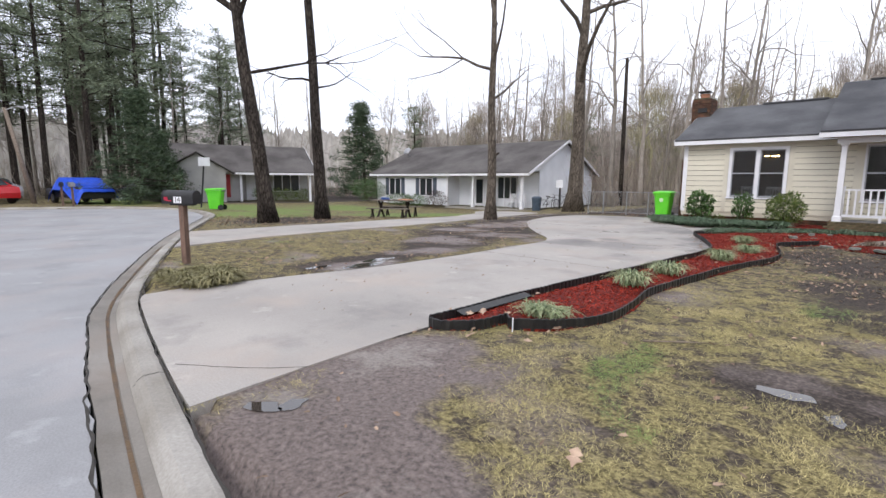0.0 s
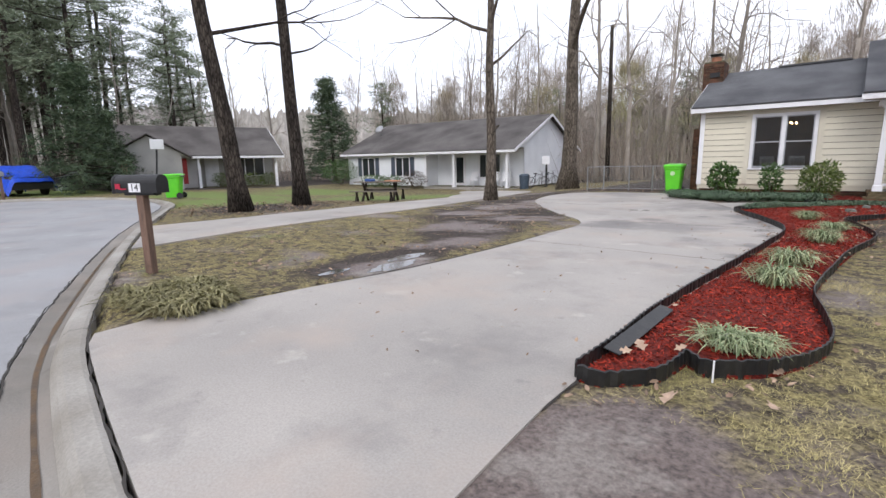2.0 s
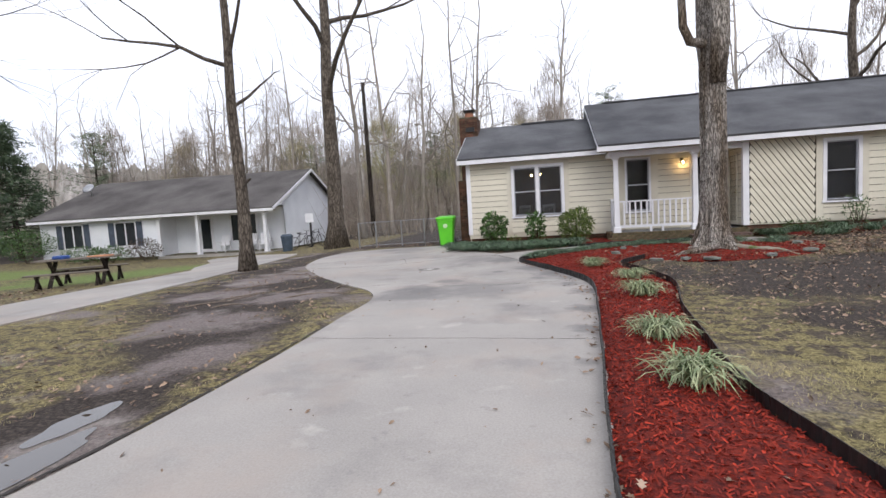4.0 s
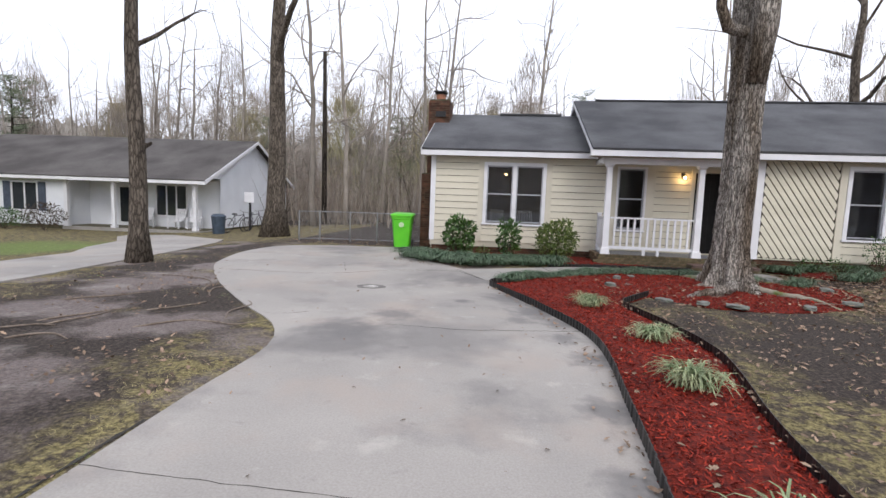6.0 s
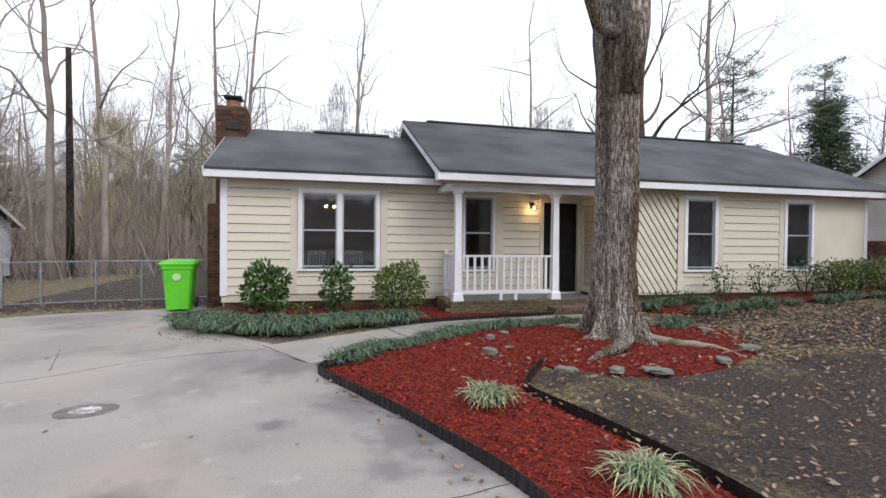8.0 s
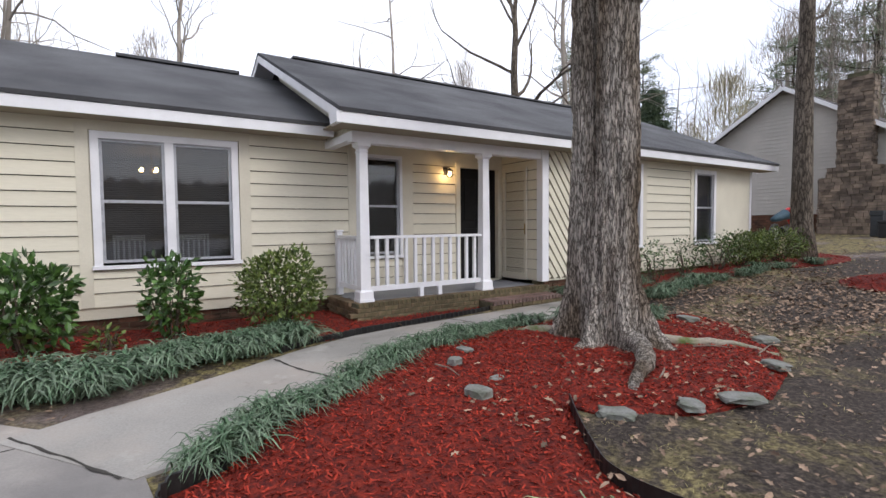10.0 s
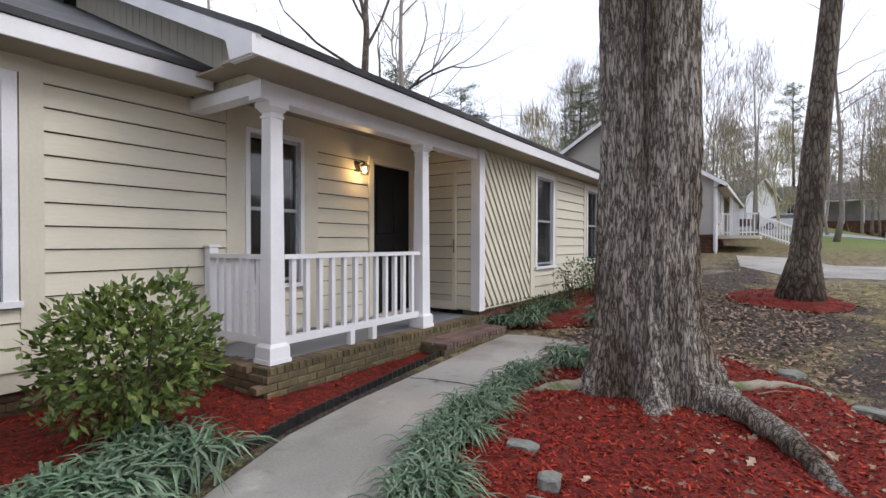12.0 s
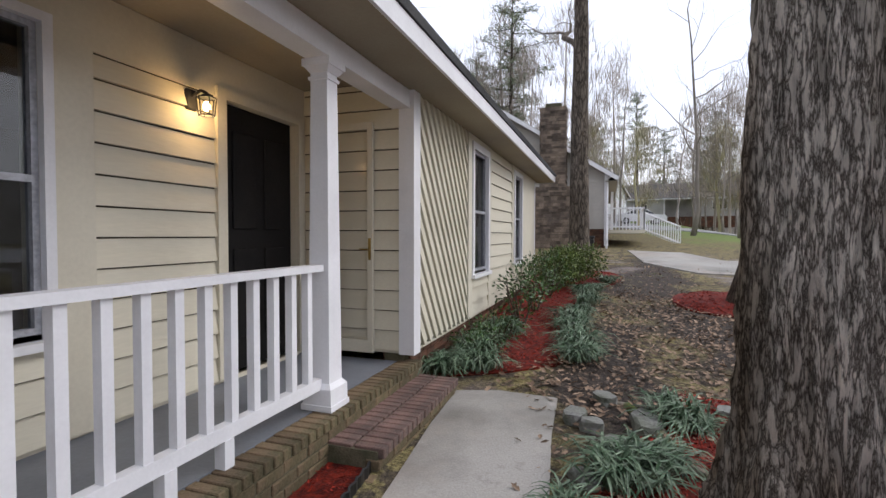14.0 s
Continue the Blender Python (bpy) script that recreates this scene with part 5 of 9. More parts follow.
for i, (x, y, w, h, m, n) in enumerate(((3.35, 17.35, 0.62, 0.85, LEAF_GLOSSY, 380), (4.35, 17.3, 0.7, 0.82, LEAF_GLOSSY, 420), (5.55, 17.3, 0.95, 0.85, LEAF_GLOSSY, 520), (6.7, 17.1, 0.9, 0.8, LEAF_LIGHT, 1500), (7.35, 16.9, 1.2, 0.82, LEAF_LIGHT, 2200), (6.3, 17.2, 0.9, 0.8, LEAF_LIGHT, 1500))):
    shrub(x, y, w, h, m, n, 0.065, "open leafy shrub in red mulch by the bedroom wall" if m is LEAF_GLOSSY else "dense yellow-green shrub at the corner of the house", "shrubs along the bedroom wall", 0.45, 20 + i)
for i, (x, y) in enumerate(((2.0, 17.55), (2.6, 17.5))):
    shrub(x, y, 0.6, 0.35, LEAF_GLOSSY, 260, 0.05, "low dark groundcover shrub against the foundation", "", 0.45, 40 + i)


# ---- trees ----
def bark(name, a, b, dark, ridge=9.0, strength=1.0, width=0.20, patch=2.3, long=0.24, warp=0.10):
    m = bpy.data.materials.new(name)
    m.use_nodes = True
    n, l = m.node_tree.nodes, m.node_tree.links
    bs = n["Principled BSDF"]
    tc = n.new("ShaderNodeTexCoord")
    mp = n.new("ShaderNodeMapping")
    mp.inputs["Scale"].default_value = (1, 1, long)
    l.new(tc.outputs["Object"], mp.inputs[0])
    no = n.new("ShaderNodeTexNoise")
    no.inputs["Scale"].default_value, no.inputs["Detail"].default_value, no.inputs["Roughness"].default_value = ridge * 2.2, 8, 0.65
    l.new(mp.outputs[0], no.inputs["Vector"])
    vo = n.new("ShaderNodeTexVoronoi")
    vo.feature = "DISTANCE_TO_EDGE"
    vo.inputs["Scale"].default_value = ridge * 2.6
    dist_ = n.new("ShaderNodeVectorMath")
    dist_.operation = "ADD"
    sc = n.new("ShaderNodeVectorMath")
    sc.operation = "SCALE"
    sc.inputs["Scale"].default_value = warp
    l.new(no.outputs["Color"], sc.inputs[0])
    l.new(mp.outputs[0], dist_.inputs[0])
    l.new(sc.outputs[0], dist_.inputs[1])
    l.new(dist_.outputs[0], vo.inputs["Vector"])
    cr = n.new("ShaderNodeValToRGB")
    cr.color_ramp.elements[0].position, cr.color_ramp.elements[0].color = 0.0, (*dark, 1)
    cr.color_ramp.elements[1].position, cr.color_ramp.elements[1].color = width, (*a, 1)
    l.new(vo.outputs["Distance"], cr.inputs[0])
    big = n.new("ShaderNodeTexNoise")
    big.inputs["Scale"].default_value, big.inputs["Detail"].default_value = patch * 2, 7
    l.new(mp.outputs[0], big.inputs["Vector"])
    r = n.new("ShaderNodeMapRange")
    r.inputs[1].default_value, r.inputs[2].default_value = 0.42, 0.62
    l.new(big.outputs["Fac"], r.inputs[0])
    mx = n.new("ShaderNodeMixRGB")
    l.new(r.outputs[0], mx.inputs[0])
    l.new(cr.outputs[0], mx.inputs[1])
    mul = n.new("ShaderNodeMixRGB")
    mul.blend_type = "MULTIPLY"
    mul.inputs[0].default_value = 1.0
    mul.inputs[2].default_value = (*[min(1, q / max(p, 1e-3)) for p, q in zip(a, b)], 1)
    l.new(cr.outputs[0], mul.inputs[1])
    l.new(mul.outputs[0], mx.inputs[2])
    ov = n.new("ShaderNodeMixRGB")
    ov.blend_type = "MULTIPLY"
    ov.inputs[0].default_value = 0.8
    r2 = n.new("ShaderNodeMapRange")
    r2.inputs[1].default_value, r2.inputs[2].default_value, r2.inputs[3].default_value, r2.inputs[4].default_value = 0.3, 0.7, 0.45, 1.35
    l.new(no.outputs["Fac"], r2.inputs[0])
    l.new(mx.outputs[0], ov.inputs[1])
    l.new(r2.outputs[0], ov.inputs[2])
    l.new(ov.outputs[0], bs.inputs["Base Color"])
    bs.inputs["Roughness"].default_value = 0.95
    bs.inputs["Specular IOR Level"].default_value = 0.2
    add = n.new("ShaderNodeMath")
    l.new(no.outputs["Fac"], add.inputs[0])
    l.new(vo.outputs["Distance"], add.inputs[1])
    bp = n.new("ShaderNodeBump")
    bp.inputs["Strength"].default_value, bp.inputs["Distance"].default_value = strength, 0.05
    l.new(add.outputs[0], bp.inputs["Height"])
    l.new(bp.outputs[0], bs.inputs["Normal"])
    return m


BARK_OAK = bark("furrowed_grey_bark", (0.80, 0.73, 0.655), (0.36, 0.285, 0.215), (0.06, 0.044, 0.033), 10.5, strength=1.0, width=0.24, patch=1.5, long=0.17, warp=0.13)
BARK_FAR = bark("grey_brown_bark", (0.22, 0.185, 0.15), (0.15, 0.125, 0.10), (0.06, 0.048, 0.04), 6)
# bark lighter than real, so that its colour carries the distance haze
BARK_HAZED = mat("hazed_woodland_bark", (0.34, 0.30, 0.265), (0.22, 0.195, 0.165), rough=0.95, scale=1.2, bump=0, rand=0.25)
BARK_DARK = bark("dark_brown_bark", (0.095, 0.078, 0.065), (0.055, 0.045, 0.038), (0.02, 0.016, 0.013), 6)
MOSS = mat("mossy_bark", (0.10, 0.13, 0.035), (0.30, 0.265, 0.21), contrast=(0.40, 0.52), rough=0.95, scale=3, bump=0.8, bump_scale=60)


def grow(bm, p, d, length, rad, depth, r, spread=0.55, sides=5, up=0.12, kids=(2, 4), wob=0.16, taper=0.35):
    n = 5 if depth > 1 else 3
    pts, rads, dirs = [p.copy()], [rad], [d.copy()]
    for i in range(n):
        d = (d + Vector((r.gauss(0, wob), r.gauss(0, wob), r.gauss(0, wob) + up))).normalized()
        p = p + d * (length / n)
        pts.append(p.copy())
        rads.append(rad * (1 - (1 - taper) * (i + 1) / n))
        dirs.append(d.copy())
    tube(bm, pts, rads, sides if depth > 1 else 3, cap=False)
    if depth <= 0:
        return
    k = r.randint(*kids)
    for j in range(k):
        i = r.randint(2, n) if j else n
        side = Vector((r.gauss(0, 1), r.gauss(0, 1), r.gauss(0, 0.4)))
        side = (side - dirs[i] * side.dot(dirs[i])).normalized()
        nd = (dirs[i] + side * spread * r.uniform(0.6, 1.5)).normalized()
        grow(bm, pts[i], nd, length * r.uniform(0.55, 0.8), rads[i] * r.uniform(0.5, 0.8), depth - 1, r, spread, max(3, sides - 1), up, kids, wob, taper)


def bare_tree(name, base, height, rad, lean, label, material, group="", seed=1, fork=0.5, depth=4, limbs=4, crown=1.0, category="tree", flare=1.5, sides=10, extra=()):
    """A leafless tree: a flared trunk that leans, limbs from the fork up, twigs."""
    r = random.Random(seed)
    x, y = base
    g = gz(x, y) - 0.06
    t = thing("bare_tree", (x, y, g), label, category, group)
    bm = bmesh.new()
    pts, rads = [], []
    n = 12
    top = Vector((x + lean[0] * height, y + lean[1] * height, g + height * 0.72))
    for i in range(n + 1):
        k = i / n
        p = Vector((x, y, g)).lerp(top, k) + Vector((noise.noise(Vector((seed, k * 3, 0))), noise.noise(Vector((seed, k * 3, 5))), 0)) * 0.25 * k * height / 14
        pts.append(p)
        rads.append(rad * (1 - 0.62 * k) * (1 + (flare - 1) * max(0, 1 - k * n / 1.3) ** 2))
    tube(bm, pts, rads, sides)
    part("trunk", bm, material, t, smooth=True)
    bm = bmesh.new()
    for j in range(limbs):
        k = fork + (1 - fork) * (j + 0.5) / limbs
        i = min(n - 1, int(k * n))
        p = pts[i].lerp(pts[i + 1], k * n - i)
        a = 2.4 * j + r.uniform(-.5, .5)
        d = Vector((math.cos(a), math.sin(a), r.uniform(0.5, 1.1))).normalized()
        grow(bm, p, d, height * 0.26 * crown * (1.25 - 0.5 * k), rads[i] * 0.5, depth - 1, r, sides=5)
    grow(bm, pts[-1], (pts[-1] - pts[-3]).normalized(), height * 0.25, rads[-1], depth - 1, r, sides=6)
    grow(bm, pts[-2], ((pts[-1] - pts[-3]).normalized() + Vector((r.gauss(0, .4), r.gauss(0, .4), 0))).normalized(), height * 0.26, rads[-1], depth - 1, r, sides=6)
    for (k, d, L, rr, dp) in extra:
        i = min(n - 1, int(k * n))
        grow(bm, pts[i].lerp(pts[i + 1], k * n - i), Vector(d).normalized(), L, rr, dp, r, sides=6, up=0.05)
    part("crown", bm, material, t, smooth=True)
    return t


bare_tree("tree", (-16.5, 8.2), 15, 0.27, (-0.01, -0.075), "tall dark-barked tree leaning over leaf litter", BARK_DARK, seed=11, fork=0.55, limbs=5, depth=4, extra=((0.62, (-1.1, -0.9, 0.75), 4.6, 0.12, 3), (0.45, (0.5, 1.0, 0.35), 3.2, 0.06, 3)))
bare_tree("tree", (-17.15, 10.7), 17, 0.235, (-0.005, -0.03), "tall straight dark-barked tree in leaf litter", BARK_DARK, seed=12, fork=0.6, limbs=6, depth=4, crown=0.8, extra=((0.42, (-0.8, -0.6, 0.2), 2.6, 0.05, 3), (0.40, (0.6, 0.8, -0.1), 1.5, 0.04, 3)))
bare_tree("tree", (-12.45, 15.15), 12.5, 0.19, (0.0, 0.0), "slender tree with a stub and a bowed bare branch", BARK_FAR, seed=13, fork=0.56, limbs=3, depth=4, crown=0.9, extra=((0.50, (1.0, 0.55, 0.45), 1.7, 0.065, 1), (0.27, (0.5, 0.4, 0.3), 0.32, 0.10, 0), (0.62, (-1, -0.6, 0.5), 3.2, 0.06, 3)))
bare_tree("tree", (-13.4, 23.15), 19, 0.37, (0.012, 0.01), "large grey tree with a wide bare crown", BARK_FAR, seed=14, fork=0.42, limbs=7, depth=4, crown=1.1, flare=1.7)
bare_tree("tree", (8.55, 16.9), 15, 0.24, (0.0, 0.004), "straight bare tree at the corner of the house", BARK_FAR, seed=15, fork=0.42, limbs=5, depth=4, crown=0.8)
bare_tree("tree", (5.9, 14.1), 15, 0.24, (0.035, -0.055), "leaning bare tree in a ring of mulch", BARK_FAR, seed=16, fork=0.5, limbs=5, depth=4, flare=1.8, crown=0.9)

bare_tree("tree", (8.2, 26.8), 13, 0.26, (0.0, 0.0), "spreading dark bare tree behind the house", BARK_FAR, seed=17, fork=0.30, limbs=7, depth=4, crown=1.15)

# the great double-stemmed tree before the porch
def great_tree():
    cx, cy, g = -0.58, 15.375, 0.04
    t = thing("large_oak", (cx, cy, g), "massive grey tree with a cleft trunk and buttress roots", "tree")
    bm = bmesh.new()
    NA, NZ, H = 320, 300, 5.2
    roots = ((-2.75, 1.0, 0.30), (-1.25, 1.25, 0.22), (-1.95, 0.8, 0.20), (-0.35, 1.0, 0.26), (0.45, 0.8, 0.22), (1.4, 0.7, 0.25), (2.35, 1.0, 0.28))
    rows = []
    for j in range(NZ + 1):
        z = H * (j / NZ) ** 1.15
        low = math.exp(-z / 0.33)
        grow_ = 1 + 0.10 * math.exp(-z / 1.2)
        row = []
        for i in range(NA):
            a = 2 * math.pi * i / NA
            rx, ry = 0.205 * grow_, 0.360 * grow_
            rad = 1 / math.sqrt((math.cos(a - 0.2) / rx) ** 2 + (math.sin(a - 0.2) / ry) ** 2)
            # the cleft between the two stems
            for ca, wd, dp in ((math.pi + 0.1, 0.20, 0.36), (0.2, 0.25, 0.28)):
                da = abs((a - ca - 0.1 * math.sin(z * 1.3) + math.pi) % (2 * math.pi) - math.pi)
                rad -= dp * ss(0.7, 3.2, z) * math.exp(-(da / wd) ** 2) * rad * 1.6
            for ra, amp, wd in roots:
                da = abs((a - ra + math.pi) % (2 * math.pi) - math.pi)
                rad += 0.42 * amp * low * math.exp(-(da / wd) ** 2)
            rad += 0.09 * low + 0.022 * math.exp(-z / 0.5) * math.sin(a * 11 + 3 * math.sin(a * 2))
            v = Vector((math.cos(a) * rad * 9, math.sin(a) * rad * 9, z * 1.1))
            f1 = noise.noise(Vector((v.x * 1.5, v.y * 1.5, z * 1.7)))
            f2 = noise.noise(Vector((v.x * 3.3 + 0.8 * f1, v.y * 3.3, z * 3.6)))
            rad += 0.026 * (1 - 2.6 * abs(f1)) + 0.013 * (1 - 2.6 * abs(f2)) + 0.03 * noise.noise(Vector((v.x * 0.3, v.y * 0.3, z * 0.6)))
            ox = 0.03 * z * 0.4
            row.append(bm.verts.new((cx + math.cos(a) * rad + ox * 0.3, cy + math.sin(a) * rad, g - 0.08 + z)))
        rows.append(row)
    for p, q in zip(rows, rows[1:]):
        for i in range(NA):
            bm.faces.new((p[i], p[(i + 1) % NA], q[(i + 1) % NA], q[i]))
    part("trunk", bm, BARK_OAK, t, smooth=True)
    r = random.Random(31)
    for sy, d in ((-0.24, Vector((0.02, -0.12, 1))), (0.22, Vector((-0.04, 0.10, 1)))):
        bm = bmesh.new()
        p = Vector((cx + 0.03, cy + sy, g + 3.7))
        pts, rads = [p], [0.17]
        for i in range(9):
            d = (d + Vector((r.gauss(0, .05), r.gauss(0, .05), 0.1))).normalized()
            p = p + d * 0.95
            pts.append(p)
            rads.append(0.20 - 0.014 * i)
        tube(bm, pts, rads, 16)
        for v in bm.verts:
            v.co += Vector((noise.noise(v.co * 5), noise.noise(v.co * 5 + Vector((9, 0, 0))), 0)) * 0.025
        for i, sgn in ((2, -1), (4, 1), (6, -1), (8, 1), (9, -1)):
            grow(bm, pts[i], Vector((-0.9 * sgn + r.gauss(0, .3), r.gauss(0, .6), 0.7)).normalized(), 3.4, rads[i] * 0.45, 3, r, sides=7)
        part("stem", bm, BARK_OAK, t, smooth=True)
    # the limb stub that hooks up on the drive side
    bm = bmesh.new()
    tube(bm, [(cx - 0.2, cy - 0.25, g + 4.55), (cx - 0.52, cy - 0.3, g + 4.62), (cx - 0.66, cy - 0.32, g + 4.95), (cx - 0.68, cy - 0.30, g + 5.6), (cx - 0.95, cy - 0.35, g + 6.6)], [0.10, 0.10, 0.09, 0.08, 0.06], 10)
    grow(bm, Vector((cx - 0.95, cy - 0.35, g + 6.6)), Vector((-0.5, -0.1, 0.9)).normalized(), 3.0, 0.06, 3, r, sides=6)
    part("limb", bm, BARK_OAK, t, "hooked side limb", smooth=True)
    # surface roots
    for k, (pts, r0) in enumerate((([(cx - 0.05, cy - 0.12, g + 0.16), (cx - 0.18, cy - 0.60, g + 0.15), (cx - 0.55, cy - 0.92, g + 0.11), (cx - 0.85, cy - 1.06, g + 0.08), (cx - 1.1, cy - 1.18, g + 0.0)], 0.12),
                                   ([(cx - 0.05, cy, g + 0.15), (cx - 0.42, cy - 0.12, g + 0.08), (cx - 0.72, cy - 0.20, g + 0.02), (cx - 0.9, cy - 0.22, g - 0.06)], 0.09),
                                   ([(cx - 0.05, cy + 0.2, g + 0.14), (cx - 0.30, cy + 0.50, g + 0.10), (cx - 0.62, cy + 0.80, g + 0.06), (cx - 0.95, cy + 0.9, g - 0.02)], 0.095),
                                   ([(cx + 0.1, cy - 0.2, g + 0.14), (cx + 0.6, cy - 0.62, g + 0.07), (cx + 0.95, cy - 0.95, g + 0.06), (cx + 1.15, cy - 1.3, g - 0.02)], 0.07),
                                   ([(cx + 0.1, cy + 0.1, g + 0.14), (cx + 0.7, cy + 0.45, g + 0.07), (cx + 1.4, cy + 0.6, g + 0.06), (cx + 2.1, cy + 0.95, g + 0.01)], 0.07))):
        bm = bmesh.new()
        fine = smooth_line([Vector(p) for p in pts], 0.06)
        tube(bm, fine, [r0 * (1 - 0.6 * i / len(fine)) for i in range(len(fine))], 14)
        for v in bm.verts:
            v.co += Vector((noise.noise(v.co * 9), noise.noise(v.co * 9 + Vector((7, 0, 0))), noise.noise(v.co * 11))) * 0.025
        part("root", bm, BARK_OAK if k < 2 else MOSS, t, "mossy surface root" if k > 1 else "surface root", smooth=True)


great_tree()


# ---- woods ----
def wood_variant(seed, height, rad, depth=4, fork=0.3):
    r = random.Random(seed)
    bm = bmesh.new()
    pts, rads = [], []
    n = 8
    bend = Vector((r.gauss(0, .5), r.gauss(0, .5), 0))
    for i in range(n + 1):
        k = i / n
        pts.append(Vector((0, 0, -0.1)) + bend * k * k * 1.6 + Vector((r.gauss(0, .06), r.gauss(0, .06), k * height * 0.8)))
        rads.append(rad * (1 - 0.75 * k) * (1.35 if i == 0 else 1))
    tube(bm, pts, rads, 6)
    trunk = bpy.data.meshes.new("trunk")
    for f in bm.faces:
        f.smooth = True
    bm.to_mesh(trunk)
    bm.free()
    bm = bmesh.new()
    for j in range(9):
        k = fork + (0.95 - fork) * (j + r.random()) / 9
        i = min(n - 1, int(k * n))
        a = r.uniform(0, 6.3)
        d = Vector((math.cos(a), math.sin(a), r.uniform(0.25, 1.1))).normalized()
        grow(bm, pts[i].lerp(pts[i + 1], k * n - i), d, height * 0.21 * (1.3 - 0.6 * k), rads[i] * 0.5, depth - 1 if j % 2 else depth - 2, r, spread=0.8, sides=4, kids=(2, 4), wob=0.24, up=0.06)
    grow(bm, pts[-1], Vector((0, 0, 1)), height * 0.2, rads[-1], 2, r, sides=4, kids=(3, 4))
    crown = bpy.data.meshes.new("crown")
    bm.to_mesh(crown)
    bm.free()
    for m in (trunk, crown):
        m.materials.append(BARK_HAZED)
    return trunk, crown


variants = [wood_variant(100 + i, h, rd) for i, (h, rd) in enumerate(((16, 0.15), (18, 0.19), (13, 0.10), (19, 0.17), (11, 0.08), (15, 0.12), (17, 0.13)))]
BUILDINGS = [(-35, -17, 24.5, 38.5), (-42, -32, 9, 24), (-7.5, 9, 17, 26), (16, 31, 11, 27), (55, 76, 8, 30)]
w = random.Random(5)


def wood_tree(x, y, v=None, s=1.0):
    tr, cr = v or variants[w.randrange(len(variants))]
    t = new("bare_tree")
    t.location = (x, y, gz(x, y) - 0.05)
    t.rotation_euler = (0, 0, w.uniform(0, 6.3))
    t.scale = (s, s, s)
    tagged(t, "leafless grey-brown tree of the wood behind the houses", "tree", "trees of the wood")
    for nm, me_ in (("trunk", tr), ("crown", cr)):
        o = new(nm, me_)
        o.parent = t


def ok(x, y):
    return not any(a < x < b and c < y < d for a, b, c, d in BUILDINGS)


for x, y, vi, s in ((27, 9.5, 0, 0.8), (33, 15.5, 5, 0.8), (39, 8, 2, 0.9), (36, 11.5, 4, 1.0), (43, 19, 0, 0.85), (30, 2.5, 6, 0.8), (45, 5, 3, 0.8), (27.5, 11.6, 5, 1.05), (-15.6, 32, 1, 1.0), (-14.0, 33, 3, 0.95), (-9.6, 33, 5, 1.1), (-8.6, 34.5, 3, 0.9), (-3.3, 33, 1, 0.85), (6.1, 33, 3, 0.85), (15.4, 31, 1, 1.15), (-17.2, 31, 6, 1.0), (-12.6, 36, 0, 1.05), (20, 34, 0, 1.0)):
    wood_tree(x, y, variants[vi], s)
made = 0
while made < 190:
    q = w.random()
    if q < 0.42:
        x, y = w.uniform(-48, -7.5), w.uniform(40, 66)
    elif q < 0.60:
        x, y = w.uniform(-75, -41), w.uniform(-12, 45)
    elif q < 0.68:
        x, y = w.uniform(-7, 34), w.uniform(44, 66)
    elif q < 0.78:
        x, y = w.uniform(38, 70), w.uniform(18, 44)
    else:
        x, y = w.uniform(34, 95), w.uniform(-25, 60)
    if ok(x, y) and not (30 < x < 56 and 2 < y < 22 and w.random() < 0.9):
        wood_tree(x, y, None, w.uniform(0.7, 1.1))
        made += 1

for k in range(55):
    x, y = w.uniform(57, 92), w.uniform(-8, 50)
    if ok(x, y):
        wood_tree(x, y, None, w.uniform(0.7, 1.0))
for k in range(48):
    x, y = w.uniform(38, 76), w.uniform(20, 52)
    if ok(x, y):
        wood_tree(x, y, None, w.uniform(0.7, 1.05))
def haze_variant(seed, h, rad, tufts, per):
    """A far leafless tree whose crown is a cloud of fine twigs round a few limbs."""
    r = random.Random(seed)
    bm = bmesh.new()
    tube(bm, [(0, 0, -0.1), (r.gauss(0, .2), r.gauss(0, .2), h * 0.5), (r.gauss(0, .4), r.gauss(0, .4), h * 0.95)], [0.13, 0.09, 0.02], 5)
    trunk = bpy.data.meshes.new("trunk")
    bm.to_mesh(trunk)
    bm.free()
    vs, fs = [], []
    for k in range(tufts):
        q = 0.22 + 0.78 * r.random()
        a = r.uniform(0, 6.3)
        reach = rad * math.sin(math.pi * min(1, 0.18 + 0.78 * q)) * r.random() ** 0.5
        c = Vector((math.cos(a) * reach, math.sin(a) * reach, h * q))
        out = Vector((c.x * 0.35, c.y * 0.35, 0.9 + 0.6 * r.random()))
        for j in range(per):
            d = (out + Vector((r.gauss(0, .55), r.gauss(0, .55), r.gauss(0, .4)))).normalized() * r.uniform(0.5, 1.5)
            s = Vector((-d.y, d.x, 0.01)).normalized() * r.uniform(0.012, 0.024)
            p = c + Vector((r.gauss(0, .35), r.gauss(0, .35), r.gauss(0, .35)))
            i = len(vs)
            vs += [tuple(p - s), tuple(p + s), tuple(p + d)]
            fs.append((i, i + 1, i + 2))
    crown = bpy.data.meshes.new("crown")
    crown.from_pydata(vs, [], fs)
    return trunk, crown


hazes = [haze_variant(300 + i, h, rd, 60, 30) for i, (h, rd) in enumerate(((12, 3.0), (14.5, 3.4), (10, 2.6), (8, 2.4)))]


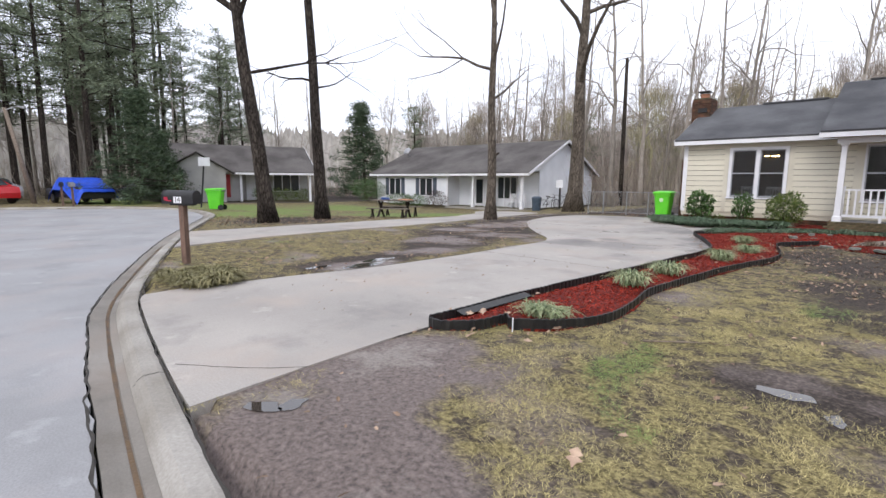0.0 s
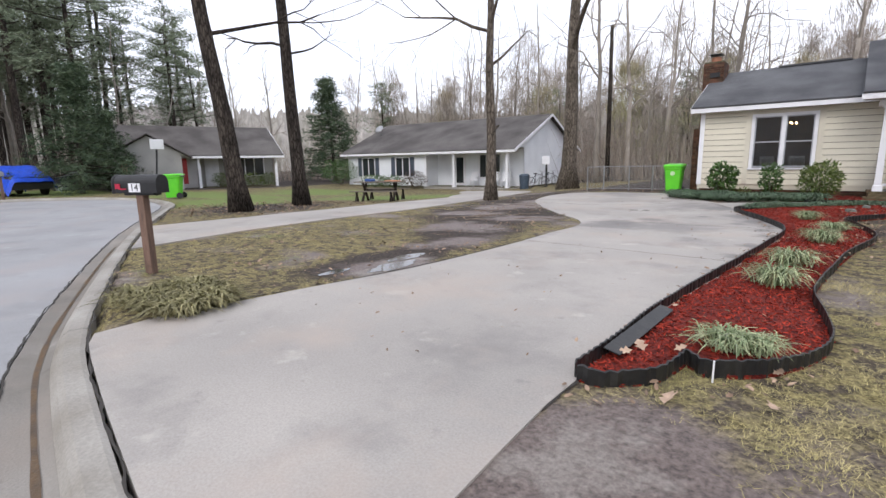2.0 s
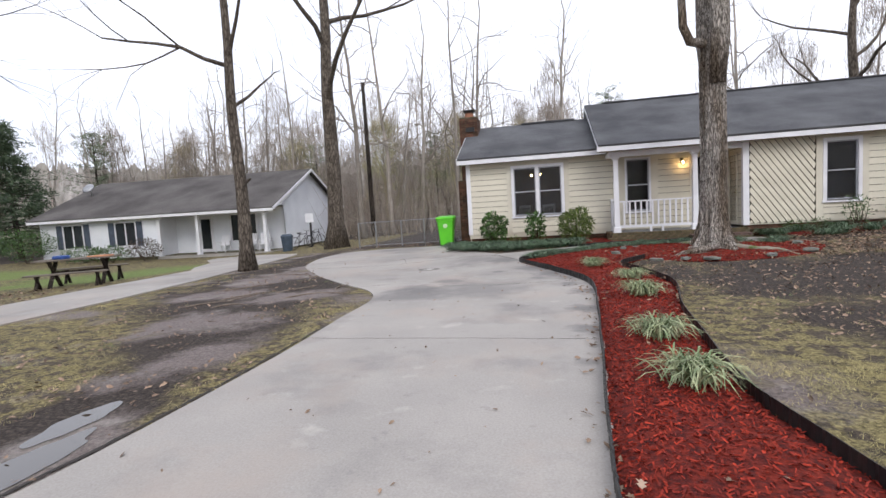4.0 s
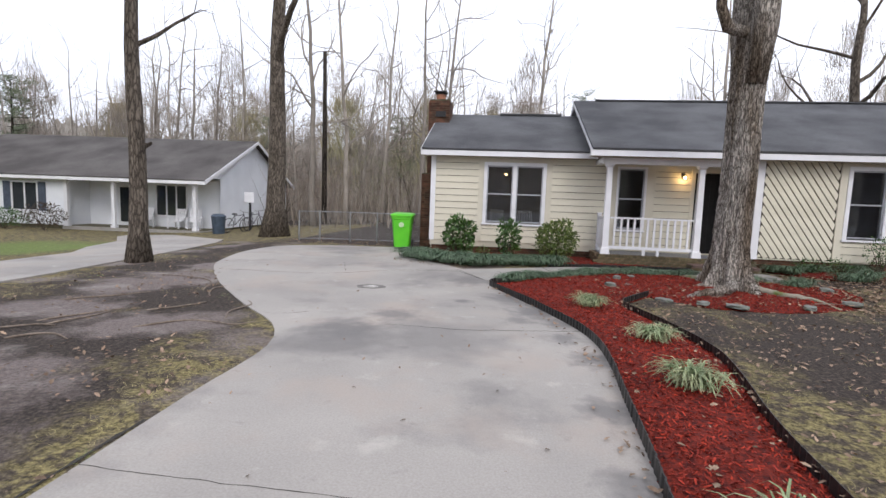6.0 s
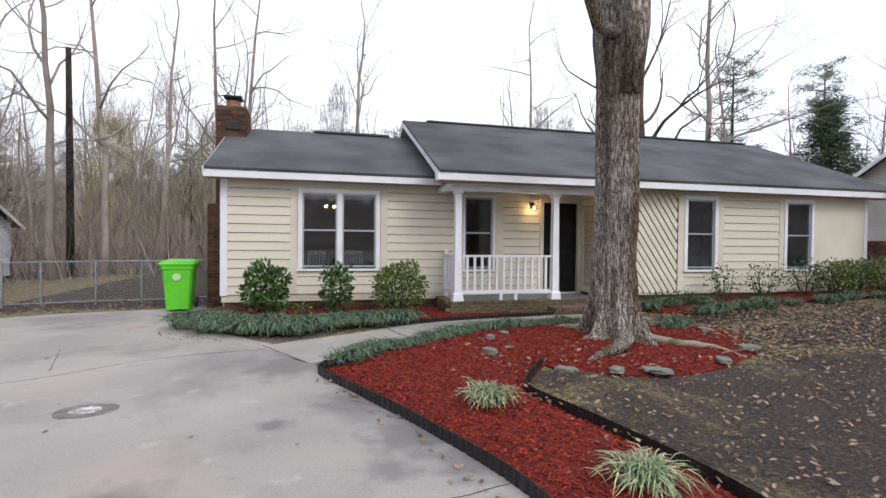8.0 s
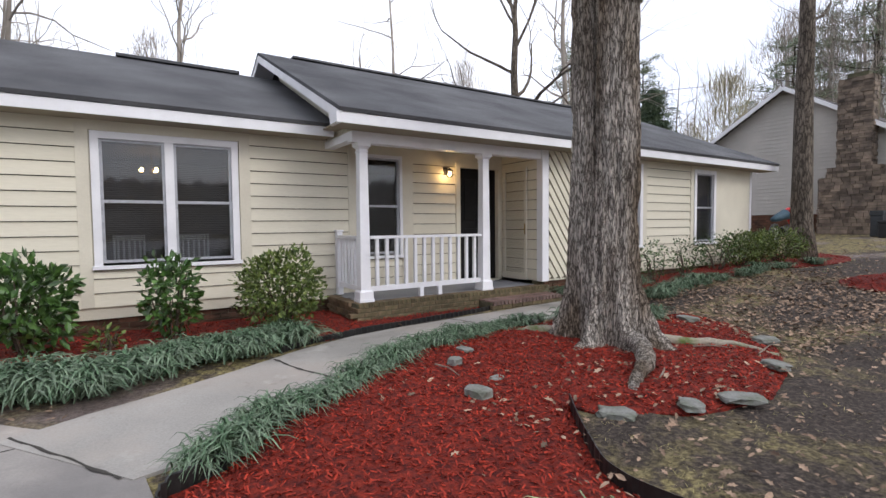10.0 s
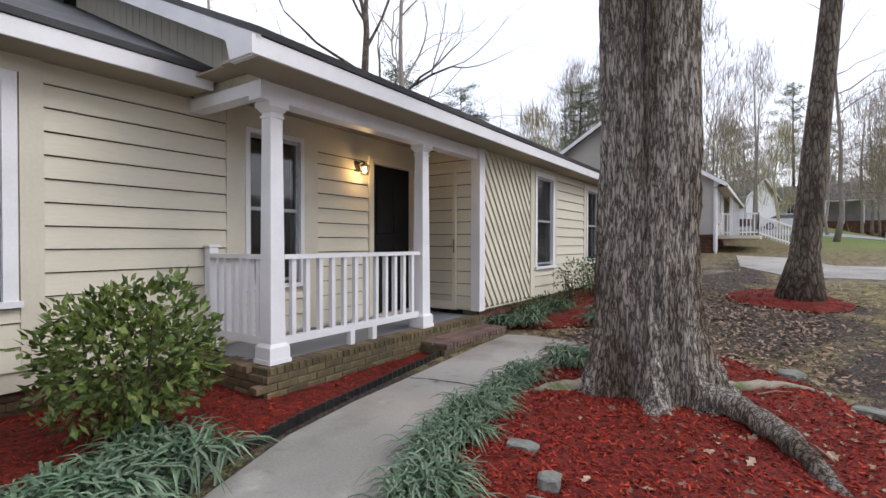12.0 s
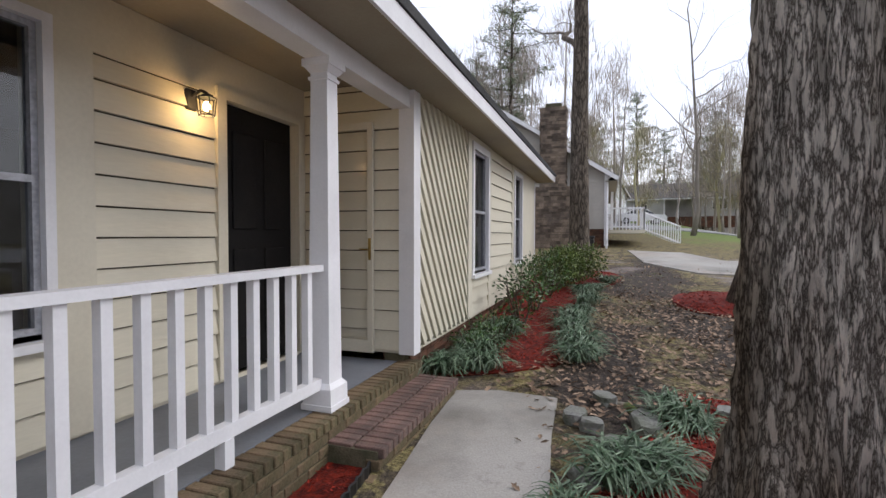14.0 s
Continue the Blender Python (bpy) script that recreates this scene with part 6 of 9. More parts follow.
def far_wood(places, name, material, label):
    """Many far trees whose crowns run together, joined into one mesh."""
    V, F, base = [], [], 0
    for x, y, v, sc in places:
        a = w.uniform(0, 6.3)
        for m in hazes[v]:
            co = np.empty(len(m.vertices) * 3)
            m.vertices.foreach_get("co", co)
            co = co.reshape(-1, 3) * sc
            V.append(np.stack((co[:, 0] * math.cos(a) - co[:, 1] * math.sin(a) + x, co[:, 0] * math.sin(a) + co[:, 1] * math.cos(a) + y, co[:, 2] + gz(x, y)), 1))
            F += [tuple(i + base for i in p.vertices) for p in m.polygons]
            base += len(co)
    me = bpy.data.meshes.new(name)
    me.from_pydata(np.concatenate(V).tolist(), [], F)
    link(name, me, material, None, label, "stuff")


places = []
while len(places) < 150:
    q = w.random()
    if q < 0.50:
        x, y = w.uniform(-62, -3), w.uniform(44, 74)
    elif q < 0.54:
        x, y = w.uniform(-82, -52), w.uniform(-10, 50)
    elif q < 0.68:
        x, y = w.uniform(-3, 36), w.uniform(48, 70)
    else:
        x, y = w.uniform(62, 98), w.uniform(-30, 62)
    if ok(x, y):
        places.append((x, y, w.choice((0, 0, 1, 1, 2, 2)), w.uniform(0.65, 1.05)))
while len(places) < 168:
    x, y = w.uniform(33, 58), w.uniform(-12, 34)
    if ok(x, y):
        places.append((x, y, w.choice((0, 1, 1)), w.uniform(1.0, 1.45)))
# twig colour raised to paint in the haze of the far wood
TWIG_HAZE = mat("hazed_grey_brown_twigs", (0.43, 0.375, 0.33), (0.30, 0.26, 0.225), rough=0.95, scale=0.15, bump=0, rand=0.3, island=True)
TWIG_BUD = mat("budding_twigs", (0.40, 0.38, 0.22), (0.34, 0.29, 0.20), rough=0.95, scale=0.3, bump=0, rand=0.3, island=True)
far_wood(places, "far_wood", TWIG_HAZE, "far leafless wood with fine grey-brown twigs, paled for haze")
far_wood([(-26, 44, 3, 1.0), (-11, 42, 3, 1.0), (-40, 46, 3, 1.1), (-6, 43, 3, 0.9), (-19, 47, 3, 1.2), (44, 18, 3, 1.1), (37, 14, 3, 0.9), (50, 6, 3, 1.2), (31, 30, 3, 1.2), (60, 34, 3, 1.4)], "budding_wood", TWIG_BUD, "far young trees with yellow-green buds")
NEEDLE = mat("pine_needles", (0.15, 0.19, 0.12), (0.21, 0.245, 0.16), rough=0.7, scale=3, bump=0, rand=0.4, island=True)
CEDAR = mat("cedar_foliage", (0.04, 0.07, 0.04), (0.08, 0.11, 0.055), rough=0.7, scale=3, bump=0, rand=0.4, island=True)
HAZE_GREEN = mat("young_spring_leaves", (0.16, 0.20, 0.06), (0.22, 0.24, 0.10), rough=0.7, scale=3, bump=0, rand=0.4, island=True)
HAZE_PINK = mat("redbud_blossom", (0.32, 0.17, 0.17), (0.26, 0.17, 0.15), rough=0.7, scale=3, bump=0, rand=0.3, island=True)


def puff(r, vs, fs, c, rad, count, size):
    for k in range(count):
        v = Vector((r.gauss(0, 1), r.gauss(0, 1), r.gauss(0, 0.75))).normalized() * (r.random() ** 0.4)
        p = Vector(c) + Vector((v.x * rad, v.y * rad, v.z * rad * 0.65))
        a = Vector((r.gauss(0, 1), r.gauss(0, 1), r.gauss(0, .6))).normalized() * size * r.uniform(.6, 1.2)
        b = a.cross(Vector((r.gauss(0, 1), r.gauss(0, 1), r.gauss(0, 1)))).normalized() * size * 0.28
        i = len(vs)
        vs += [tuple(p - a), tuple(p + b), tuple(p + a)]
        fs.append((i, i + 1, i + 2))


def pine_variant(seed, height, start, spread, count, material, cone=False):
    r = random.Random(seed)
    bm = bmesh.new()
    top = Vector((r.gauss(0, .4), r.gauss(0, .4), height))
    tube(bm, [(0, 0, -0.1), tuple(top * 0.5), tuple(top)], [0.22 if not cone else 0.16, 0.16 if not cone else 0.1, 0.03], 8)
    vs, fs = [], []
    for k in range(count):
        q = start + (1 - start) * (k + r.random()) / count
        a = 2.399 * k + r.uniform(-.4, .4)
        q1 = (q - start) / (1 - start)
        reach = spread * (0.25 + 0.75 * math.sin(math.pi * min(1, 0.15 + 0.8 * q1))) * r.uniform(0.35, 1.2) if not cone else spread * (1.02 - q) / (1 - start) * r.uniform(0.55, 1.25)
        c = top * q
        e = c + Vector((math.cos(a) * reach, math.sin(a) * reach, reach * (0.18 if not cone else -0.05)))
        tube(bm, [tuple(c), tuple(c.lerp(e, .5) + Vector((0, 0, -0.1))), tuple(e)], [0.05, 0.035, 0.015], 4, cap=False)
        for s in (0.45, 0.75, 1.0):
            p = c.lerp(e, s) + Vector((r.gauss(0, .25), r.gauss(0, .25), r.gauss(0.05, .15)))
            puff(r, vs, fs, p, (0.8 if not cone else 0.6) * r.uniform(0.6, 1.2), 44 if not cone else 60, 0.22 if not cone else 0.17)
    tr = bpy.data.meshes.new("trunk")
    bm.to_mesh(tr)
    bm.free()
    tr.materials.append(BARK_DARK)
    fo = bpy.data.meshes.new("foliage")
    fo.from_pydata(vs, [], fs)
    fo.materials.append(material)
    return tr, fo


pines = [pine_variant(200 + i, h, 0.38, 3.4, 32, NEEDLE) for i, h in enumerate((17, 20, 15))]
cedars = [pine_variant(210, 7.5, 0.06, 3.3, 84, CEDAR, True), pine_variant(211, 5.5, 0.1, 2.1, 56, CEDAR, True)]


def evergreen(v, x, y, label, s=1.0, group="", name="pine_tree"):
    t = new(name)
    t.location = (x, y, gz(x, y) - 0.05)
    t.rotation_euler = (0, 0, w.uniform(0, 6.3))
    t.scale = (s, s, s)
    tagged(t, label, "tree", group)
    for nm, me_ in (("trunk", v[0]), ("foliage", v[1])):
        o = new(nm, me_)
        o.parent = t


for k in range(48):
    while True:
        x, y = (w.uniform(-66, -38), w.uniform(-14, 13)) if k < 32 else (w.uniform(-66, -47), w.uniform(8, 24))
        if not (x > -41 and y > 8) and not (x > -40 and 0 < y < 9):
            break
    evergreen(pines[k % 3], x, y, "tall dark pine at the end of the road", w.uniform(0.8, 1.1), "pines at the end of the road")
for x, y, s in ((-46, 42, 0.7), (-27, 50, 0.6), (-15, 52, 0.55), (2, 55, 0.7), (28, 42, 0.9), (33, 38, 0.8), (48, 30, 0.9), (70, 3, 1.0), (66, -8, 1.0), (78, 12, 1.0), (60, -14, 1.0), (46, 26, 0.9), (41.3, 24.9, 1.1), (38, 29, 0.9), (84, 2, 1.1), (76, 24, 0.9), (82, 32, 1.0), (72, 38, 0.9), (88, 18, 1.1), (66, 26, 0.8), (80, 8, 0.9), (56, 36, 0.8), (62, 44, 0.9), (50, 31, 0.7), (70, 31, 0.9)):
    evergreen(pines[w.randrange(3)], x, y, "tall pine among the bare trees", s, "pines of the wood")
evergreen(cedars[0], -38.2, 28.6, "broad dark evergreen beside the white house", 1.15, name="cedar_tree")
evergreen(cedars[0], -33.5, 8.6, "dark evergreen by the end of the road", 0.85, name="cedar_tree")
evergreen(cedars[1], -36.0, 10.6, "small dark evergreen by the end of the road", 0.8, name="cedar_tree")
evergreen(cedars[0], 26.0, 32.0, "dark evergreen behind the roofs", 1.2, name="cedar_tree")


def haze_tree(x, y, h, rad, material, label, n=26, seed=1):
    r = random.Random(seed)
    t = thing("blossoming_tree", (x, y, gz(x, y)), label, "tree")
    bm = bmesh.new()
    g = gz(x, y)
    grow(bm, Vector((x, y, g)), Vector((0, 0, 1)), h * 0.4, 0.07, 3, r, sides=5, kids=(3, 4))
    part("trunk", bm, BARK_FAR, t)
    vs, fs = [], []
    for k in range(n):
        puff(r, vs, fs, (x + r.gauss(0, rad * .5), y + r.gauss(0, rad * .5), g + h * r.uniform(0.25, 0.95)), 0.7, 46, 0.055)
    me_ = bpy.data.meshes.new("foliage")
    me_.from_pydata(vs, [], fs)
    link("foliage", me_, material, t)


for i, (x, y, h, rd, m) in enumerate(((-12.2, 35, 4.4, 2.0, HAZE_GREEN), (-10.6, 36, 4.8, 2.0, HAZE_GREEN), (-13.6, 38, 5.5, 2.2, HAZE_GREEN), (-19, 36, 4.0, 1.8, HAZE_PINK), (-17, 38, 4.2, 1.8, HAZE_PINK), (40, 26, 7, 2.5, HAZE_GREEN))):
    haze_tree(x, y, h, rd, m, "young tree in pale green spring leaf" if m is HAZE_GREEN else "small tree in faint pink blossom", seed=60 + i)

# undergrowth, joined
vs, fs = [], []
for k in range(15000):
    q = w.random()
    if q < 0.55:
        x, y = w.uniform(-48, -6), w.uniform(29 if w.random() < .3 else 33, 52)
    elif q < 0.75:
        x, y = w.uniform(-62, -42), w.uniform(-12, 34)
    elif q < 0.85:
        x, y = w.uniform(-6, 32), w.uniform(34, 55)
    else:
        x, y = w.uniform(62, 92), w.uniform(-25, 50)
    if not ok(x, y):
        continue
    g, h = gz(x, y), w.uniform(0.8, 4.5)
    a = Vector((w.gauss(0, .3), w.gauss(0, .3), 1)) * h
    s = Vector((w.gauss(0, 1), w.gauss(0, 1), 0)).normalized() * 0.018
    i = len(vs)
    vs += [(x - s.x, y - s.y, g), (x + s.x, y + s.y, g), (x + a.x, y + a.y, g + a.z), (x + a.x * .5, y + a.y * .5, g + a.z * .5), (x + a.x * .5 + s.x, y + a.y * .5 + s.y, g + a.z * .5), (x + a.x * .5 + w.gauss(0, .6), y + a.y * .5 + w.gauss(0, .6), g + a.z * .95)]
    fs += [(i, i + 1, i + 2), (i + 3, i + 4, i + 5)]
me = bpy.data.meshes.new("undergrowth")
me.from_pydata(vs, [], fs)
link("undergrowth", me, mat("dry_undergrowth", (0.32, 0.265, 0.215), (0.20, 0.17, 0.14), rough=0.9, scale=1, bump=0, rand=0.4, island=True), None, "grey-brown leafless undergrowth", "stuff")

# distant wood all round, beyond the trees; haze is put into its colour
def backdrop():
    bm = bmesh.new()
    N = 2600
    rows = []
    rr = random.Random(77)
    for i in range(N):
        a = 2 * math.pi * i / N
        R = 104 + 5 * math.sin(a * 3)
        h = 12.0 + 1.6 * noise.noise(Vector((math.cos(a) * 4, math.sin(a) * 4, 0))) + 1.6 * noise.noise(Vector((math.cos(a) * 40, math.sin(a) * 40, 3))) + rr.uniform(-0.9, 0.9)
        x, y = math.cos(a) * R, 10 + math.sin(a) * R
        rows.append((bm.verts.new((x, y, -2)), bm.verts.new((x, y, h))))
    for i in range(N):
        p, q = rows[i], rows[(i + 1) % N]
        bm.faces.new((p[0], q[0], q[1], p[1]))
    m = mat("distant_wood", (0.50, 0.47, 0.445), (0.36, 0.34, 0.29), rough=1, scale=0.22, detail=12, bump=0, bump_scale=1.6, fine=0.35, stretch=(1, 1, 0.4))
    part("distant_wood", bm, m, None, "line of distant leafless woods with haze painted in", kind="structure")


backdrop()


# ---- joints, cracks and litter on the ground ----
def crack(pts, name, w=0.007, top=0.0135, wob=0.015, seed=1, label="dark crack in the concrete"):
    r = random.Random(seed)
    line_ = smooth_line([Vector((x, y, 0)) for x, y in pts], 0.07)
    bm = bmesh.new()
    prev = None
    for i, p in enumerate(line_):
        t = (line_[min(i + 1, len(line_) - 1)] - line_[max(i - 1, 0)]).normalized()
        nrm = Vector((-t.y, t.x, 0))
        q = p + nrm * (wob * noise.noise(Vector((p.x * 5, p.y * 5, seed))))
        ww = w * r.uniform(0.4, 1.2)
        z = gz(p.x, p.y) + top
        cur = [bm.verts.new((q.x - nrm.x * ww, q.y - nrm.y * ww, z)), bm.verts.new((q.x, q.y, z + 0.0015)), bm.verts.new((q.x + nrm.x * ww, q.y + nrm.y * ww, z))]
        if prev:
            bm.faces.new((prev[0], prev[1], cur[1], cur[0]))
            bm.faces.new((prev[1], prev[2], cur[2], cur[1]))
        prev = cur
    part(name, bm, CRACK, None, label, kind="structure")


for i, (pts, w_, top) in enumerate((
        ([(-4.72, 1.62), (-4.3, 1.95), (-3.97, 2.3)], 0.005, 0.0135),
        ([(-7.0, 8.03), (-5.4, 8.03), (-3.87, 8.0)], 0.003, 0.0135),
        ([(-10.3, 14.6), (-8.3, 14.75), (-7.0, 15.4), (-5.55, 15.63)], 0.008, 0.0135),
        ([(-6.1, 11.38), (-5.24, 11.36), (-4.84, 11.43), (-4.07, 11.59), (-3.74, 11.66)], 0.005, 0.0135),
        ([(-8.37, 16.5), (-8.15, 15.9), (-7.9, 15.2)], 0.005, 0.0135),
        ([(-7.48, 11.54), (-7.33, 11.62), (-7.21, 11.73)], 0.005, 0.0135),
        ([(-3.95, 1.45), (-4.05, 2.6), (-4.06, 3.7)], 0.016, 0.006),
        ([(-7.42, 2.15), (-7.48, 3.3), (-7.2, 4.6), (-7.02, 6.4), (-7.02, 8.6)], 0.018, 0.006),
        ([(-3.87, 16.62), (-3.78, 16.25), (-3.56, 15.75)], 0.018, 0.0195),
        ([(-1.36, 17.27), (-1.25, 16.9), (-1.24, 16.54)], 0.016, 0.0195),
        ([(-5.7, 15.8), (-5.4, 15.35), (-5.1, 14.9)], 0.012, 0.0195))):
    crack(pts, "concrete_joint", w_, top, 0.02, i)
for i, (d, wd, top) in enumerate(((0.0, 0.010, 0.0135), (0.462, 0.011, -0.084))):
    pts = [(p.x, p.y) for p in offset_line([q for q in CURB_BACK if -20 < q.x < 1], d - (0.012 if i == 0 else 0))]
    crack(pts[::3], "curb_seam", wd, top if i else 0.004, 0.03, 30 + i, "dirt-filled seam along the kerb")
for i, x in enumerate((-0.4, -2.3, -4.7, -7.6, -10.6, -13.4)):
    k = min(range(len(CURB_BACK)), key=lambda j: abs(CURB_BACK[j].x - x))
    p = CURB_BACK[k]
    t_ = (CURB_BACK[k + 1] - CURB_BACK[k - 1]).normalized()
    n_ = Vector((-t_.y, t_.x, 0))
    bm = bmesh.new()
    pr = [(0.0, 0.0045), (0.03, 0.0145), (0.13, 0.0105), (0.17, -0.0175), (0.208, -0.073)]
    rows = [[bm.verts.new((p.x + n_.x * o + t_.x * s, p.y + n_.y * o + t_.y * s, z)) for s in (-0.003, 0.004)] for o, z in pr]
    for a, b in zip(rows, rows[1:]):
        bm.faces.new((a[0], a[1], b[1], b[0]))
    part("curb_joint", bm, CRACK, None, "dirty joint across the kerb", kind="structure")
# the old patch with a worn pale blotch in the drive
for r_, dz, m_, lb in ((0.20, 0.0135, mat("patch_tar", (0.13, 0.12, 0.11), (0.22, 0.205, 0.19), rough=0.85, scale=9, bump=0.4), "dark weathered patch round a capped pipe"), (0.10, 0.0155, mat("patch_lime", (0.62, 0.60, 0.56), (0.30, 0.285, 0.26), rough=0.8, scale=14, bump=0.4, contrast=(0.45, 0.55)), "worn pale cap in the drive")):
    bm = bmesh.new()
    bm.faces.new([bm.verts.new((-6.94 + r_ * 1.25 * math.cos(a / 12 * math.pi) * (1 + 0.22 * noise.noise(Vector((a * 0.9, r_ * 40, 3)))), 13.71 + r_ * math.sin(a / 12 * math.pi) * (1 + 0.22 * noise.noise(Vector((a * 0.9, r_ * 30, 8)))), gz(-6.94, 13.71) + dz)) for a in range(24)])
    part("drive_patch", bm, m_, None, lb, kind="structure")
# brown water stain down the gutter
STAIN = mat("rust_brown_silt", (0.13, 0.075, 0.03), (0.07, 0.045, 0.025), rough=0.35, scale=6, bump=0.4, bump_scale=50)
bm = bmesh.new()
prev = None
for i, p in enumerate(offset_line([q for q in CURB_BACK if -13 < q.x < -2.2], 0.292)):
    w_ = 0.020 * (0.6 + abs(noise.noise(Vector((p.x * 1.5, 0, 0)))))
    cur = [bm.verts.new((p.x, p.y - w_, -0.1005)), bm.verts.new((p.x, p.y + w_, -0.1000))]
    if prev:
        bm.faces.new((prev[0], prev[1], cur[1], cur[0]))
    prev = cur
part("gutter_silt", bm, STAIN, None, "rust-brown silt line in the gutter", kind="structure")

WATER = bpy.data.materials.new("puddle_water")
WATER.use_nodes = True
wb = WATER.node_tree.nodes["Principled BSDF"]
wb.inputs["Base Color"].default_value, wb.inputs["Roughness"].default_value, wb.inputs["IOR"].default_value = (0.05, 0.042, 0.035, 1), 0.03, 1.5
wb.inputs["Specular IOR Level"].default_value = 1.0


def puddle(x, y, rx, ry, seed=1, turn=0.0):
    bm = bmesh.new()
    vs = []
    for i in range(48):
        a = 2 * math.pi * i / 48
        k = 1 + 0.45 * noise.noise(Vector((math.cos(a) * 1.7, math.sin(a) * 1.7, seed)))
        u, v = rx * k * math.cos(a), ry * k * math.sin(a)
        px, py = x + u * math.cos(turn) - v * math.sin(turn), y + u * math.sin(turn) + v * math.cos(turn)
        vs.append(bm.verts.new((px, py, gz(x, y) + 0.0005)))
    bm.faces.new(vs)
    part("puddle", bm, WATER, None, "shallow puddle in mud", kind="structure")


for px_, py_, prx, pry, pturn in PUDDLES:
    puddle(px_, py_, prx, pry, px_, pturn)

# lawn blades and fallen leaves, joined
STRAW_BLADE = mat("dormant_grass_blade", (0.50, 0.42, 0.20), (0.27, 0.24, 0.095), rough=0.8, scale=1.5, bump=0, rand=0.45, island=True)
GREEN_BLADE = mat("green_grass_blade", (0.17, 0.25, 0.06), (0.25, 0.30, 0.10), rough=0.7, scale=1.5, bump=0, rand=0.4, island=True)
LITTER = mat("fallen_leaf", (0.33, 0.235, 0.165), (0.17, 0.11, 0.075), rough=0.85, scale=9, bump=0, rand=0.5, island=True)
q_ = random.Random(19)


def bare(x, y):
    """True where no lawn grows: paving, beds, house, road."""
    return (inside(DRIVE, x, y) or inside(MULCH, x, y) or inside(WALKWAY, x, y) or inside(DRIVE_2, x, y) or inside(MULCH_HOUSE, x, y) or inside(MULCH_RIGHT, x, y) or inside(MULCH_TREE, x, y)
            or (XL < x < XR + 0.2 and y > YR - 0.05) or road_side(x, y) > -0.02 or (inside([(-8.4, 20.5), (-8.4, 15.5), (-2, 17.5), (-2, 20)], x, y)))


vs, fs, gv, gf = [], [], [], []
areas = (((-3.9, 1.6, 1.1, 7.5), 34000, 0.038), ((1.6, 6.0, 1.5, 8.5), 7000, 0.05), ((-3.2, 7.0, 6.5, 14.5), 6000, 0.040), ((-12.5, -6.9, 2.3, 14.0), 15000, 0.036), ((-20, -12.5, 6.5, 20.0), 2500, 0.05), ((-27, -15, 14, 24), 2500, 0.05), ((6, 14, 8, 17), 2500, 0.05))
for (x0, x1, y0, y1), count, size in areas:
    for k in range(count):
        x, y = q_.uniform(x0, x1), q_.uniform(y0, y1)
        if noise.noise(Vector((x * 2.3, y * 2.3, 4))) + 0.35 < q_.random() * 0.9:
            continue
        if spot(MUD_SPOTS, x, y) + 0.5 * blend_noise(x, y, 0.9, 7) > q_.uniform(0.15, 0.6) or spot(DARK_SPOTS, x, y) > q_.uniform(0.1, 1.1) or bare(x, y):
            continue
        z = gz(x, y) + 0.004 + (0.018 * blend_noise(x, y, 1.3) if -16 < x < 17 else 0)
        isgreen = spot(GREEN_SPOTS, x, y) > 0.2 or noise.noise(Vector((x * 1.1 + 7, y * 1.1, 2))) > 0.42
        V, F = (gv, gf) if isgreen else (vs, fs)
        for j in range(9):
            a = q_.uniform(0, 6.3)
            L, hgt = size * q_.uniform(0.5, 1.5), size * q_.uniform(0.05, 0.7)
            d = Vector((math.cos(a), math.sin(a), 0))
            s = Vector((-d.y, d.x, 0)) * 0.0019 * (size / 0.042)
            p = Vector((x + q_.gauss(0, .04), y + q_.gauss(0, .04), z))
            i = len(V)
            V += [tuple(p - s), tuple(p + s), tuple(p + d * L + Vector((0, 0, hgt)))]
            F.append((i, i + 1, i + 2))
for V, F, m_, lb in ((vs, fs, STRAW_BLADE, "straw-coloured dormant grass"), (gv, gf, GREEN_BLADE, "patches of green grass")):
    me = bpy.data.meshes.new("grass")
    me.from_pydata(V, [], F)
    link("grass", me, m_, None, lb, "stuff")


def leaf_shape(V, F, x, y, z, size, r, lobes=True):
    a = r.uniform(0, 6.3)
    tilt = Vector((r.gauss(0, .35), r.gauss(0, .35), 1)).normalized()
    u = Vector((math.cos(a), math.sin(a), 0))
    u = (u - tilt * u.dot(tilt)).normalized()
    v = tilt.cross(u)
    prof = ((-0.5, 0), (-0.15, 0.28), (0.0, 0.14), (0.18, 0.34), (0.28, 0.12), (0.55, 0), (0.28, -0.12), (0.18, -0.34), (0.0, -0.14), (-0.15, -0.28)) if lobes else ((-0.5, 0), (-0.1, 0.22), (0.3, 0.18), (0.5, 0), (0.3, -0.18), (-0.1, -0.22))
    i = len(V)
    c = Vector((x, y, z + size * 0.12))
    V.append(tuple(c))
    for p, q in prof:
        V.append(tuple(c + u * (p * size) + v * (q * size) + tilt * (size * 0.18 * abs(q) * 2 * r.uniform(0.2, 1.2))))
    n = len(prof)
    for k in range(n):
        F.append((i, i + 1 + k, i + 1 + (k + 1) % n))


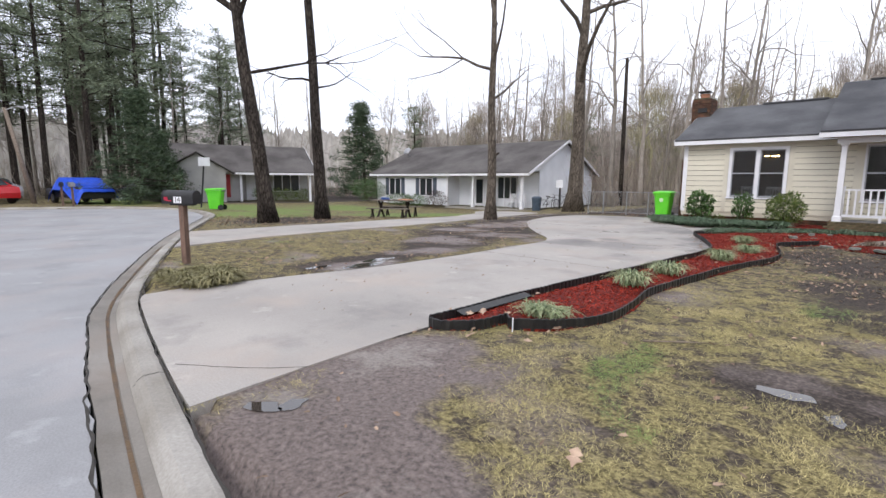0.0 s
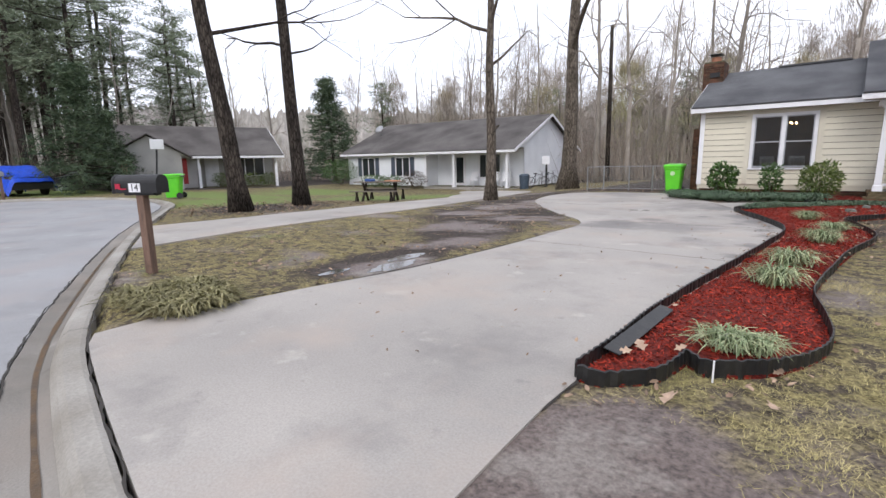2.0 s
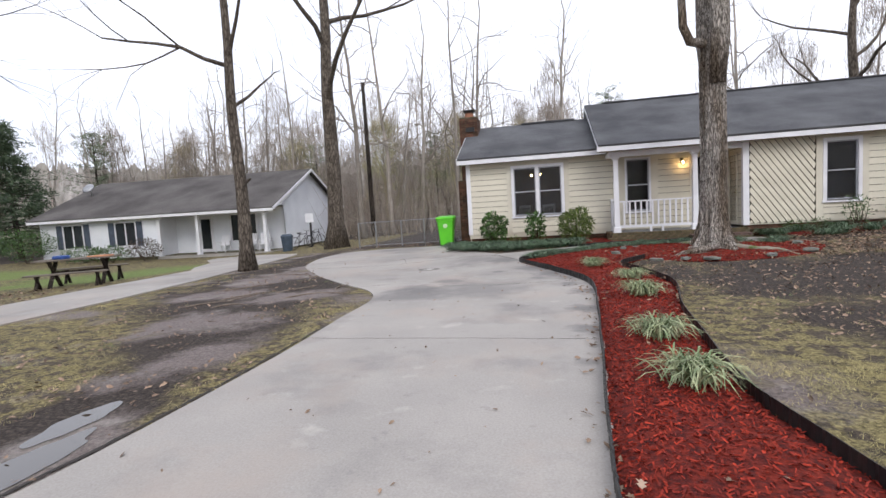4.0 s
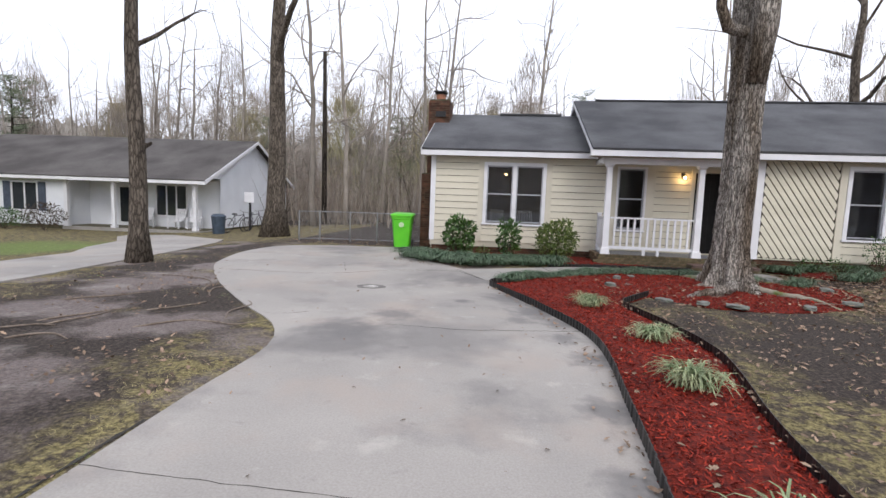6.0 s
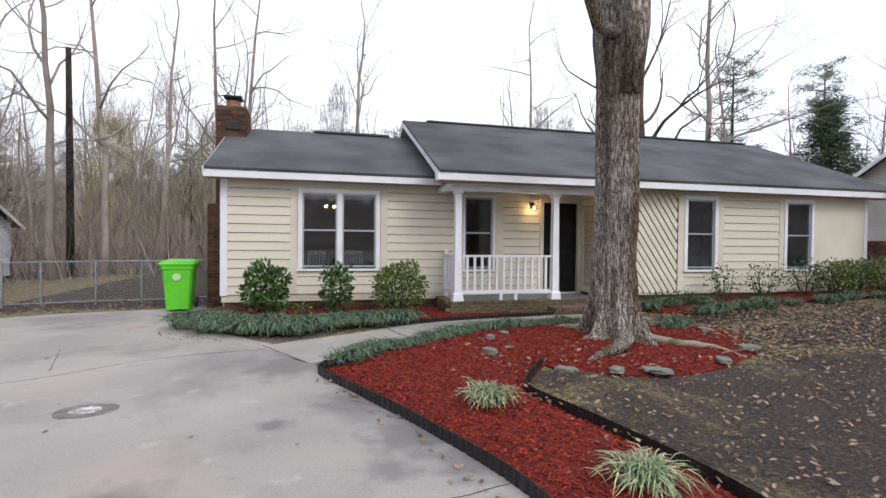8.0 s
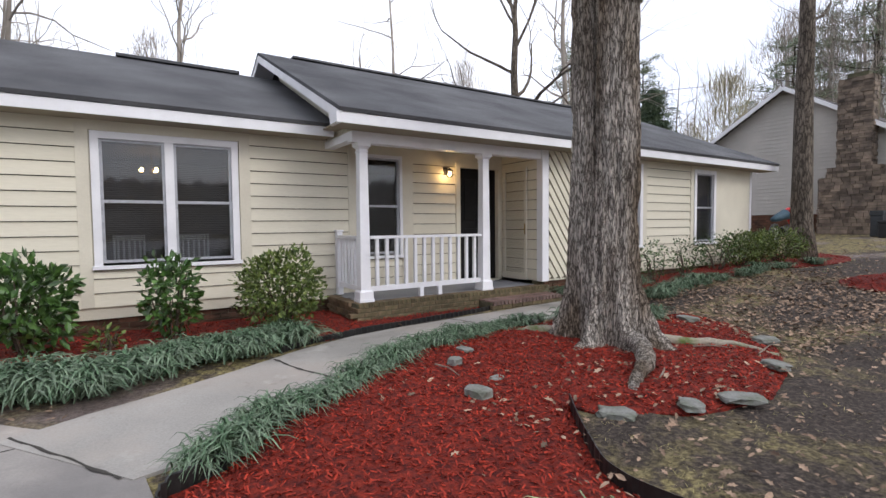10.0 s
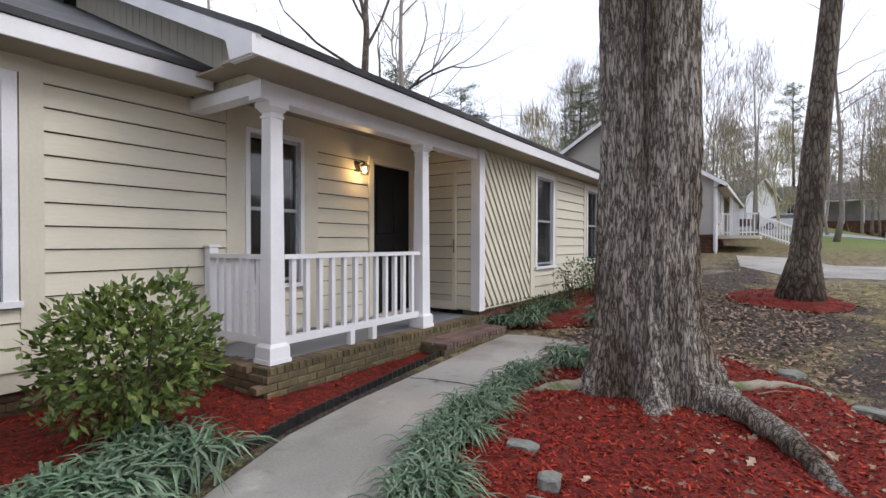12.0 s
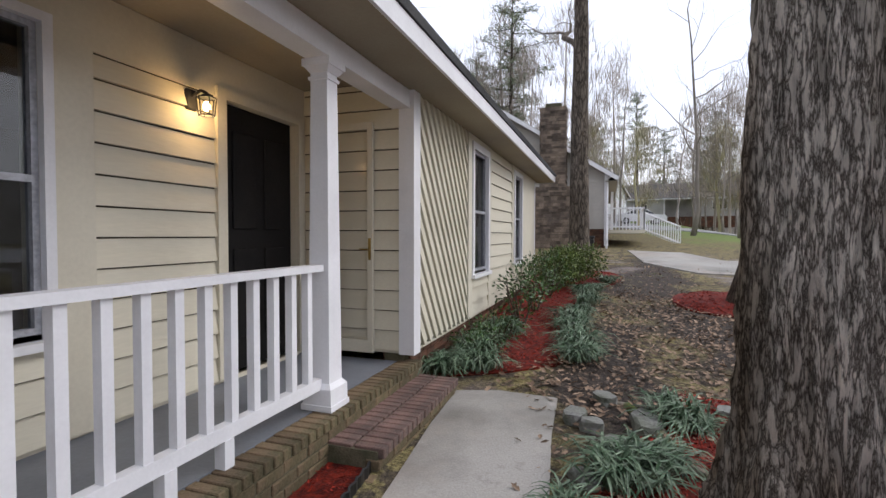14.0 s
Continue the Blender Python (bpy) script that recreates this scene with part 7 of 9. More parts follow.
V, F = [], []
fields = (((-3.7, 7.5, 1.2, 16.5), 2600, 0.06), ((-3.0, 7.0, 8.0, 16.5), 5200, 0.055), ((0.8, 6.5, 13.8, 17.3), 4200, 0.065), ((-10.5, -7.0, 4.0, 14.0), 1800, 0.055), ((-12.3, -7.0, 2.6, 19.5), 1500, 0.06), ((-20.5, -14.8, 6.2, 13), 1600, 0.08), ((-12, -7.6, 20.3, 22.5), 500, 0.07), ((1.5, 14, 12.5, 17), 1700, 0.065), ((-7.2, 5, 16.6, 18.6), 260, 0.07))
for (x0, x1, y0, y1), count, size in fields:
    for k in range(count):
        x, y = q_.uniform(x0, x1), q_.uniform(y0, y1)
        if q_.random() > 0.35 + 1.1 * max(0, spot(LEAF_SPOTS, x, y)) + noise.noise(Vector((x * .8, y * .8, 8))):
            continue
        if (inside(DRIVE, x, y) or inside(WALKWAY, x, y) or inside(DRIVE_2, x, y)) and q_.random() < 0.95 or (XL - .1 < x < XR and y > YR - 0.1) or road_side(x, y) > -0.02:
            continue
        leaf_shape(V, F, x, y, gz(x, y) + 0.02 + (0.05 if inside(MULCH, x, y) else 0), size * q_.uniform(0.5, 1.3), q_, q_.random() < 0.5)
for (pts, n_, sp) in (([(-3.95, 4.2), (-3.95, 6.5), (-3.8, 8.7), (-3.7, 10.5), (-4.1, 12.3), (-4.9, 14.3)], 170, 0.10), ([(-4.0, 3.4), (-3.2, 4.1), (-2.8, 5.0)], 40, 0.12), ([(-7.2, 17.0), (-6.3, 16.3), (-5.4, 16.1)], 60, 0.12), ([(-7.6, 5), (-6.9, 8)], 20, 0.1), ([(1.6, 16.9), (0.6, 16.55), (-0.6, 16.45)], 70, 0.14)):
    ln = smooth_line([Vector((a, b, 0)) for a, b in pts], 0.1)
    for k in range(n_):
        p = ln[q_.randrange(len(ln))]
        x, y = p.x - abs(q_.gauss(0, sp)), p.y + q_.gauss(0, sp)
        leaf_shape(V, F, x, y, gz(x, y) + 0.022, q_.uniform(0.025, 0.07), q_, q_.random() < 0.5)
for k in range(120):
    x, y = q_.uniform(-7.2, -3.9), q_.uniform(3, 18)
    if inside(DRIVE, x, y):
        leaf_shape(V, F, x, y, 0.016, q_.uniform(0.02, 0.05), q_, False)
me = bpy.data.meshes.new("fallen_leaves")
me.from_pydata(V, [], F)
link("fallen_leaves", me, LITTER, None, "scattered brown fallen leaves", "stuff")
# the large leaves that lie singly by the bed's tip
for i, (x, y, s, dz) in enumerate(((-3.88, 4.28, 0.13, 0.07), (-3.93, 4.12, 0.10, 0.07), (-3.72, 4.0, 0.09, 0.03), (-3.55, 3.72, 0.15, 0.02), (-3.1, 3.95, 0.12, 0.02), (-3.66, 4.4, 0.09, 0.07), (-1.9, 2.6, 0.13, 0.02), (-1.2, 2.2, 0.11, 0.02), (-3.95, 5.4, 0.08, 0.07), (-2.4, 15.3, 0.08, 0.08), (-1.2, 14.2, 0.09, 0.08), (-1.6, 14.6, 0.08, 0.08))):
    V, F = [], []
    leaf_shape(V, F, x, y, gz(x, y) + dz, s, random.Random(i), True)
    me = bpy.data.meshes.new("large_leaf")
    me.from_pydata(V, [], F)
    ob = link("large_leaf", me, mat("tan_leaf", (0.50, 0.36, 0.26), (0.36, 0.25, 0.18), rough=0.8, scale=20, bump=0) if i == 0 else bpy.data.materials["tan_leaf"])
    tagged(ob, "large curled tan oak leaf on the ground", "leaf", "large fallen leaves")
# sticks and roots
ROOT = mat("exposed_root", (0.25, 0.20, 0.16), (0.16, 0.125, 0.10), rough=0.9, scale=12, bump=0.4)
for i, pts in enumerate((((-8.75, 10.55), (-8.4, 10.9), (-8.05, 10.95), (-7.75, 10.9), (-7.6, 11.15)), ((-8.0, 11.1), (-8.15, 11.5), (-8.1, 11.9), (-8.35, 12.2)), ((-9.9, 10.5), (-9.6, 10.95), (-9.45, 11.3)), ((-9.7, 10.4), (-9.5, 10.8), (-9.5, 11.1)), ((-9.6, 9.9), (-9.3, 10.1), (-9.0, 10.0)),
                         ((-9.3, 12.6), (-9.6, 13.3), (-10.2, 13.6), (-10.9, 13.7)), ((-8.9, 12.2), (-9.2, 12.7), (-9.1, 13.1)), ((-10.6, 11.5), (-10.1, 11.9), (-9.9, 12.3)), ((-9.2, 11.2), (-8.9, 11.5), (-8.75, 11.9)), ((-10.2, 9.8), (-9.8, 10.3), (-9.55, 10.4)))):
    bm = bmesh.new()
    ln = smooth_line([Vector((a, b, 0.005)) for a, b in pts], 0.06)
    for k, p in enumerate(ln):
        p.z = gz(p.x, p.y) + 0.014 - 0.025 * abs(2 * k / len(ln) - 1) ** 4
        p.x += 0.02 * noise.noise(p * 4)
    tube(bm, ln, [0.013 * (1 - 0.5 * k / len(ln)) for k in range(len(ln))], 6)
    ob = part("exposed_root", bm, ROOT, None, "pale exposed tree root in bare mud", smooth=True)
    tagged(ob, "", "root", "roots in the mud")
for i, (a, b) in enumerate((((-2.74, 15.48), (-2.75, 15.08)), ((-0.1, 14.6), (0.15, 14.35)), ((-1.3, 14.2), (-1.0, 14.35)), ((-2.4, 4.7), (-1.9, 5.1)), ((0.2, 14.1), (0.7, 14.2)))):
    bm = bmesh.new()
    z = gz(*a) + (0.09 if inside(MULCH, *a) else 0.022)
    m_ = ((a[0] + b[0]) / 2 + 0.03, (a[1] + b[1]) / 2)
    tube(bm, [(a[0], a[1], z), (m_[0], m_[1], z + 0.01), (b[0], b[1], z)], [0.008, 0.007, 0.003], 5)
    tagged(part("stick", bm, ROOT, None, "short fallen stick on the ground"), "", "stick", "fallen sticks")

# border stones
def stone(x, y, w_, d_, h_, seed, label="rough grey-green border stone"):
    bm = bmesh.new()
    bmesh.ops.create_icosphere(bm, subdivisions=2, radius=1)
    for v in bm.verts:
        k = v.co.copy()
        v.co = Vector((max(-.75, min(.75, k.x)), max(-.75, min(.75, k.y)), max(-.7, min(.6, k.z)))) * (1 + 0.22 * noise.noise(k * 1.8 + Vector((seed, 0, 0))))
        v.co = Vector((v.co.x * w_ / 1.5, v.co.y * d_ / 1.5, v.co.z * h_ / 1.2))
    ob = part("border_stone", bm, STONE, None, label)
    ob.location = (x, y, gz(x, y) + h_ * 0.32 + (0.05 if inside(MULCH, x, y) else 0.0))
    ob.rotation_euler = (0, 0, seed * 1.7)
    tagged(ob, "", "stone", "border stones")


for i, (x, y, a, b, c_) in enumerate(((-2.22, 15.74, .20, .12, .06), (-2.55, 15.44, .13, .11, .10), (-2.82, 14.73, .22, .15, .10), (-2.45, 14.95, .15, .10, .04), (-2.1, 14.02, .26, .18, .06), (-1.6, 13.75, .2, .16, .05), (-1.15, 13.62, .3, .18, .05), (0.0, 13.86, .26, .16, .06), (0.9, 14.35, .26, .2, .07),
                                      (1.12, 15.36, .28, .2, .08), (0.74, 16.5, .2, .15, .10), (0.62, 16.38, .16, .12, .09), (0.75, 16.02, .36, .18, .12), (0.26, 16.2, .24, .18, .12), (-0.2, 16.38, .22, .14, .08), (-0.75, 16.36, .18, .12, .06), (1.2, 16.3, .2, .14, .09))):
    stone(x, y, a, b, c_, i + 1)


# ---- wheeled bins ----
def wheelie_bin(x, y, turn, body_mat, label):
    t = thing("wheeled_bin", (0, 0, 0), label, "rubbish bin")
    bm = bmesh.new()
    secs = ((0.05, 0.22, 0.26, 0.0), (0.55, 0.26, 0.31, 0.0), (0.86, 0.285, 0.345, 0.0), (0.88, 0.31, 0.37, 0.0), (0.95, 0.315, 0.375, 0.0))
    rows = []
    for z, hx, hy, o in secs:
        rows.append([bm.verts.new((i * hx - (0.02 if i * j < 2 else 0) * 0, j * hy, z)) for i, j in ((-1, -.8), (-.85, -1), (.85, -1), (1, -.8), (1, .8), (.85, 1), (-.85, 1), (-1, .8))])
    for a, b in zip(rows, rows[1:]):
        for k in range(8):
            bm.faces.new((a[k], a[(k + 1) % 8], b[(k + 1) % 8], b[k]))
    bm.faces.new(rows[0][::-1]), bm.faces.new(rows[-1])
    part("body", bm, body_mat, t)
    bm = bmesh.new()
    rows = []
    for z, hx, hy in ((0.955, 0.33, 0.40), (0.985, 0.34, 0.41), (1.03, 0.30, 0.37), (1.045, 0.2, 0.25)):
        rows.append([bm.verts.new((i * hx, j * hy, z + (0.02 if j > 0 else 0))) for i, j in ((-1, -.85), (-.88, -1), (.88, -1), (1, -.85), (1, .85), (.88, 1), (-.88, 1), (-1, .85))])
    for a, b in zip(rows, rows[1:]):
        for k in range(8):
            bm.faces.new((a[k], a[(k + 1) % 8], b[(k + 1) % 8], b[k]))
    bm.faces.new(rows[0][::-1]), bm.faces.new(rows[-1])
    part("lid", bm, body_mat, t, "domed plastic lid")
    for s in (-1, 1):
        bm = bmesh.new()
        tube(bm, [(s * 0.25, 0.30, 0.13), (s * 0.30, 0.30, 0.13)], 0.13, 16)
        part("wheel", bm, BLACK, t, "black rubber wheel")
    bm = bmesh.new()
    tube(bm, [(-0.24, 0.42, 0.93), (0.24, 0.42, 0.93)], 0.018, 8)
    tube(bm, [(-0.24, 0.30, 0.13), (0.24, 0.30, 0.13)], 0.014, 8)
    part("bar", bm, BLACK, t, "black handle bar and axle")
    bm = bmesh.new()
    tube(bm, [(0, -0.352, 0.72), (0, -0.357, 0.72)], 0.075, 20)
    part("badge", bm, mat("pale_green_badge", (0.55, 0.75, 0.45), rough=0.5, scale=5, bump=0), t, "round pale badge")
    t.matrix_basis = pose(x, y, gz(x, y) + 0.012, 0, 0, turn)
    return t


wheelie_bin(-7.78, 20.0, 5, LIME, "lime green wheeled bin at the corner of the drive")
wheelie_bin(-25.4, 9.9, -40, LIME, "lime green wheeled bin at the kerb")


# ---- mailbox ----
def mailbox(x, y, turn, label, number=True, colour=None):
    t = thing("mailbox", (0, 0, 0), label, "mailbox")
    post_mat = mat("weathered_post_wood", (0.20, 0.125, 0.095), (0.13, 0.085, 0.065), rough=0.9, scale=6, stretch=(4, 4, 0.6), bump=0.5)
    bm = bmesh.new()
    box(bm, -0.05, 0.05, -0.05, 0.05, -0.1, 1.0, 0.005)
    part("post", bm, post_mat, t, "weathered wooden post")
    bm = bmesh.new()
    box(bm, -0.06, 0.06, -0.20, 0.22, 0.98, 1.005)
    part("bracket", bm, BLACK, t)
    bm = bmesh.new()
    prof = [(-0.10, 0), (0.10, 0)] + [(0.10 * math.cos(a), 0.12 + 0.10 * math.sin(a)) for a in [math.pi * k / 10 for k in range(11)]]
    rows = [[bm.verts.new((u, yy, 1.008 + v)) for u, v in prof] for yy in (-0.30, 0.30)]
    n = len(prof)
    for k in range(n):
        bm.faces.new((rows[0][k], rows[0][(k + 1) % n], rows[1][(k + 1) % n], rows[1][k]))
    bm.faces.new(rows[0][::-1]), bm.faces.new(rows[1])
    part("box", bm, colour or BLACK, t, "rounded metal box")
    bm = bmesh.new()
    rows = [[bm.verts.new((u * 1.05, yy, 1.005 + v * 1.04)) for u, v in prof] for yy in (-0.325, -0.302)]
    for k in range(n):
        bm.faces.new((rows[0][k], rows[0][(k + 1) % n], rows[1][(k + 1) % n], rows[1][k]))
    bm.faces.new(rows[0][::-1]), bm.faces.new(rows[1])
    part("door", bm, colour or BLACK, t, "hinged front door")
    if number:
        bm = bmesh.new()
        box(bm, 0.101, 0.104, -0.085, 0.075, 1.02, 1.125)
        part("number_plate", bm, WHITE, t, "white number plate")
        cu = bpy.data.curves.new("number", "FONT")
        cu.body, cu.size, cu.align_x, cu.align_y, cu.extrude = "14", 0.115, "CENTER", "CENTER", 0.001
        tmp = new("number", cu)
        dg = bpy.context.evaluated_depsgraph_get()
        me_ = bpy.data.meshes.new_from_object(tmp.evaluated_get(dg))
        bpy.data.objects.remove(tmp)
        me_.transform(Matrix.Translation((0.1065, -0.005, 1.072)) @ Matrix.Rotation(radians(90), 4, "Z") @ Matrix.Rotation(radians(90), 4, "X"))
        me_.materials.clear()
        link("number", me_, BLACK, t, "black number 14")
        bm = bmesh.new()
        box(bm, 0.104, 0.11, -0.27, -0.20, 1.06, 1.12)
        box(bm, 0.104, 0.11, -0.22, -0.12, 1.05, 1.065)
        part("flag", bm, mat("red_flag", (0.5, 0.02, 0.06), rough=0.5, scale=5, bump=0), t, "red signal flag")
    t.matrix_basis = pose(x, y, gz(x, y), 0, 0, turn)
    return t


mailbox(-9.55, 3.3, -62, "black roadside mailbox numbered 14 on a wooden post")
mailbox(-32.4, 4.9, -100, "black roadside mailbox with a white plate", False)
mailbox(-31.5, 5.2, -90, "pale metal roadside mailbox on a post", False, METAL)


# ---- chain-link fence ----
fence = thing("chain_link_fence", (-9.8, 21, 0), "galvanised chain-link fence with gates", "fence")
fpts = [(-11.6, 21.3), (-10.9, 21.35), (-9.9, 21.5), (-9.0, 21.6), (-8.2, 21.7), (-7.5, 21.8)]
for i, (x, y) in enumerate(fpts):
    bm = bmesh.new()
    tube(bm, [(x, y, gz(x, y) - 0.05), (x, y, gz(x, y) + 1.02)], 0.03 if i in (0, 1) else 0.024, 8)
    part("post", bm, METAL, fence)
for (x0, y0), (x1, y1) in zip(fpts, fpts[1:]):
    bm = bmesh.new()
    tube(bm, [(x0, y0, gz(x0, y0) + 0.08), (x1, y1, gz(x1, y1) + 0.08)], 0.012, 6)
    part("bottom_rail", bm, METAL, fence)
    bm = bmesh.new()
    tube(bm, [(x0, y0, gz(x0, y0) + 0.99), (x1, y1, gz(x1, y1) + 0.99)], 0.016, 6)
    part("top_rail", bm, METAL, fence)
    V, F = [], []
    L = math.hypot(x1 - x0, y1 - y0)
    ux, uy = (x1 - x0) / L, (y1 - y0) / L
    g0 = gz(x0, y0)
    s = -1.0
    while s < L:
        for sg in (1, -1):
            a0, a1 = (s, s + 0.92) if sg > 0 else (s + 0.92, s)
            p0, p1, z0_, z1_ = a0, a1, 0.06, 0.98
            k0, k1 = 0.0, 1.0
            lo, hi = min(a0, a1), max(a0, a1)
            if hi <= 0 or lo >= L:
                continue
            def at(q): return (q - a0) / (a1 - a0)
            qs = sorted((at(max(lo, 0)), at(min(hi, L))))
            pa, pb = a0 + (a1 - a0) * qs[0], a0 + (a1 - a0) * qs[1]
            za, zb = 0.06 + 0.92 * qs[0], 0.06 + 0.92 * qs[1]
            i = len(V)
            w_ = 0.0022
            V += [(x0 + ux * pa, y0 + uy * pa, g0 + za - w_), (x0 + ux * pa, y0 + uy * pa, g0 + za + w_), (x0 + ux * pb, y0 + uy * pb, g0 + zb + w_), (x0 + ux * pb, y0 + uy * pb, g0 + zb - w_)]
            F.append((i, i + 1, i + 2, i + 3))
        s += 0.07
    me = bpy.data.meshes.new("mesh_wire")
    me.from_pydata(V, [], F)
    link("mesh_wire", me, METAL, fence, "diamond wire mesh", "stuff")
# plain pole in place of a thin trunk with ivy
pole = thing("utility_pole", (-11.5, 31.5, 0), "dark bare pole standing in for an ivied trunk behind the fence", "pole")
bm = bmesh.new()
tube(bm, [(-14.9, 32, -0.1), (-14.92, 32, 5), (-14.98, 32.05, 9.3)], [0.15, 0.13, 0.10], 10)
part("pole", bm, BARK_DARK, pole, smooth=True)
pole = thing("utility_pole", (-36.3, 4.0, 0), "leaning grey wooden lamp pole at the road", "pole")
bm = bmesh.new()
tube(bm, [(-36.3, 4.2, -0.1), (-36.9, 3.4, 5.2)], [0.13, 0.09], 8)
part("pole", bm, ROOT, pole, smooth=True)
bm = bmesh.new()
tube(bm, [(-36.85, 3.45, 5.1), (-36.5, 3.9, 5.3), (-36.2, 4.2, 5.2)], [0.03, 0.03, 0.08], 8)
part("lamp_head", bm, METAL, pole, "street lamp head")


# ---- other houses ----
def local(bm, m):
    bmesh.ops.transform(bm, matrix=m, verts=bm.verts)
    return bm


def lap_lines(bm, x0, x1, y, z0, z1, e=0.13, holes=()):
    """Lapped courses as thin wedges along x at a wall facing -y."""
    z = z0
    while z < z1 - 0.03:
        spans = [(x0, x1)]
        for a, b, c, d in holes:
            if c < z + e / 2 < d:
                spans = [s for p, q in spans for s in ((p, min(q, a)), (max(p, b), q)) if s[1] - s[0] > 0.02]
        for p, q in spans:
            v = [bm.verts.new(c) for c in ((p, y - 0.022, z), (q, y - 0.022, z), (q, y - 0.004, z + e - 0.008), (p, y - 0.004, z + e - 0.008), (p, y, z), (q, y, z))]
            bm.faces.new((v[0], v[1], v[2], v[3]))
            bm.faces.new((v[4], v[5], v[1], v[0]))
        z += e


def gable_laps(bm, x, y0, y1, z0, zeave, yr, zr, e=0.13, sign=1):
    z = z0
    while z < zr - 0.05:
        zm = z + e / 2
        if zm < zeave:
            a, b = y0, y1
        else:
            k = (zm - zeave) / (zr - zeave)
            a, b = y0 + (yr - y0) * k, y1 + (yr - y1) * k
        if b - a > 0.1:
            v = [bm.verts.new(c) for c in ((x + sign * 0.022, a, z), (x + sign * 0.022, b, z), (x + sign * 0.004, b, z + e - 0.008), (x + sign * 0.004, a, z + e - 0.008), (x, a, z), (x, b, z))]
            bm.faces.new((v[0], v[1], v[2], v[3]))
            bm.faces.new((v[4], v[5], v[1], v[0]))
        z += e


def simple_window(t, m, x0, x1, z0, z1, y, n=2, shutters=None, axis_x=True):
    """A window unit under a house: frame, panes, shutters."""
    win = ORIGIN_PART("window", t, "white-framed window with dark glass")
    bm = bmesh.new()
    c = 0.07
    for a in ((x0 - c, x0, z0 - c, z1 + c), (x1, x1 + c, z0 - c, z1 + c), (x0, x1, z1, z1 + c), (x0, x1, z0 - c, z0)):
        box(bm, a[0], a[1], y - 0.05, y - 0.003, a[2], a[3])
    for k in range(1, n):
        xx = x0 + (x1 - x0) * k / n
        box(bm, xx - 0.03, xx + 0.03, y - 0.045, y - 0.003, z0, z1)
    part("frame", local(bm, m), WHITE, win)
    bm = bmesh.new()
    box(bm, x0, x1, y - 0.012, y - 0.004, z0, z1)
    part("pane", local(bm, m), WIN_DARK, win)
    if shutters:
        for a, b in ((x0 - c - 0.38, x0 - c - 0.02), (x1 + c + 0.02, x1 + c + 0.38)):
            bm = bmesh.new()
            box(bm, a, b, y - 0.05, y - 0.024, z0 - 0.05, z1 + 0.05)
            zz_ = z0
            while zz_ < z1:
                obox(bm, (a + 0.04, y - 0.056, zz_), (b - 0.04, y - 0.056, zz_), 0.012, 0.03)
                zz_ += 0.09
            part("shutter", local(bm, m), shutters, win, "louvred shutter")


WIN_DARK = mat("dark_window_glass", (0.035, 0.04, 0.045), rough=0.08, scale=2, bump=0, spec=0.8)
SHUTTER = mat("slate_shutter", (0.09, 0.11, 0.15), rough=0.6, scale=4, bump=0)


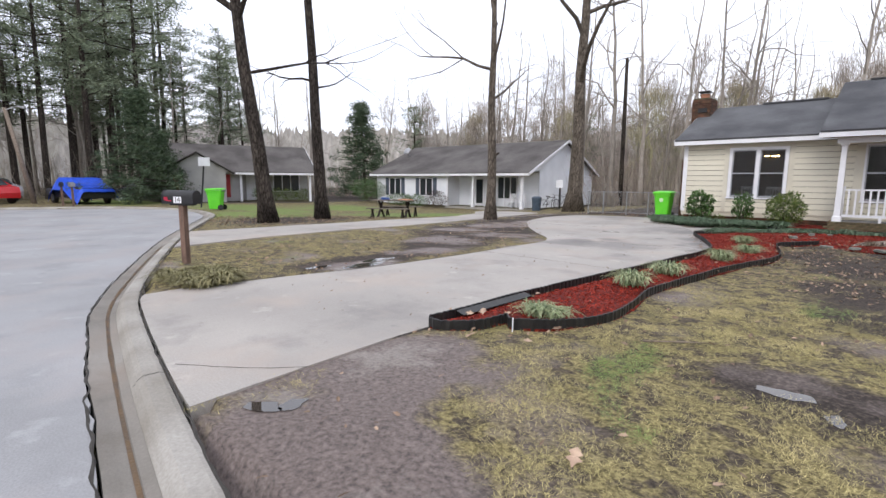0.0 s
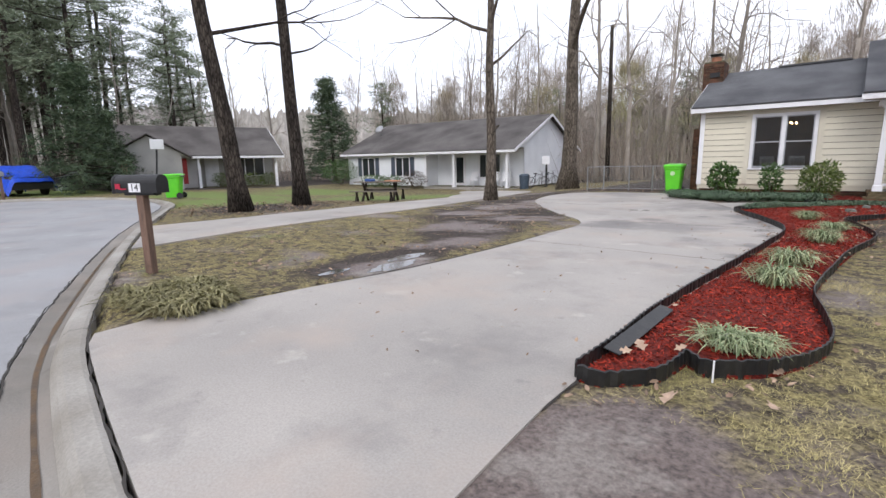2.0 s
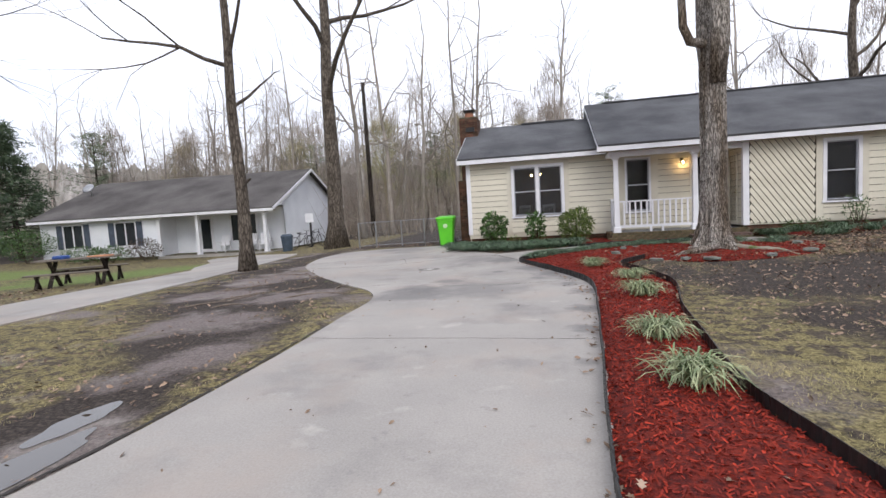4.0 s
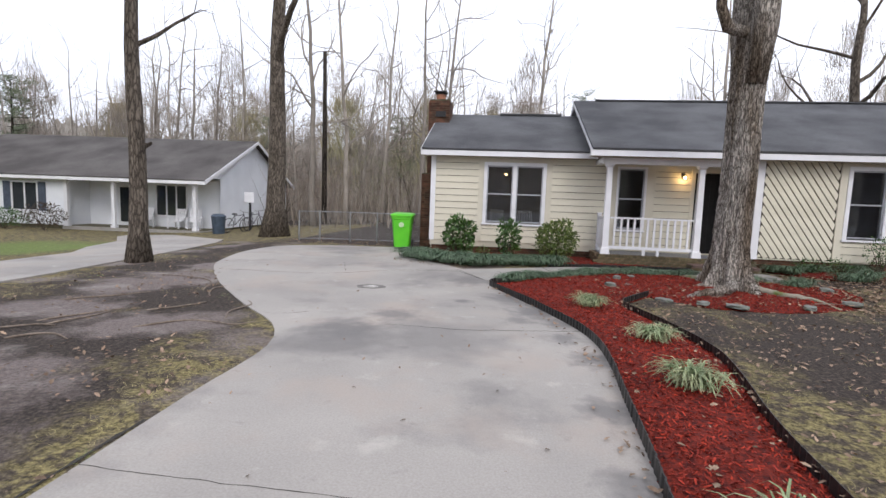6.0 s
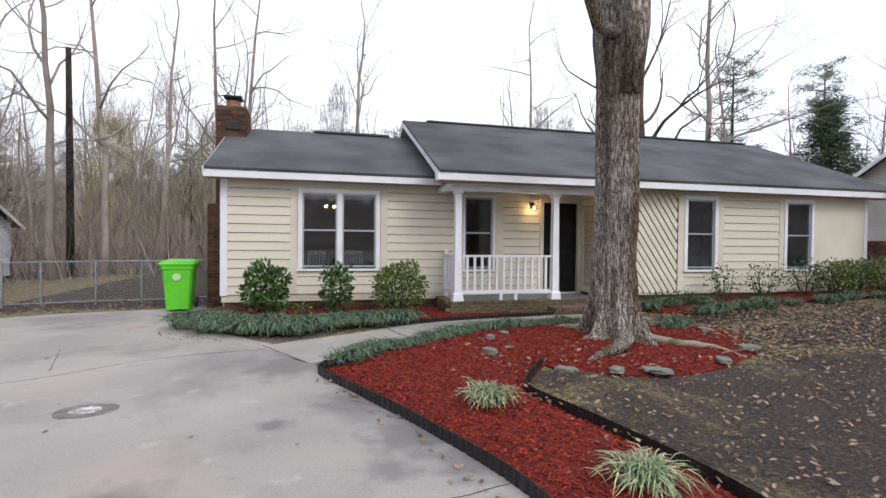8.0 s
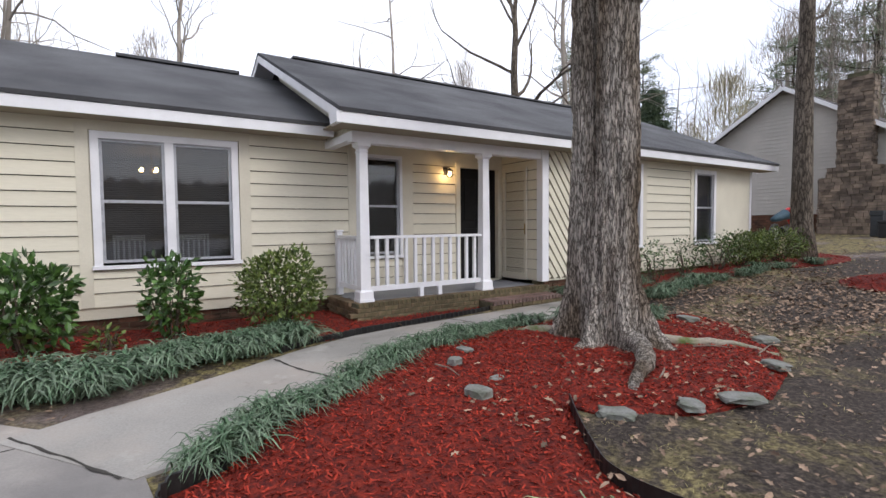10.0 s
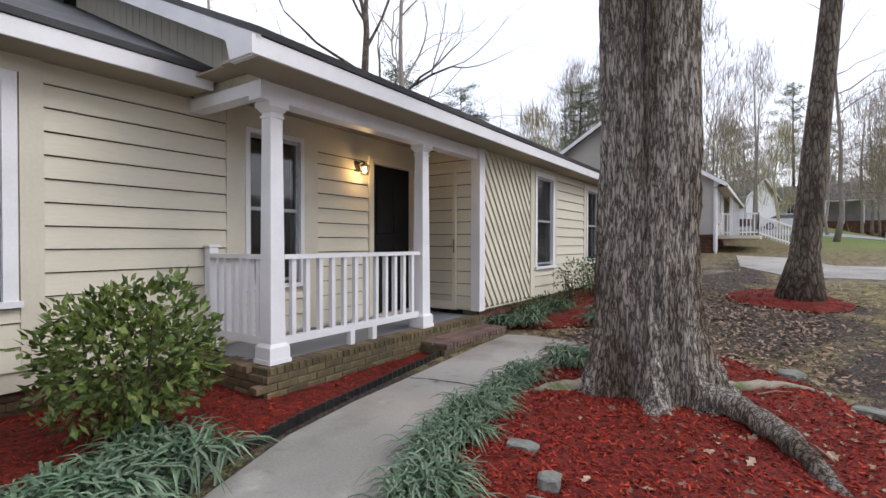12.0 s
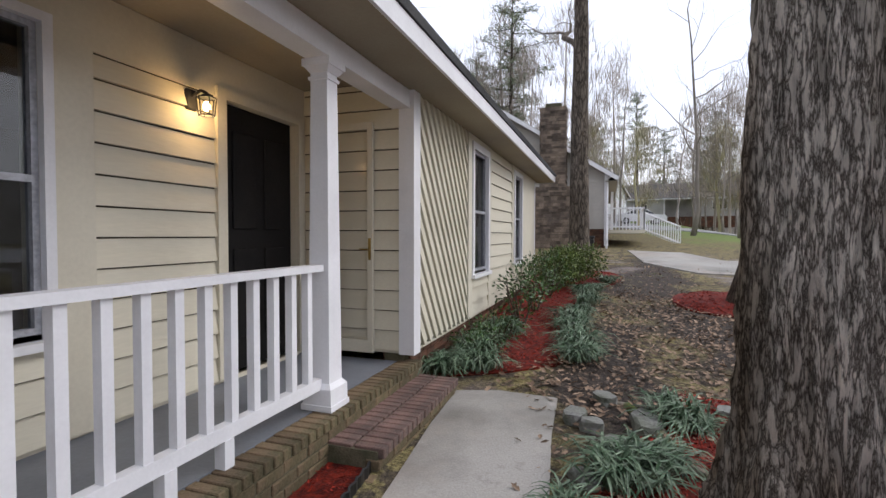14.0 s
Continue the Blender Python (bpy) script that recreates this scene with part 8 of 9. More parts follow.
def house_shell(t, m, L, D, h, rise, wall_mat, roof_mat, over=0.45, porch=None, z0=0.25, found=None):
    """A gabled house, its front at y = 0 from x = 0 to L, ridge along x. porch: (x0, x1, depth) of a recess."""
    bm = bmesh.new()
    yr, zr = D / 2, h + rise
    if porch:
        a, b, d = porch
        for p, q, yy in ((0, a, 0), (a, b, d), (b, L, 0)):
            if q - p > 0.05:
                box(bm, p, q, yy, yy + 0.12, z0, h)
        box(bm, a - 0.12 if a > 0 else a, a, 0.12, d, z0, h)
        if b < L:
            box(bm, b, b + 0.12, 0.12, d, z0, h)
    else:
        box(bm, 0, L, 0, 0.12, z0, h)
    box(bm, 0, L, D - 0.12, D, z0, h)
    for x in (0, L - 0.12):
        y0 = 0 if not (porch and porch[1] >= L - 0.01 and x > 0) else porch[2]
        vs_ = [(y0, z0), (D, z0), (D, h), (yr, zr), (0, h)] + ([(y0, h)] if y0 else [])
        lo, hi = [bm.verts.new((x, a, b)) for a, b in vs_], [bm.verts.new((x + 0.12, a, b)) for a, b in vs_]
        bm.faces.new(lo[::-1]), bm.faces.new(hi)
        for i in range(len(vs_)):
            bm.faces.new((lo[i], hi[i], hi[(i + 1) % len(vs_)], lo[(i + 1) % len(vs_)]))
    bmesh.ops.recalc_face_normals(bm, faces=bm.faces)
    part("wall", local(bm, m), wall_mat, t)
    bm = bmesh.new()
    sl = rise / yr
    for s in (0, 1):
        ye = -over if s == 0 else D + over
        roof_plane(bm, -0.35, L + 0.35, ye, yr, h - sl * over + 0.04, zr + 0.04) if s == 0 else None
        if s:
            vs_ = [Vector(p) for p in ((-0.35, yr, zr + 0.04), (L + 0.35, yr, zr + 0.04), (L + 0.35, ye, h - sl * over + 0.04), (-0.35, ye, h - sl * over + 0.04))]
            lo, hi = [bm.verts.new(v) for v in vs_], [bm.verts.new(v + Vector((0, 0.02, 0.05))) for v in vs_]
            bm.faces.new(hi), bm.faces.new(lo[::-1])
            for i in range(4):
                bm.faces.new((lo[i], lo[(i + 1) % 4], hi[(i + 1) % 4], hi[i]))
    bmesh.ops.recalc_face_normals(bm, faces=bm.faces)
    part("roof", local(bm, m), roof_mat, t, "weathered shingle roof")
    bm = bmesh.new()
    ze = h - sl * over
    box(bm, -0.36, L + 0.36, -over - 0.03, -over - 0.005, ze - 0.11, ze + 0.03)
    part("fascia", local(bm, m), WHITE, t, "white fascia")
    for x in (-0.37, L + 0.37):
        bm = bmesh.new()
        obox(bm, (x, -over, ze), (x, yr, zr), 0.04, 0.15)
        obox(bm, (x, D + over, ze), (x, yr, zr), 0.04, 0.15)
        part("rake_board", local(bm, m), WHITE, t, "white rake board")
    # eave and porch undersides take the shade-darkened cream
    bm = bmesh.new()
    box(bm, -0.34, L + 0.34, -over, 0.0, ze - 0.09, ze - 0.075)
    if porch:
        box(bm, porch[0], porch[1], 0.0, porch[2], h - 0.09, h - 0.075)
    part("soffit", local(bm, m), SOFFIT_SHADED, t)
    bm = bmesh.new()
    box(bm, 0.05, L - 0.05, 0.05, D - 0.05, -0.7, z0)
    part("foundation", local(bm, m), found or MORTAR, t)
    return yr, zr


# the white house beyond the drive
h2 = thing("house", (-18.6, 26.6, -0.45), "low white-sided house with shuttered windows and a porch", "house")
M2 = pose(-18.6, 26.6, -0.45, 0, 0, 4) @ Matrix.Translation((-14.1, 0, 0))
yr2, zr2 = house_shell(h2, M2, 14.1, 9.9, 2.55, 2.15, SIDING_WHITE, ROOF_OLD, 0.45, (7.4, 14.1, 1.5), 0.12)
bm = bmesh.new()
lap_lines(bm, 0, 7.3, 0, 0.14, 2.42, 0.125, ((1.5, 2.8, 0.75, 2.1), (4.8, 6.1, 0.75, 2.1)))
part("siding", local(bm, M2), SIDING_WHITE, h2, "white lapped siding", kind="stuff")
bm = bmesh.new()
gable_laps(bm, 14.1, 1.5, 9.9, 0.14, 2.55, yr2, zr2, 0.125)
part("siding", local(bm, M2), SIDING_WHITE, h2, "white lapped siding", kind="stuff")
simple_window(h2, M2, 1.55, 2.75, 0.8, 2.05, -0.02, 2, SHUTTER)
simple_window(h2, M2, 4.85, 6.05, 0.8, 2.05, -0.02, 2, SHUTTER)
simple_window(h2, M2, 10.9, 12.4, 0.7, 2.15, 1.48, 3)
bm = bmesh.new()
box(bm, 8.9, 9.75, 1.43, 1.49, 0.12, 2.15)
part("door", local(bm, M2), WHITE, h2, "white front door")
bm = bmesh.new()
box(bm, 9.05, 9.6, 1.40, 1.43, 0.3, 2.0)
part("door", local(bm, M2), WIN_DARK, h2, "dark storm door pane")
for x in (7.55, 9.85, 13.75):
    bm = bmesh.new()
    box(bm, x - 0.075, x + 0.075, -0.15, 0.0, 0.1, 2.36)
    box(bm, x - 0.11, x + 0.11, -0.185, 0.035, 0.1, 0.22)
    box(bm, x - 0.11, x + 0.11, -0.185, 0.035, 2.26, 2.36)
    obox(bm, (x - 0.3, -0.08, 2.34), (x - 0.06, -0.08, 2.08), 0.05, 0.05)
    obox(bm, (x + 0.3, -0.08, 2.34), (x + 0.06, -0.08, 2.08), 0.05, 0.05)
    part("porch_post", local(bm, M2), WHITE, h2, "white bracketed porch post")
bm = bmesh.new()
box(bm, 7.4, 14.1, -0.2, 1.5, -0.3, 0.1)
part("porch_floor", local(bm, M2), CONCRETE_OLD, h2)
bm = bmesh.new()
bmesh.ops.create_uvsphere(bm, u_segments=16, v_segments=8, radius=0.36, matrix=Matrix.Translation((0.9, 2.6, 4.35)) @ Matrix.Rotation(radians(50), 4, "X") @ Matrix.Diagonal((1, 1, 0.22, 1)))
part("satellite_dish", local(bm, M2), METAL, h2, "grey satellite dish", smooth=True)
bm = bmesh.new()
tube(bm, [(0.9, 2.9, 3.65), (0.9, 2.75, 4.3)], 0.03, 6)
part("dish_mast", local(bm, M2), METAL, h2)


def chair(m, label="white wooden garden chair on the porch"):
    t = thing("garden_chair", (0, 0, 0), label, "chair", "chairs on the porch")
    bm = bmesh.new()
    for i in range(5):
        box(bm, -0.25 + i * 0.1, -0.16 + i * 0.1, -0.25, 0.25, 0.36, 0.38)
    part("seat", bm, WHITE, t)
    bm = bmesh.new()
    for i in range(5):
        obox(bm, (-0.2 + i * 0.1, 0.22, 0.36), (-0.22 + i * 0.11, 0.42, 0.95), 0.08, 0.015)
    part("backrest", bm, WHITE, t)
    for s in (-1, 1):
        bm = bmesh.new()
        box(bm, s * 0.3 - 0.05, s * 0.3 + 0.05, -0.3, 0.3, 0.55, 0.575)
        part("armrest", bm, WHITE, t)
        for yy in (-0.25, 0.28):
            bm = bmesh.new()
            box(bm, s * 0.28 - 0.02, s * 0.28 + 0.02, yy - 0.03, yy + 0.03, 0, 0.55)
            part("leg", bm, WHITE, t)
    t.matrix_basis = m
    return t


base_chair = chair(M2 @ pose(10.7, 0.75, 0.1, 0, 0, 0))
for x, a in ((13.2, 20), (12.3, -5)):
    copy_thing(base_chair, M2 @ pose(x, 0.8, 0.1, 0, 0, a))

# the grey house at the end of the road
h3 = thing("house", (-37.5, 11.5, -0.2), "grey house with a cross gable and covered entry", "house")
M3 = pose(-37.6, 11.6, -0.22, 0, 0, 72)
house_shell(h3, M3, 9.6, 8.0, 2.35, 1.9, SIDING_GREY, ROOF_OLD, 0.5, (4.4, 9.6, 1.4), 0.1)
simple_window(h3, M3, 7.0, 8.9, 0.8, 2.0, 1.36, 3)
bm = bmesh.new()
box(bm, 5.0, 5.9, 1.33, 1.37, 0.1, 2.1)
part("door", local(bm, M3), WHITE, h3, "white panelled front door")
for x in (4.5, 6.3, 9.45):
    bm = bmesh.new()
    box(bm, x - 0.08, x + 0.08, -0.18, -0.02, 0, 2.2)
    part("porch_post", local(bm, M3), WHITE, h3)
bm = bmesh.new()
vs_ = [(-0.4, 2.15), (3.7, 2.15), (1.65, 3.35)]
lo, hi = [bm.verts.new((a, -1.6, b)) for a, b in vs_], [bm.verts.new((a, -1.5, b)) for a, b in vs_]
bm.faces.new(lo), bm.faces.new(hi[::-1])
box(bm, -0.1, 3.4, -1.58, -1.5, 0, 2.15)
box(bm, -0.1, 0.0, -1.5, 0, 0, 2.15), box(bm, 3.3, 3.4, -1.5, 0, 0, 2.15)
part("wall", local(bm, M3), SIDING_GREY, h3, "grey wall of the cross gable")
for s in (-1, 1):
    bm = bmesh.new()
    a, b = (1.65, 3.42), (1.65 + s * 2.35, 2.02)
    v = [bm.verts.new((p[0], yy, p[1] + dz)) for dz in (0, 0.07) for p in (a, b) for yy in (-1.95, 4.0)]
    for q in ((0, 1, 3, 2), (4, 6, 7, 5), (0, 2, 6, 4), (1, 5, 7, 3), (2, 3, 7, 6), (0, 4, 5, 1)):
        bm.faces.new([v[i] for i in q])
    part("roof", local(bm, M3), ROOF_OLD, h3)
bm = bmesh.new()
box(bm, 0.2, 0.5, -1.66, -1.58, 0.1, 1.9), box(bm, 3.42, 3.7, -1.2, -1.1, 0.4, 2.0)
pieces("banner", local(bm, M3), mat("faded_red_cloth", (0.30, 0.04, 0.04), rough=0.9, scale=6, bump=0), h3, "red hanging banner")

# the tan house on the right with its stone chimney
h4 = thing("house", (17.2, 16.4, 0.8), "grey-tan sided house with a tall stone chimney", "house")
M4 = Matrix.Translation((17.0, 16.4, 0.85))
D4 = 8.6
house_shell(h4, M4, 13, D4, 3.05, 2.75, SIDING_TAN, ROOF_OLD, 0.45, (4.5, 9.5, 1.3), 0.85, BRICK_RED_SHADED)
bm = bmesh.new()
gable_laps(bm, 0, 0, D4, 0.87, 3.05, D4 / 2, 5.8, 0.15, -1)
part("siding", local(bm, M4), SIDING_TAN, h4, "grey-tan lapped siding", kind="stuff")
bm = bmesh.new()
course(bm, 17.02, 17.5, 16.42, 16.4 + D4, 0.3, 1.65)
part("brickwork", bm, BRICK_RED_SHADED, h4, "brown brick foundation wall", kind="stuff")
bm = bmesh.new()
box(bm, -0.1, 0.0, -0.12, 0.03, 0.2, 3.0)
tube(bm, [(-0.12, -0.3, 2.95), (-0.14, -0.06, 2.75), (-0.14, -0.06, 0.1)], 0.045, 6)
part("corner_board", local(bm, M4), WHITE, h4, "white corner board and downspout")
STONEWORK = mat("brown_chimney_stone", (0.22, 0.17, 0.13), (0.10, 0.08, 0.065), rough=0.9, scale=3, bump=0.7, bump_scale=40, rand=0.45, island=True)
bm = bmesh.new()
rr_ = random.Random(3)
def stones(x0, x1, y0, y1, z0, z1):
    z = z0
    while z < z1:
        hh = rr_.uniform(0.07, 0.15)
        for fixed, a, b, ax in ((x0, y0, y1, 1), (y0, x0, x1, 0), (y1, x0, x1, 0)):
            u = a
            while u < b:
                ww = rr_.uniform(0.14, 0.36)
                v = min(u + ww, b)
                o = rr_.uniform(0.01, 0.05)
                if ax:
                    box(bm, fixed - o, fixed + 0.02, u, v - 0.012, z, min(z + hh, z1) - 0.012)
                else:
                    s = -1 if fixed == y0 else 1
                    p, q = sorted((fixed + s * o, fixed - s * 0.02))
                    box(bm, u, v - 0.012, p, q, z, min(z + hh, z1) - 0.012)
                u = v
        z += hh
cy4 = 18.35
stones(16.42, 16.95, cy4 - 1.0, cy4 + 1.0, 0.6, 3.0)
stones(16.42, 16.95, cy4 - 0.75, cy4 + 0.75, 3.0, 3.35)
stones(16.45, 16.95, cy4 - 0.48, cy4 + 0.48, 3.35, 6.45)
ch4 = ORIGIN_PART("chimney", h4, "tall rough brown stone chimney")
part("stonework", bm, STONEWORK, ch4, kind="stuff")
bm = bmesh.new()
box(bm, 16.46, 16.98, cy4 - 0.97, cy4 + 0.97, 0.5, 3.0), box(bm, 16.46, 16.98, cy4 - 0.72, cy4 + 0.72, 3.0, 3.35), box(bm, 16.49, 17.2, cy4 - 0.46, cy4 + 0.46, 3.35, 6.44), box(bm, 16.6, 17.0, cy4 - 0.3, cy4 + 0.3, 6.44, 6.62)
part("core", bm, MORTAR, ch4)
simple_window(h4, M4, 1.4, 2.4, 1.4, 2.7, -0.02, 1)
for x in (4.5, 6.2, 7.9, 9.5):
    bm = bmesh.new()
    box(bm, x - 0.06, x + 0.06, -0.35, -0.23, 0.85, 3.0)
    part("porch_post", local(bm, M4), WHITE, h4)
# its deck stair
deck = thing("entry_ramp", (18.5, 15.4, 0.9), "white railed entry steps of the tan house", "railing")
bm = bmesh.new()
box(bm, 17.6, 22.2, 14.9, 16.3, 1.55, 1.68)
part("deck", bm, CREAM_TRIM, deck)
for a, b in (((17.6, 14.95, 1.68), (20.0, 14.95, 1.68)), ((20.0, 14.95, 1.68), (21.2, 13.2, 1.0)), ((17.6, 14.95, 1.68), (17.6, 16.25, 1.68))):
    a, b = Vector(a), Vector(b)
    for dz in (0.12, 0.85):
        bm = bmesh.new()
        obox(bm, a + Vector((0, 0, dz)), b + Vector((0, 0, dz)), 0.06, 0.06)
        part("rail", bm, WHITE, deck)
    n = int((b - a).length / 0.13)
    for i in range(n + 1):
        p = a.lerp(b, i / n)
        bm = bmesh.new()
        box(bm, p.x - 0.02, p.x + 0.02, p.y - 0.02, p.y + 0.02, p.z + 0.0, p.z + 0.9)
        part("baluster", bm, WHITE, deck)

# drive and far houses on the right
for nm, poly, mt, lb, top in (("side_driveway", [(9.8, 8.0), (10.2, 14.2), (12.0, 15.3), (16.0, 15.6), (16.0, 13.8), (13.4, 13.0), (12.8, 8.0)], CONCRETE_OLD, "pale concrete driveway of the tan house", 0.03), ("far_road", [(26, -6), (30, 8), (36, 15), (60, 20), (60, 17), (38, 11), (33, 4), (31, -6)], ASPHALT, "pale road across the far lawn", 0.05)):
    bm = bmesh.new()
    pts = [Vector((a, b, 0)) for a, b in poly]
    ln = []
    for p, q in zip(pts, pts[1:] + pts[:1]):
        n = max(1, int((q - p).length / 0.6))
        ln += [p.lerp(q, k / n) for k in range(n)]
    b_ = [bm.verts.new((p.x, p.y, gz(p.x, p.y) + top)) for p in ln]
    a_ = [bm.verts.new((p.x, p.y, gz(p.x, p.y) - 0.3)) for p in ln]
    bm.faces.new(b_)
    for i in range(len(ln)):
        bm.faces.new((a_[i], a_[(i + 1) % len(ln)], b_[(i + 1) % len(ln)], b_[i]))
    bmesh.ops.recalc_face_normals(bm, faces=bm.faces)
    bmesh.ops.triangulate(bm, faces=[f for f in bm.faces if len(f.verts) > 4])
    part(nm, bm, mt, None, lb, kind="structure")
for i, (x, y, a, L, wm) in enumerate(((66, 14.5, -100, 13, SIDING_GREY), (56, -4, -80, 15, SIDING_TAN), (60, 30, -110, 14, SIDING_WHITE))):
    g = gz(x, y)
    t = thing("house", (x, y, g), "distant low grey house across the lawn" if i != 2 else "distant low white house across the lawn", "house")
    m_ = pose(x, y, g, 0, 0, a)
    house_shell(t, m_, L, 8, 3.1, 2.0, wm, ROOF_OLD, 0.4, (5, 8.5, 1.2), 0.6, BRICK_RED_SHADED)
    for xx in (1.5, 10.5):
        simple_window(t, m_, xx, xx + 1.5, 1.5, 2.7, -0.02, 2)
    for xx in (5.1, 6.7, 8.4):
        bm = bmesh.new()
        box(bm, xx - 0.07, xx + 0.07, -0.3, -0.16, 0.3, 3.0)
        part("porch_post", local(bm, m_), WHITE, t)


# ---- vehicles ----
def car(m, paint, label, cover=None):
    t = thing("car", (0, 0, 0), label, "car")
    bm = bmesh.new()
    prof = [(-2.2, 0.35), (-2.25, 0.65), (-2.1, 0.85), (-1.2, 0.95), (-0.55, 1.38), (0.75, 1.40), (1.55, 0.98), (2.1, 0.92), (2.2, 0.6), (2.15, 0.32)]
    secs = ((-0.85, 0.0), (-0.80, 0.0), (-0.62, 1), (0.62, 1), (0.80, 0), (0.85, 0))
    rows = []
    for yy, k in ((-0.86, 0), (-0.84, .25), (-0.62, 1), (0.62, 1), (0.84, .25), (0.86, 0)):
        rows.append([bm.verts.new((x, yy if z < 1.0 else yy * 0.86, z if z < 1.0 or k >= 1 else (0.97 if k == 0 else 1.05))) for x, z in prof])
    for a, b in zip(rows, rows[1:]):
        for i in range(len(prof) - 1):
            bm.faces.new((a[i], a[i + 1], b[i + 1], b[i]))
    bm.faces.new(rows[0][::-1]), bm.faces.new(rows[-1])
    part("body", bm, paint, t, smooth=False)
    for s in (-1, 1):
        bm = bmesh.new()
        v = [bm.verts.new((x, s * (0.775 if z > 1 else 0.865), z)) for x, z in ((-1.1, 0.98), (-0.5, 1.32), (0.7, 1.34), (1.4, 1.0))]
        bm.faces.new(v)
        part("side_window", bm, WIN_DARK, t)
    for x, z, x2, z2 in ((-1.19, 0.98, -0.58, 1.37), (1.52, 1.01, 0.80, 1.39)):
        bm = bmesh.new()
        o = 0.012 * (-1 if x < 0 else 1)
        v = [bm.verts.new(p) for p in ((x + o, -0.68, z + .012), (x + o, 0.68, z + .012), (x2 + o, 0.56, z2 + .012), (x2 + o, -0.56, z2 + .012))]
        bm.faces.new(v)
        part("windscreen", bm, WIN_DARK, t)
    for x in (-1.35, 1.35):
        for s in (-1, 1):
            wh = ORIGIN_PART("wheel", t, "black tyre on a grey rim")
            bm = bmesh.new()
            tube(bm, [(x, s * 0.70, 0.32), (x, s * 0.88, 0.32)], 0.32, 18)
            part("tyre", bm, BLACK, wh)
            bm = bmesh.new()
            tube(bm, [(x, s * 0.86, 0.32), (x, s * 0.895, 0.32)], 0.2, 14)
            part("rim", bm, METAL, wh)
    for s in (-1, 1):
        bm = bmesh.new()
        box(bm, -2.27, -2.2, s * 0.6 - 0.14, s * 0.6 + 0.14, 0.62, 0.74, 0.01)
        part("headlight", bm, METAL, t)
    if cover:
        bm = bmesh.new()
        bmesh.ops.create_grid(bm, x_segments=40, y_segments=24, size=1)
        for v in bm.verts:
            x, y = v.co.x * 1.9 + 0.45, v.co.y * 1.15
            edge_ = max(0, abs(y) - 0.80) * 2.6 + max(0, abs(x - 0.45) - 1.6) * 1.2
            top = 1.46 if -0.6 < x < 0.8 else 1.46 - 0.5 * min(1, (abs(x - 0.1) - 0.7) / 0.9)
            v.co = Vector((x, y * (1 if abs(y) < 0.9 else 0.97), top - edge_ * 0.75 + 0.04 * noise.noise(Vector((x * 3, y * 3, 1)))))
        ob = part("cover", bm, cover, t, "bright blue tarpaulin thrown over the roof", smooth=True)
    t.matrix_basis = m
    return t


def paint(name, c):
    return mat(name, c, tuple(v * 0.9 for v in c), rough=0.25, scale=2, bump=0, spec=0.6)


car(pose(-38.3, 2.1, 0, 0, 0, 20), paint("red_car_paint", (0.62, 0.02, 0.03)), "bright red sedan parked beyond the road")
car(pose(-35.6, 6.2, 0, 0, 0, 12), paint("black_car_paint", (0.03, 0.03, 0.035)), "dark car half covered by a blue tarpaulin", mat("blue_tarpaulin", (0.01, 0.08, 0.62), (0.008, 0.06, 0.5), rough=0.45, scale=4, bump=0.4, bump_scale=12))
car(pose(-42.3, 2.6, 0, 0, 0, 20), paint("silver_car_paint", (0.3, 0.3, 0.32)), "dull silver car behind the red one")
car(pose(-38.3, 13.2, -0.2, 0, 0, 72), paint("grey_car_paint", (0.28, 0.30, 0.32)), "grey car before the grey house")
car(pose(-38.9, 10.4, -0.15, 0, 0, 60), paint("dark_car_paint", (0.03, 0.03, 0.04)), "dark car before the grey house")
car(pose(47, 13.4, gz(47, 13.4), 0, 0, 95), paint("white_car_paint", (0.78, 0.78, 0.8)), "white sedan parked across the far lawn")


# ---- picnic table, benches, bushes of the white house ----
WOOD_OLD = mat("weathered_table_wood", (0.20, 0.17, 0.14), (0.11, 0.09, 0.075), rough=0.9, scale=5, stretch=(0.5, 4, 4), bump=0.4)


def picnic_table(m):
    t = thing("picnic_table", (0, 0, 0), "weathered wooden picnic table with crossed legs", "table")
    for i in range(6):
        bm = bmesh.new()
        box(bm, -0.95, 0.95, -0.37 + i * 0.125, -0.37 + i * 0.125 + 0.115, 0.72, 0.755, 0.004)
        part("tabletop_plank", bm, WOOD_OLD, t)
    for x in (-0.6, 0.6):
        for s in (-1, 1):
            bm = bmesh.new()
            obox(bm, (x + s * 0.02, -s * 0.33, 0.72), (x + s * 0.02, s * 0.36, 0.0), 0.04, 0.09, up=(1, 0, 0))
            part("leg", bm, BARK_DARK, t)
    bm = bmesh.new()
    box(bm, -0.6, 0.6, -0.02, 0.02, 0.36, 0.44)
    part("stretcher", bm, BARK_DARK, t)
    t.matrix_basis = m


def bench(m):
    t = thing("garden_bench", (0, 0, 0), "low wooden bench with crossed legs on the lawn", "bench", "benches round the picnic table")
    for i in range(2):
        bm = bmesh.new()
        box(bm, -0.9, 0.9, -0.14 + i * 0.145, -0.005 + i * 0.145, 0.40, 0.435, 0.004)
        part("seat_plank", bm, WOOD_OLD, t)
    for x in (-0.65, 0.65):
        for s in (-1, 1):
            bm = bmesh.new()
            obox(bm, (x + s * 0.015, -s * 0.12, 0.40), (x + s * 0.015, s * 0.15, 0.0), 0.03, 0.07, up=(1, 0, 0))
            part("leg", bm, BARK_DARK, t)
    t.matrix_basis = m
    return t


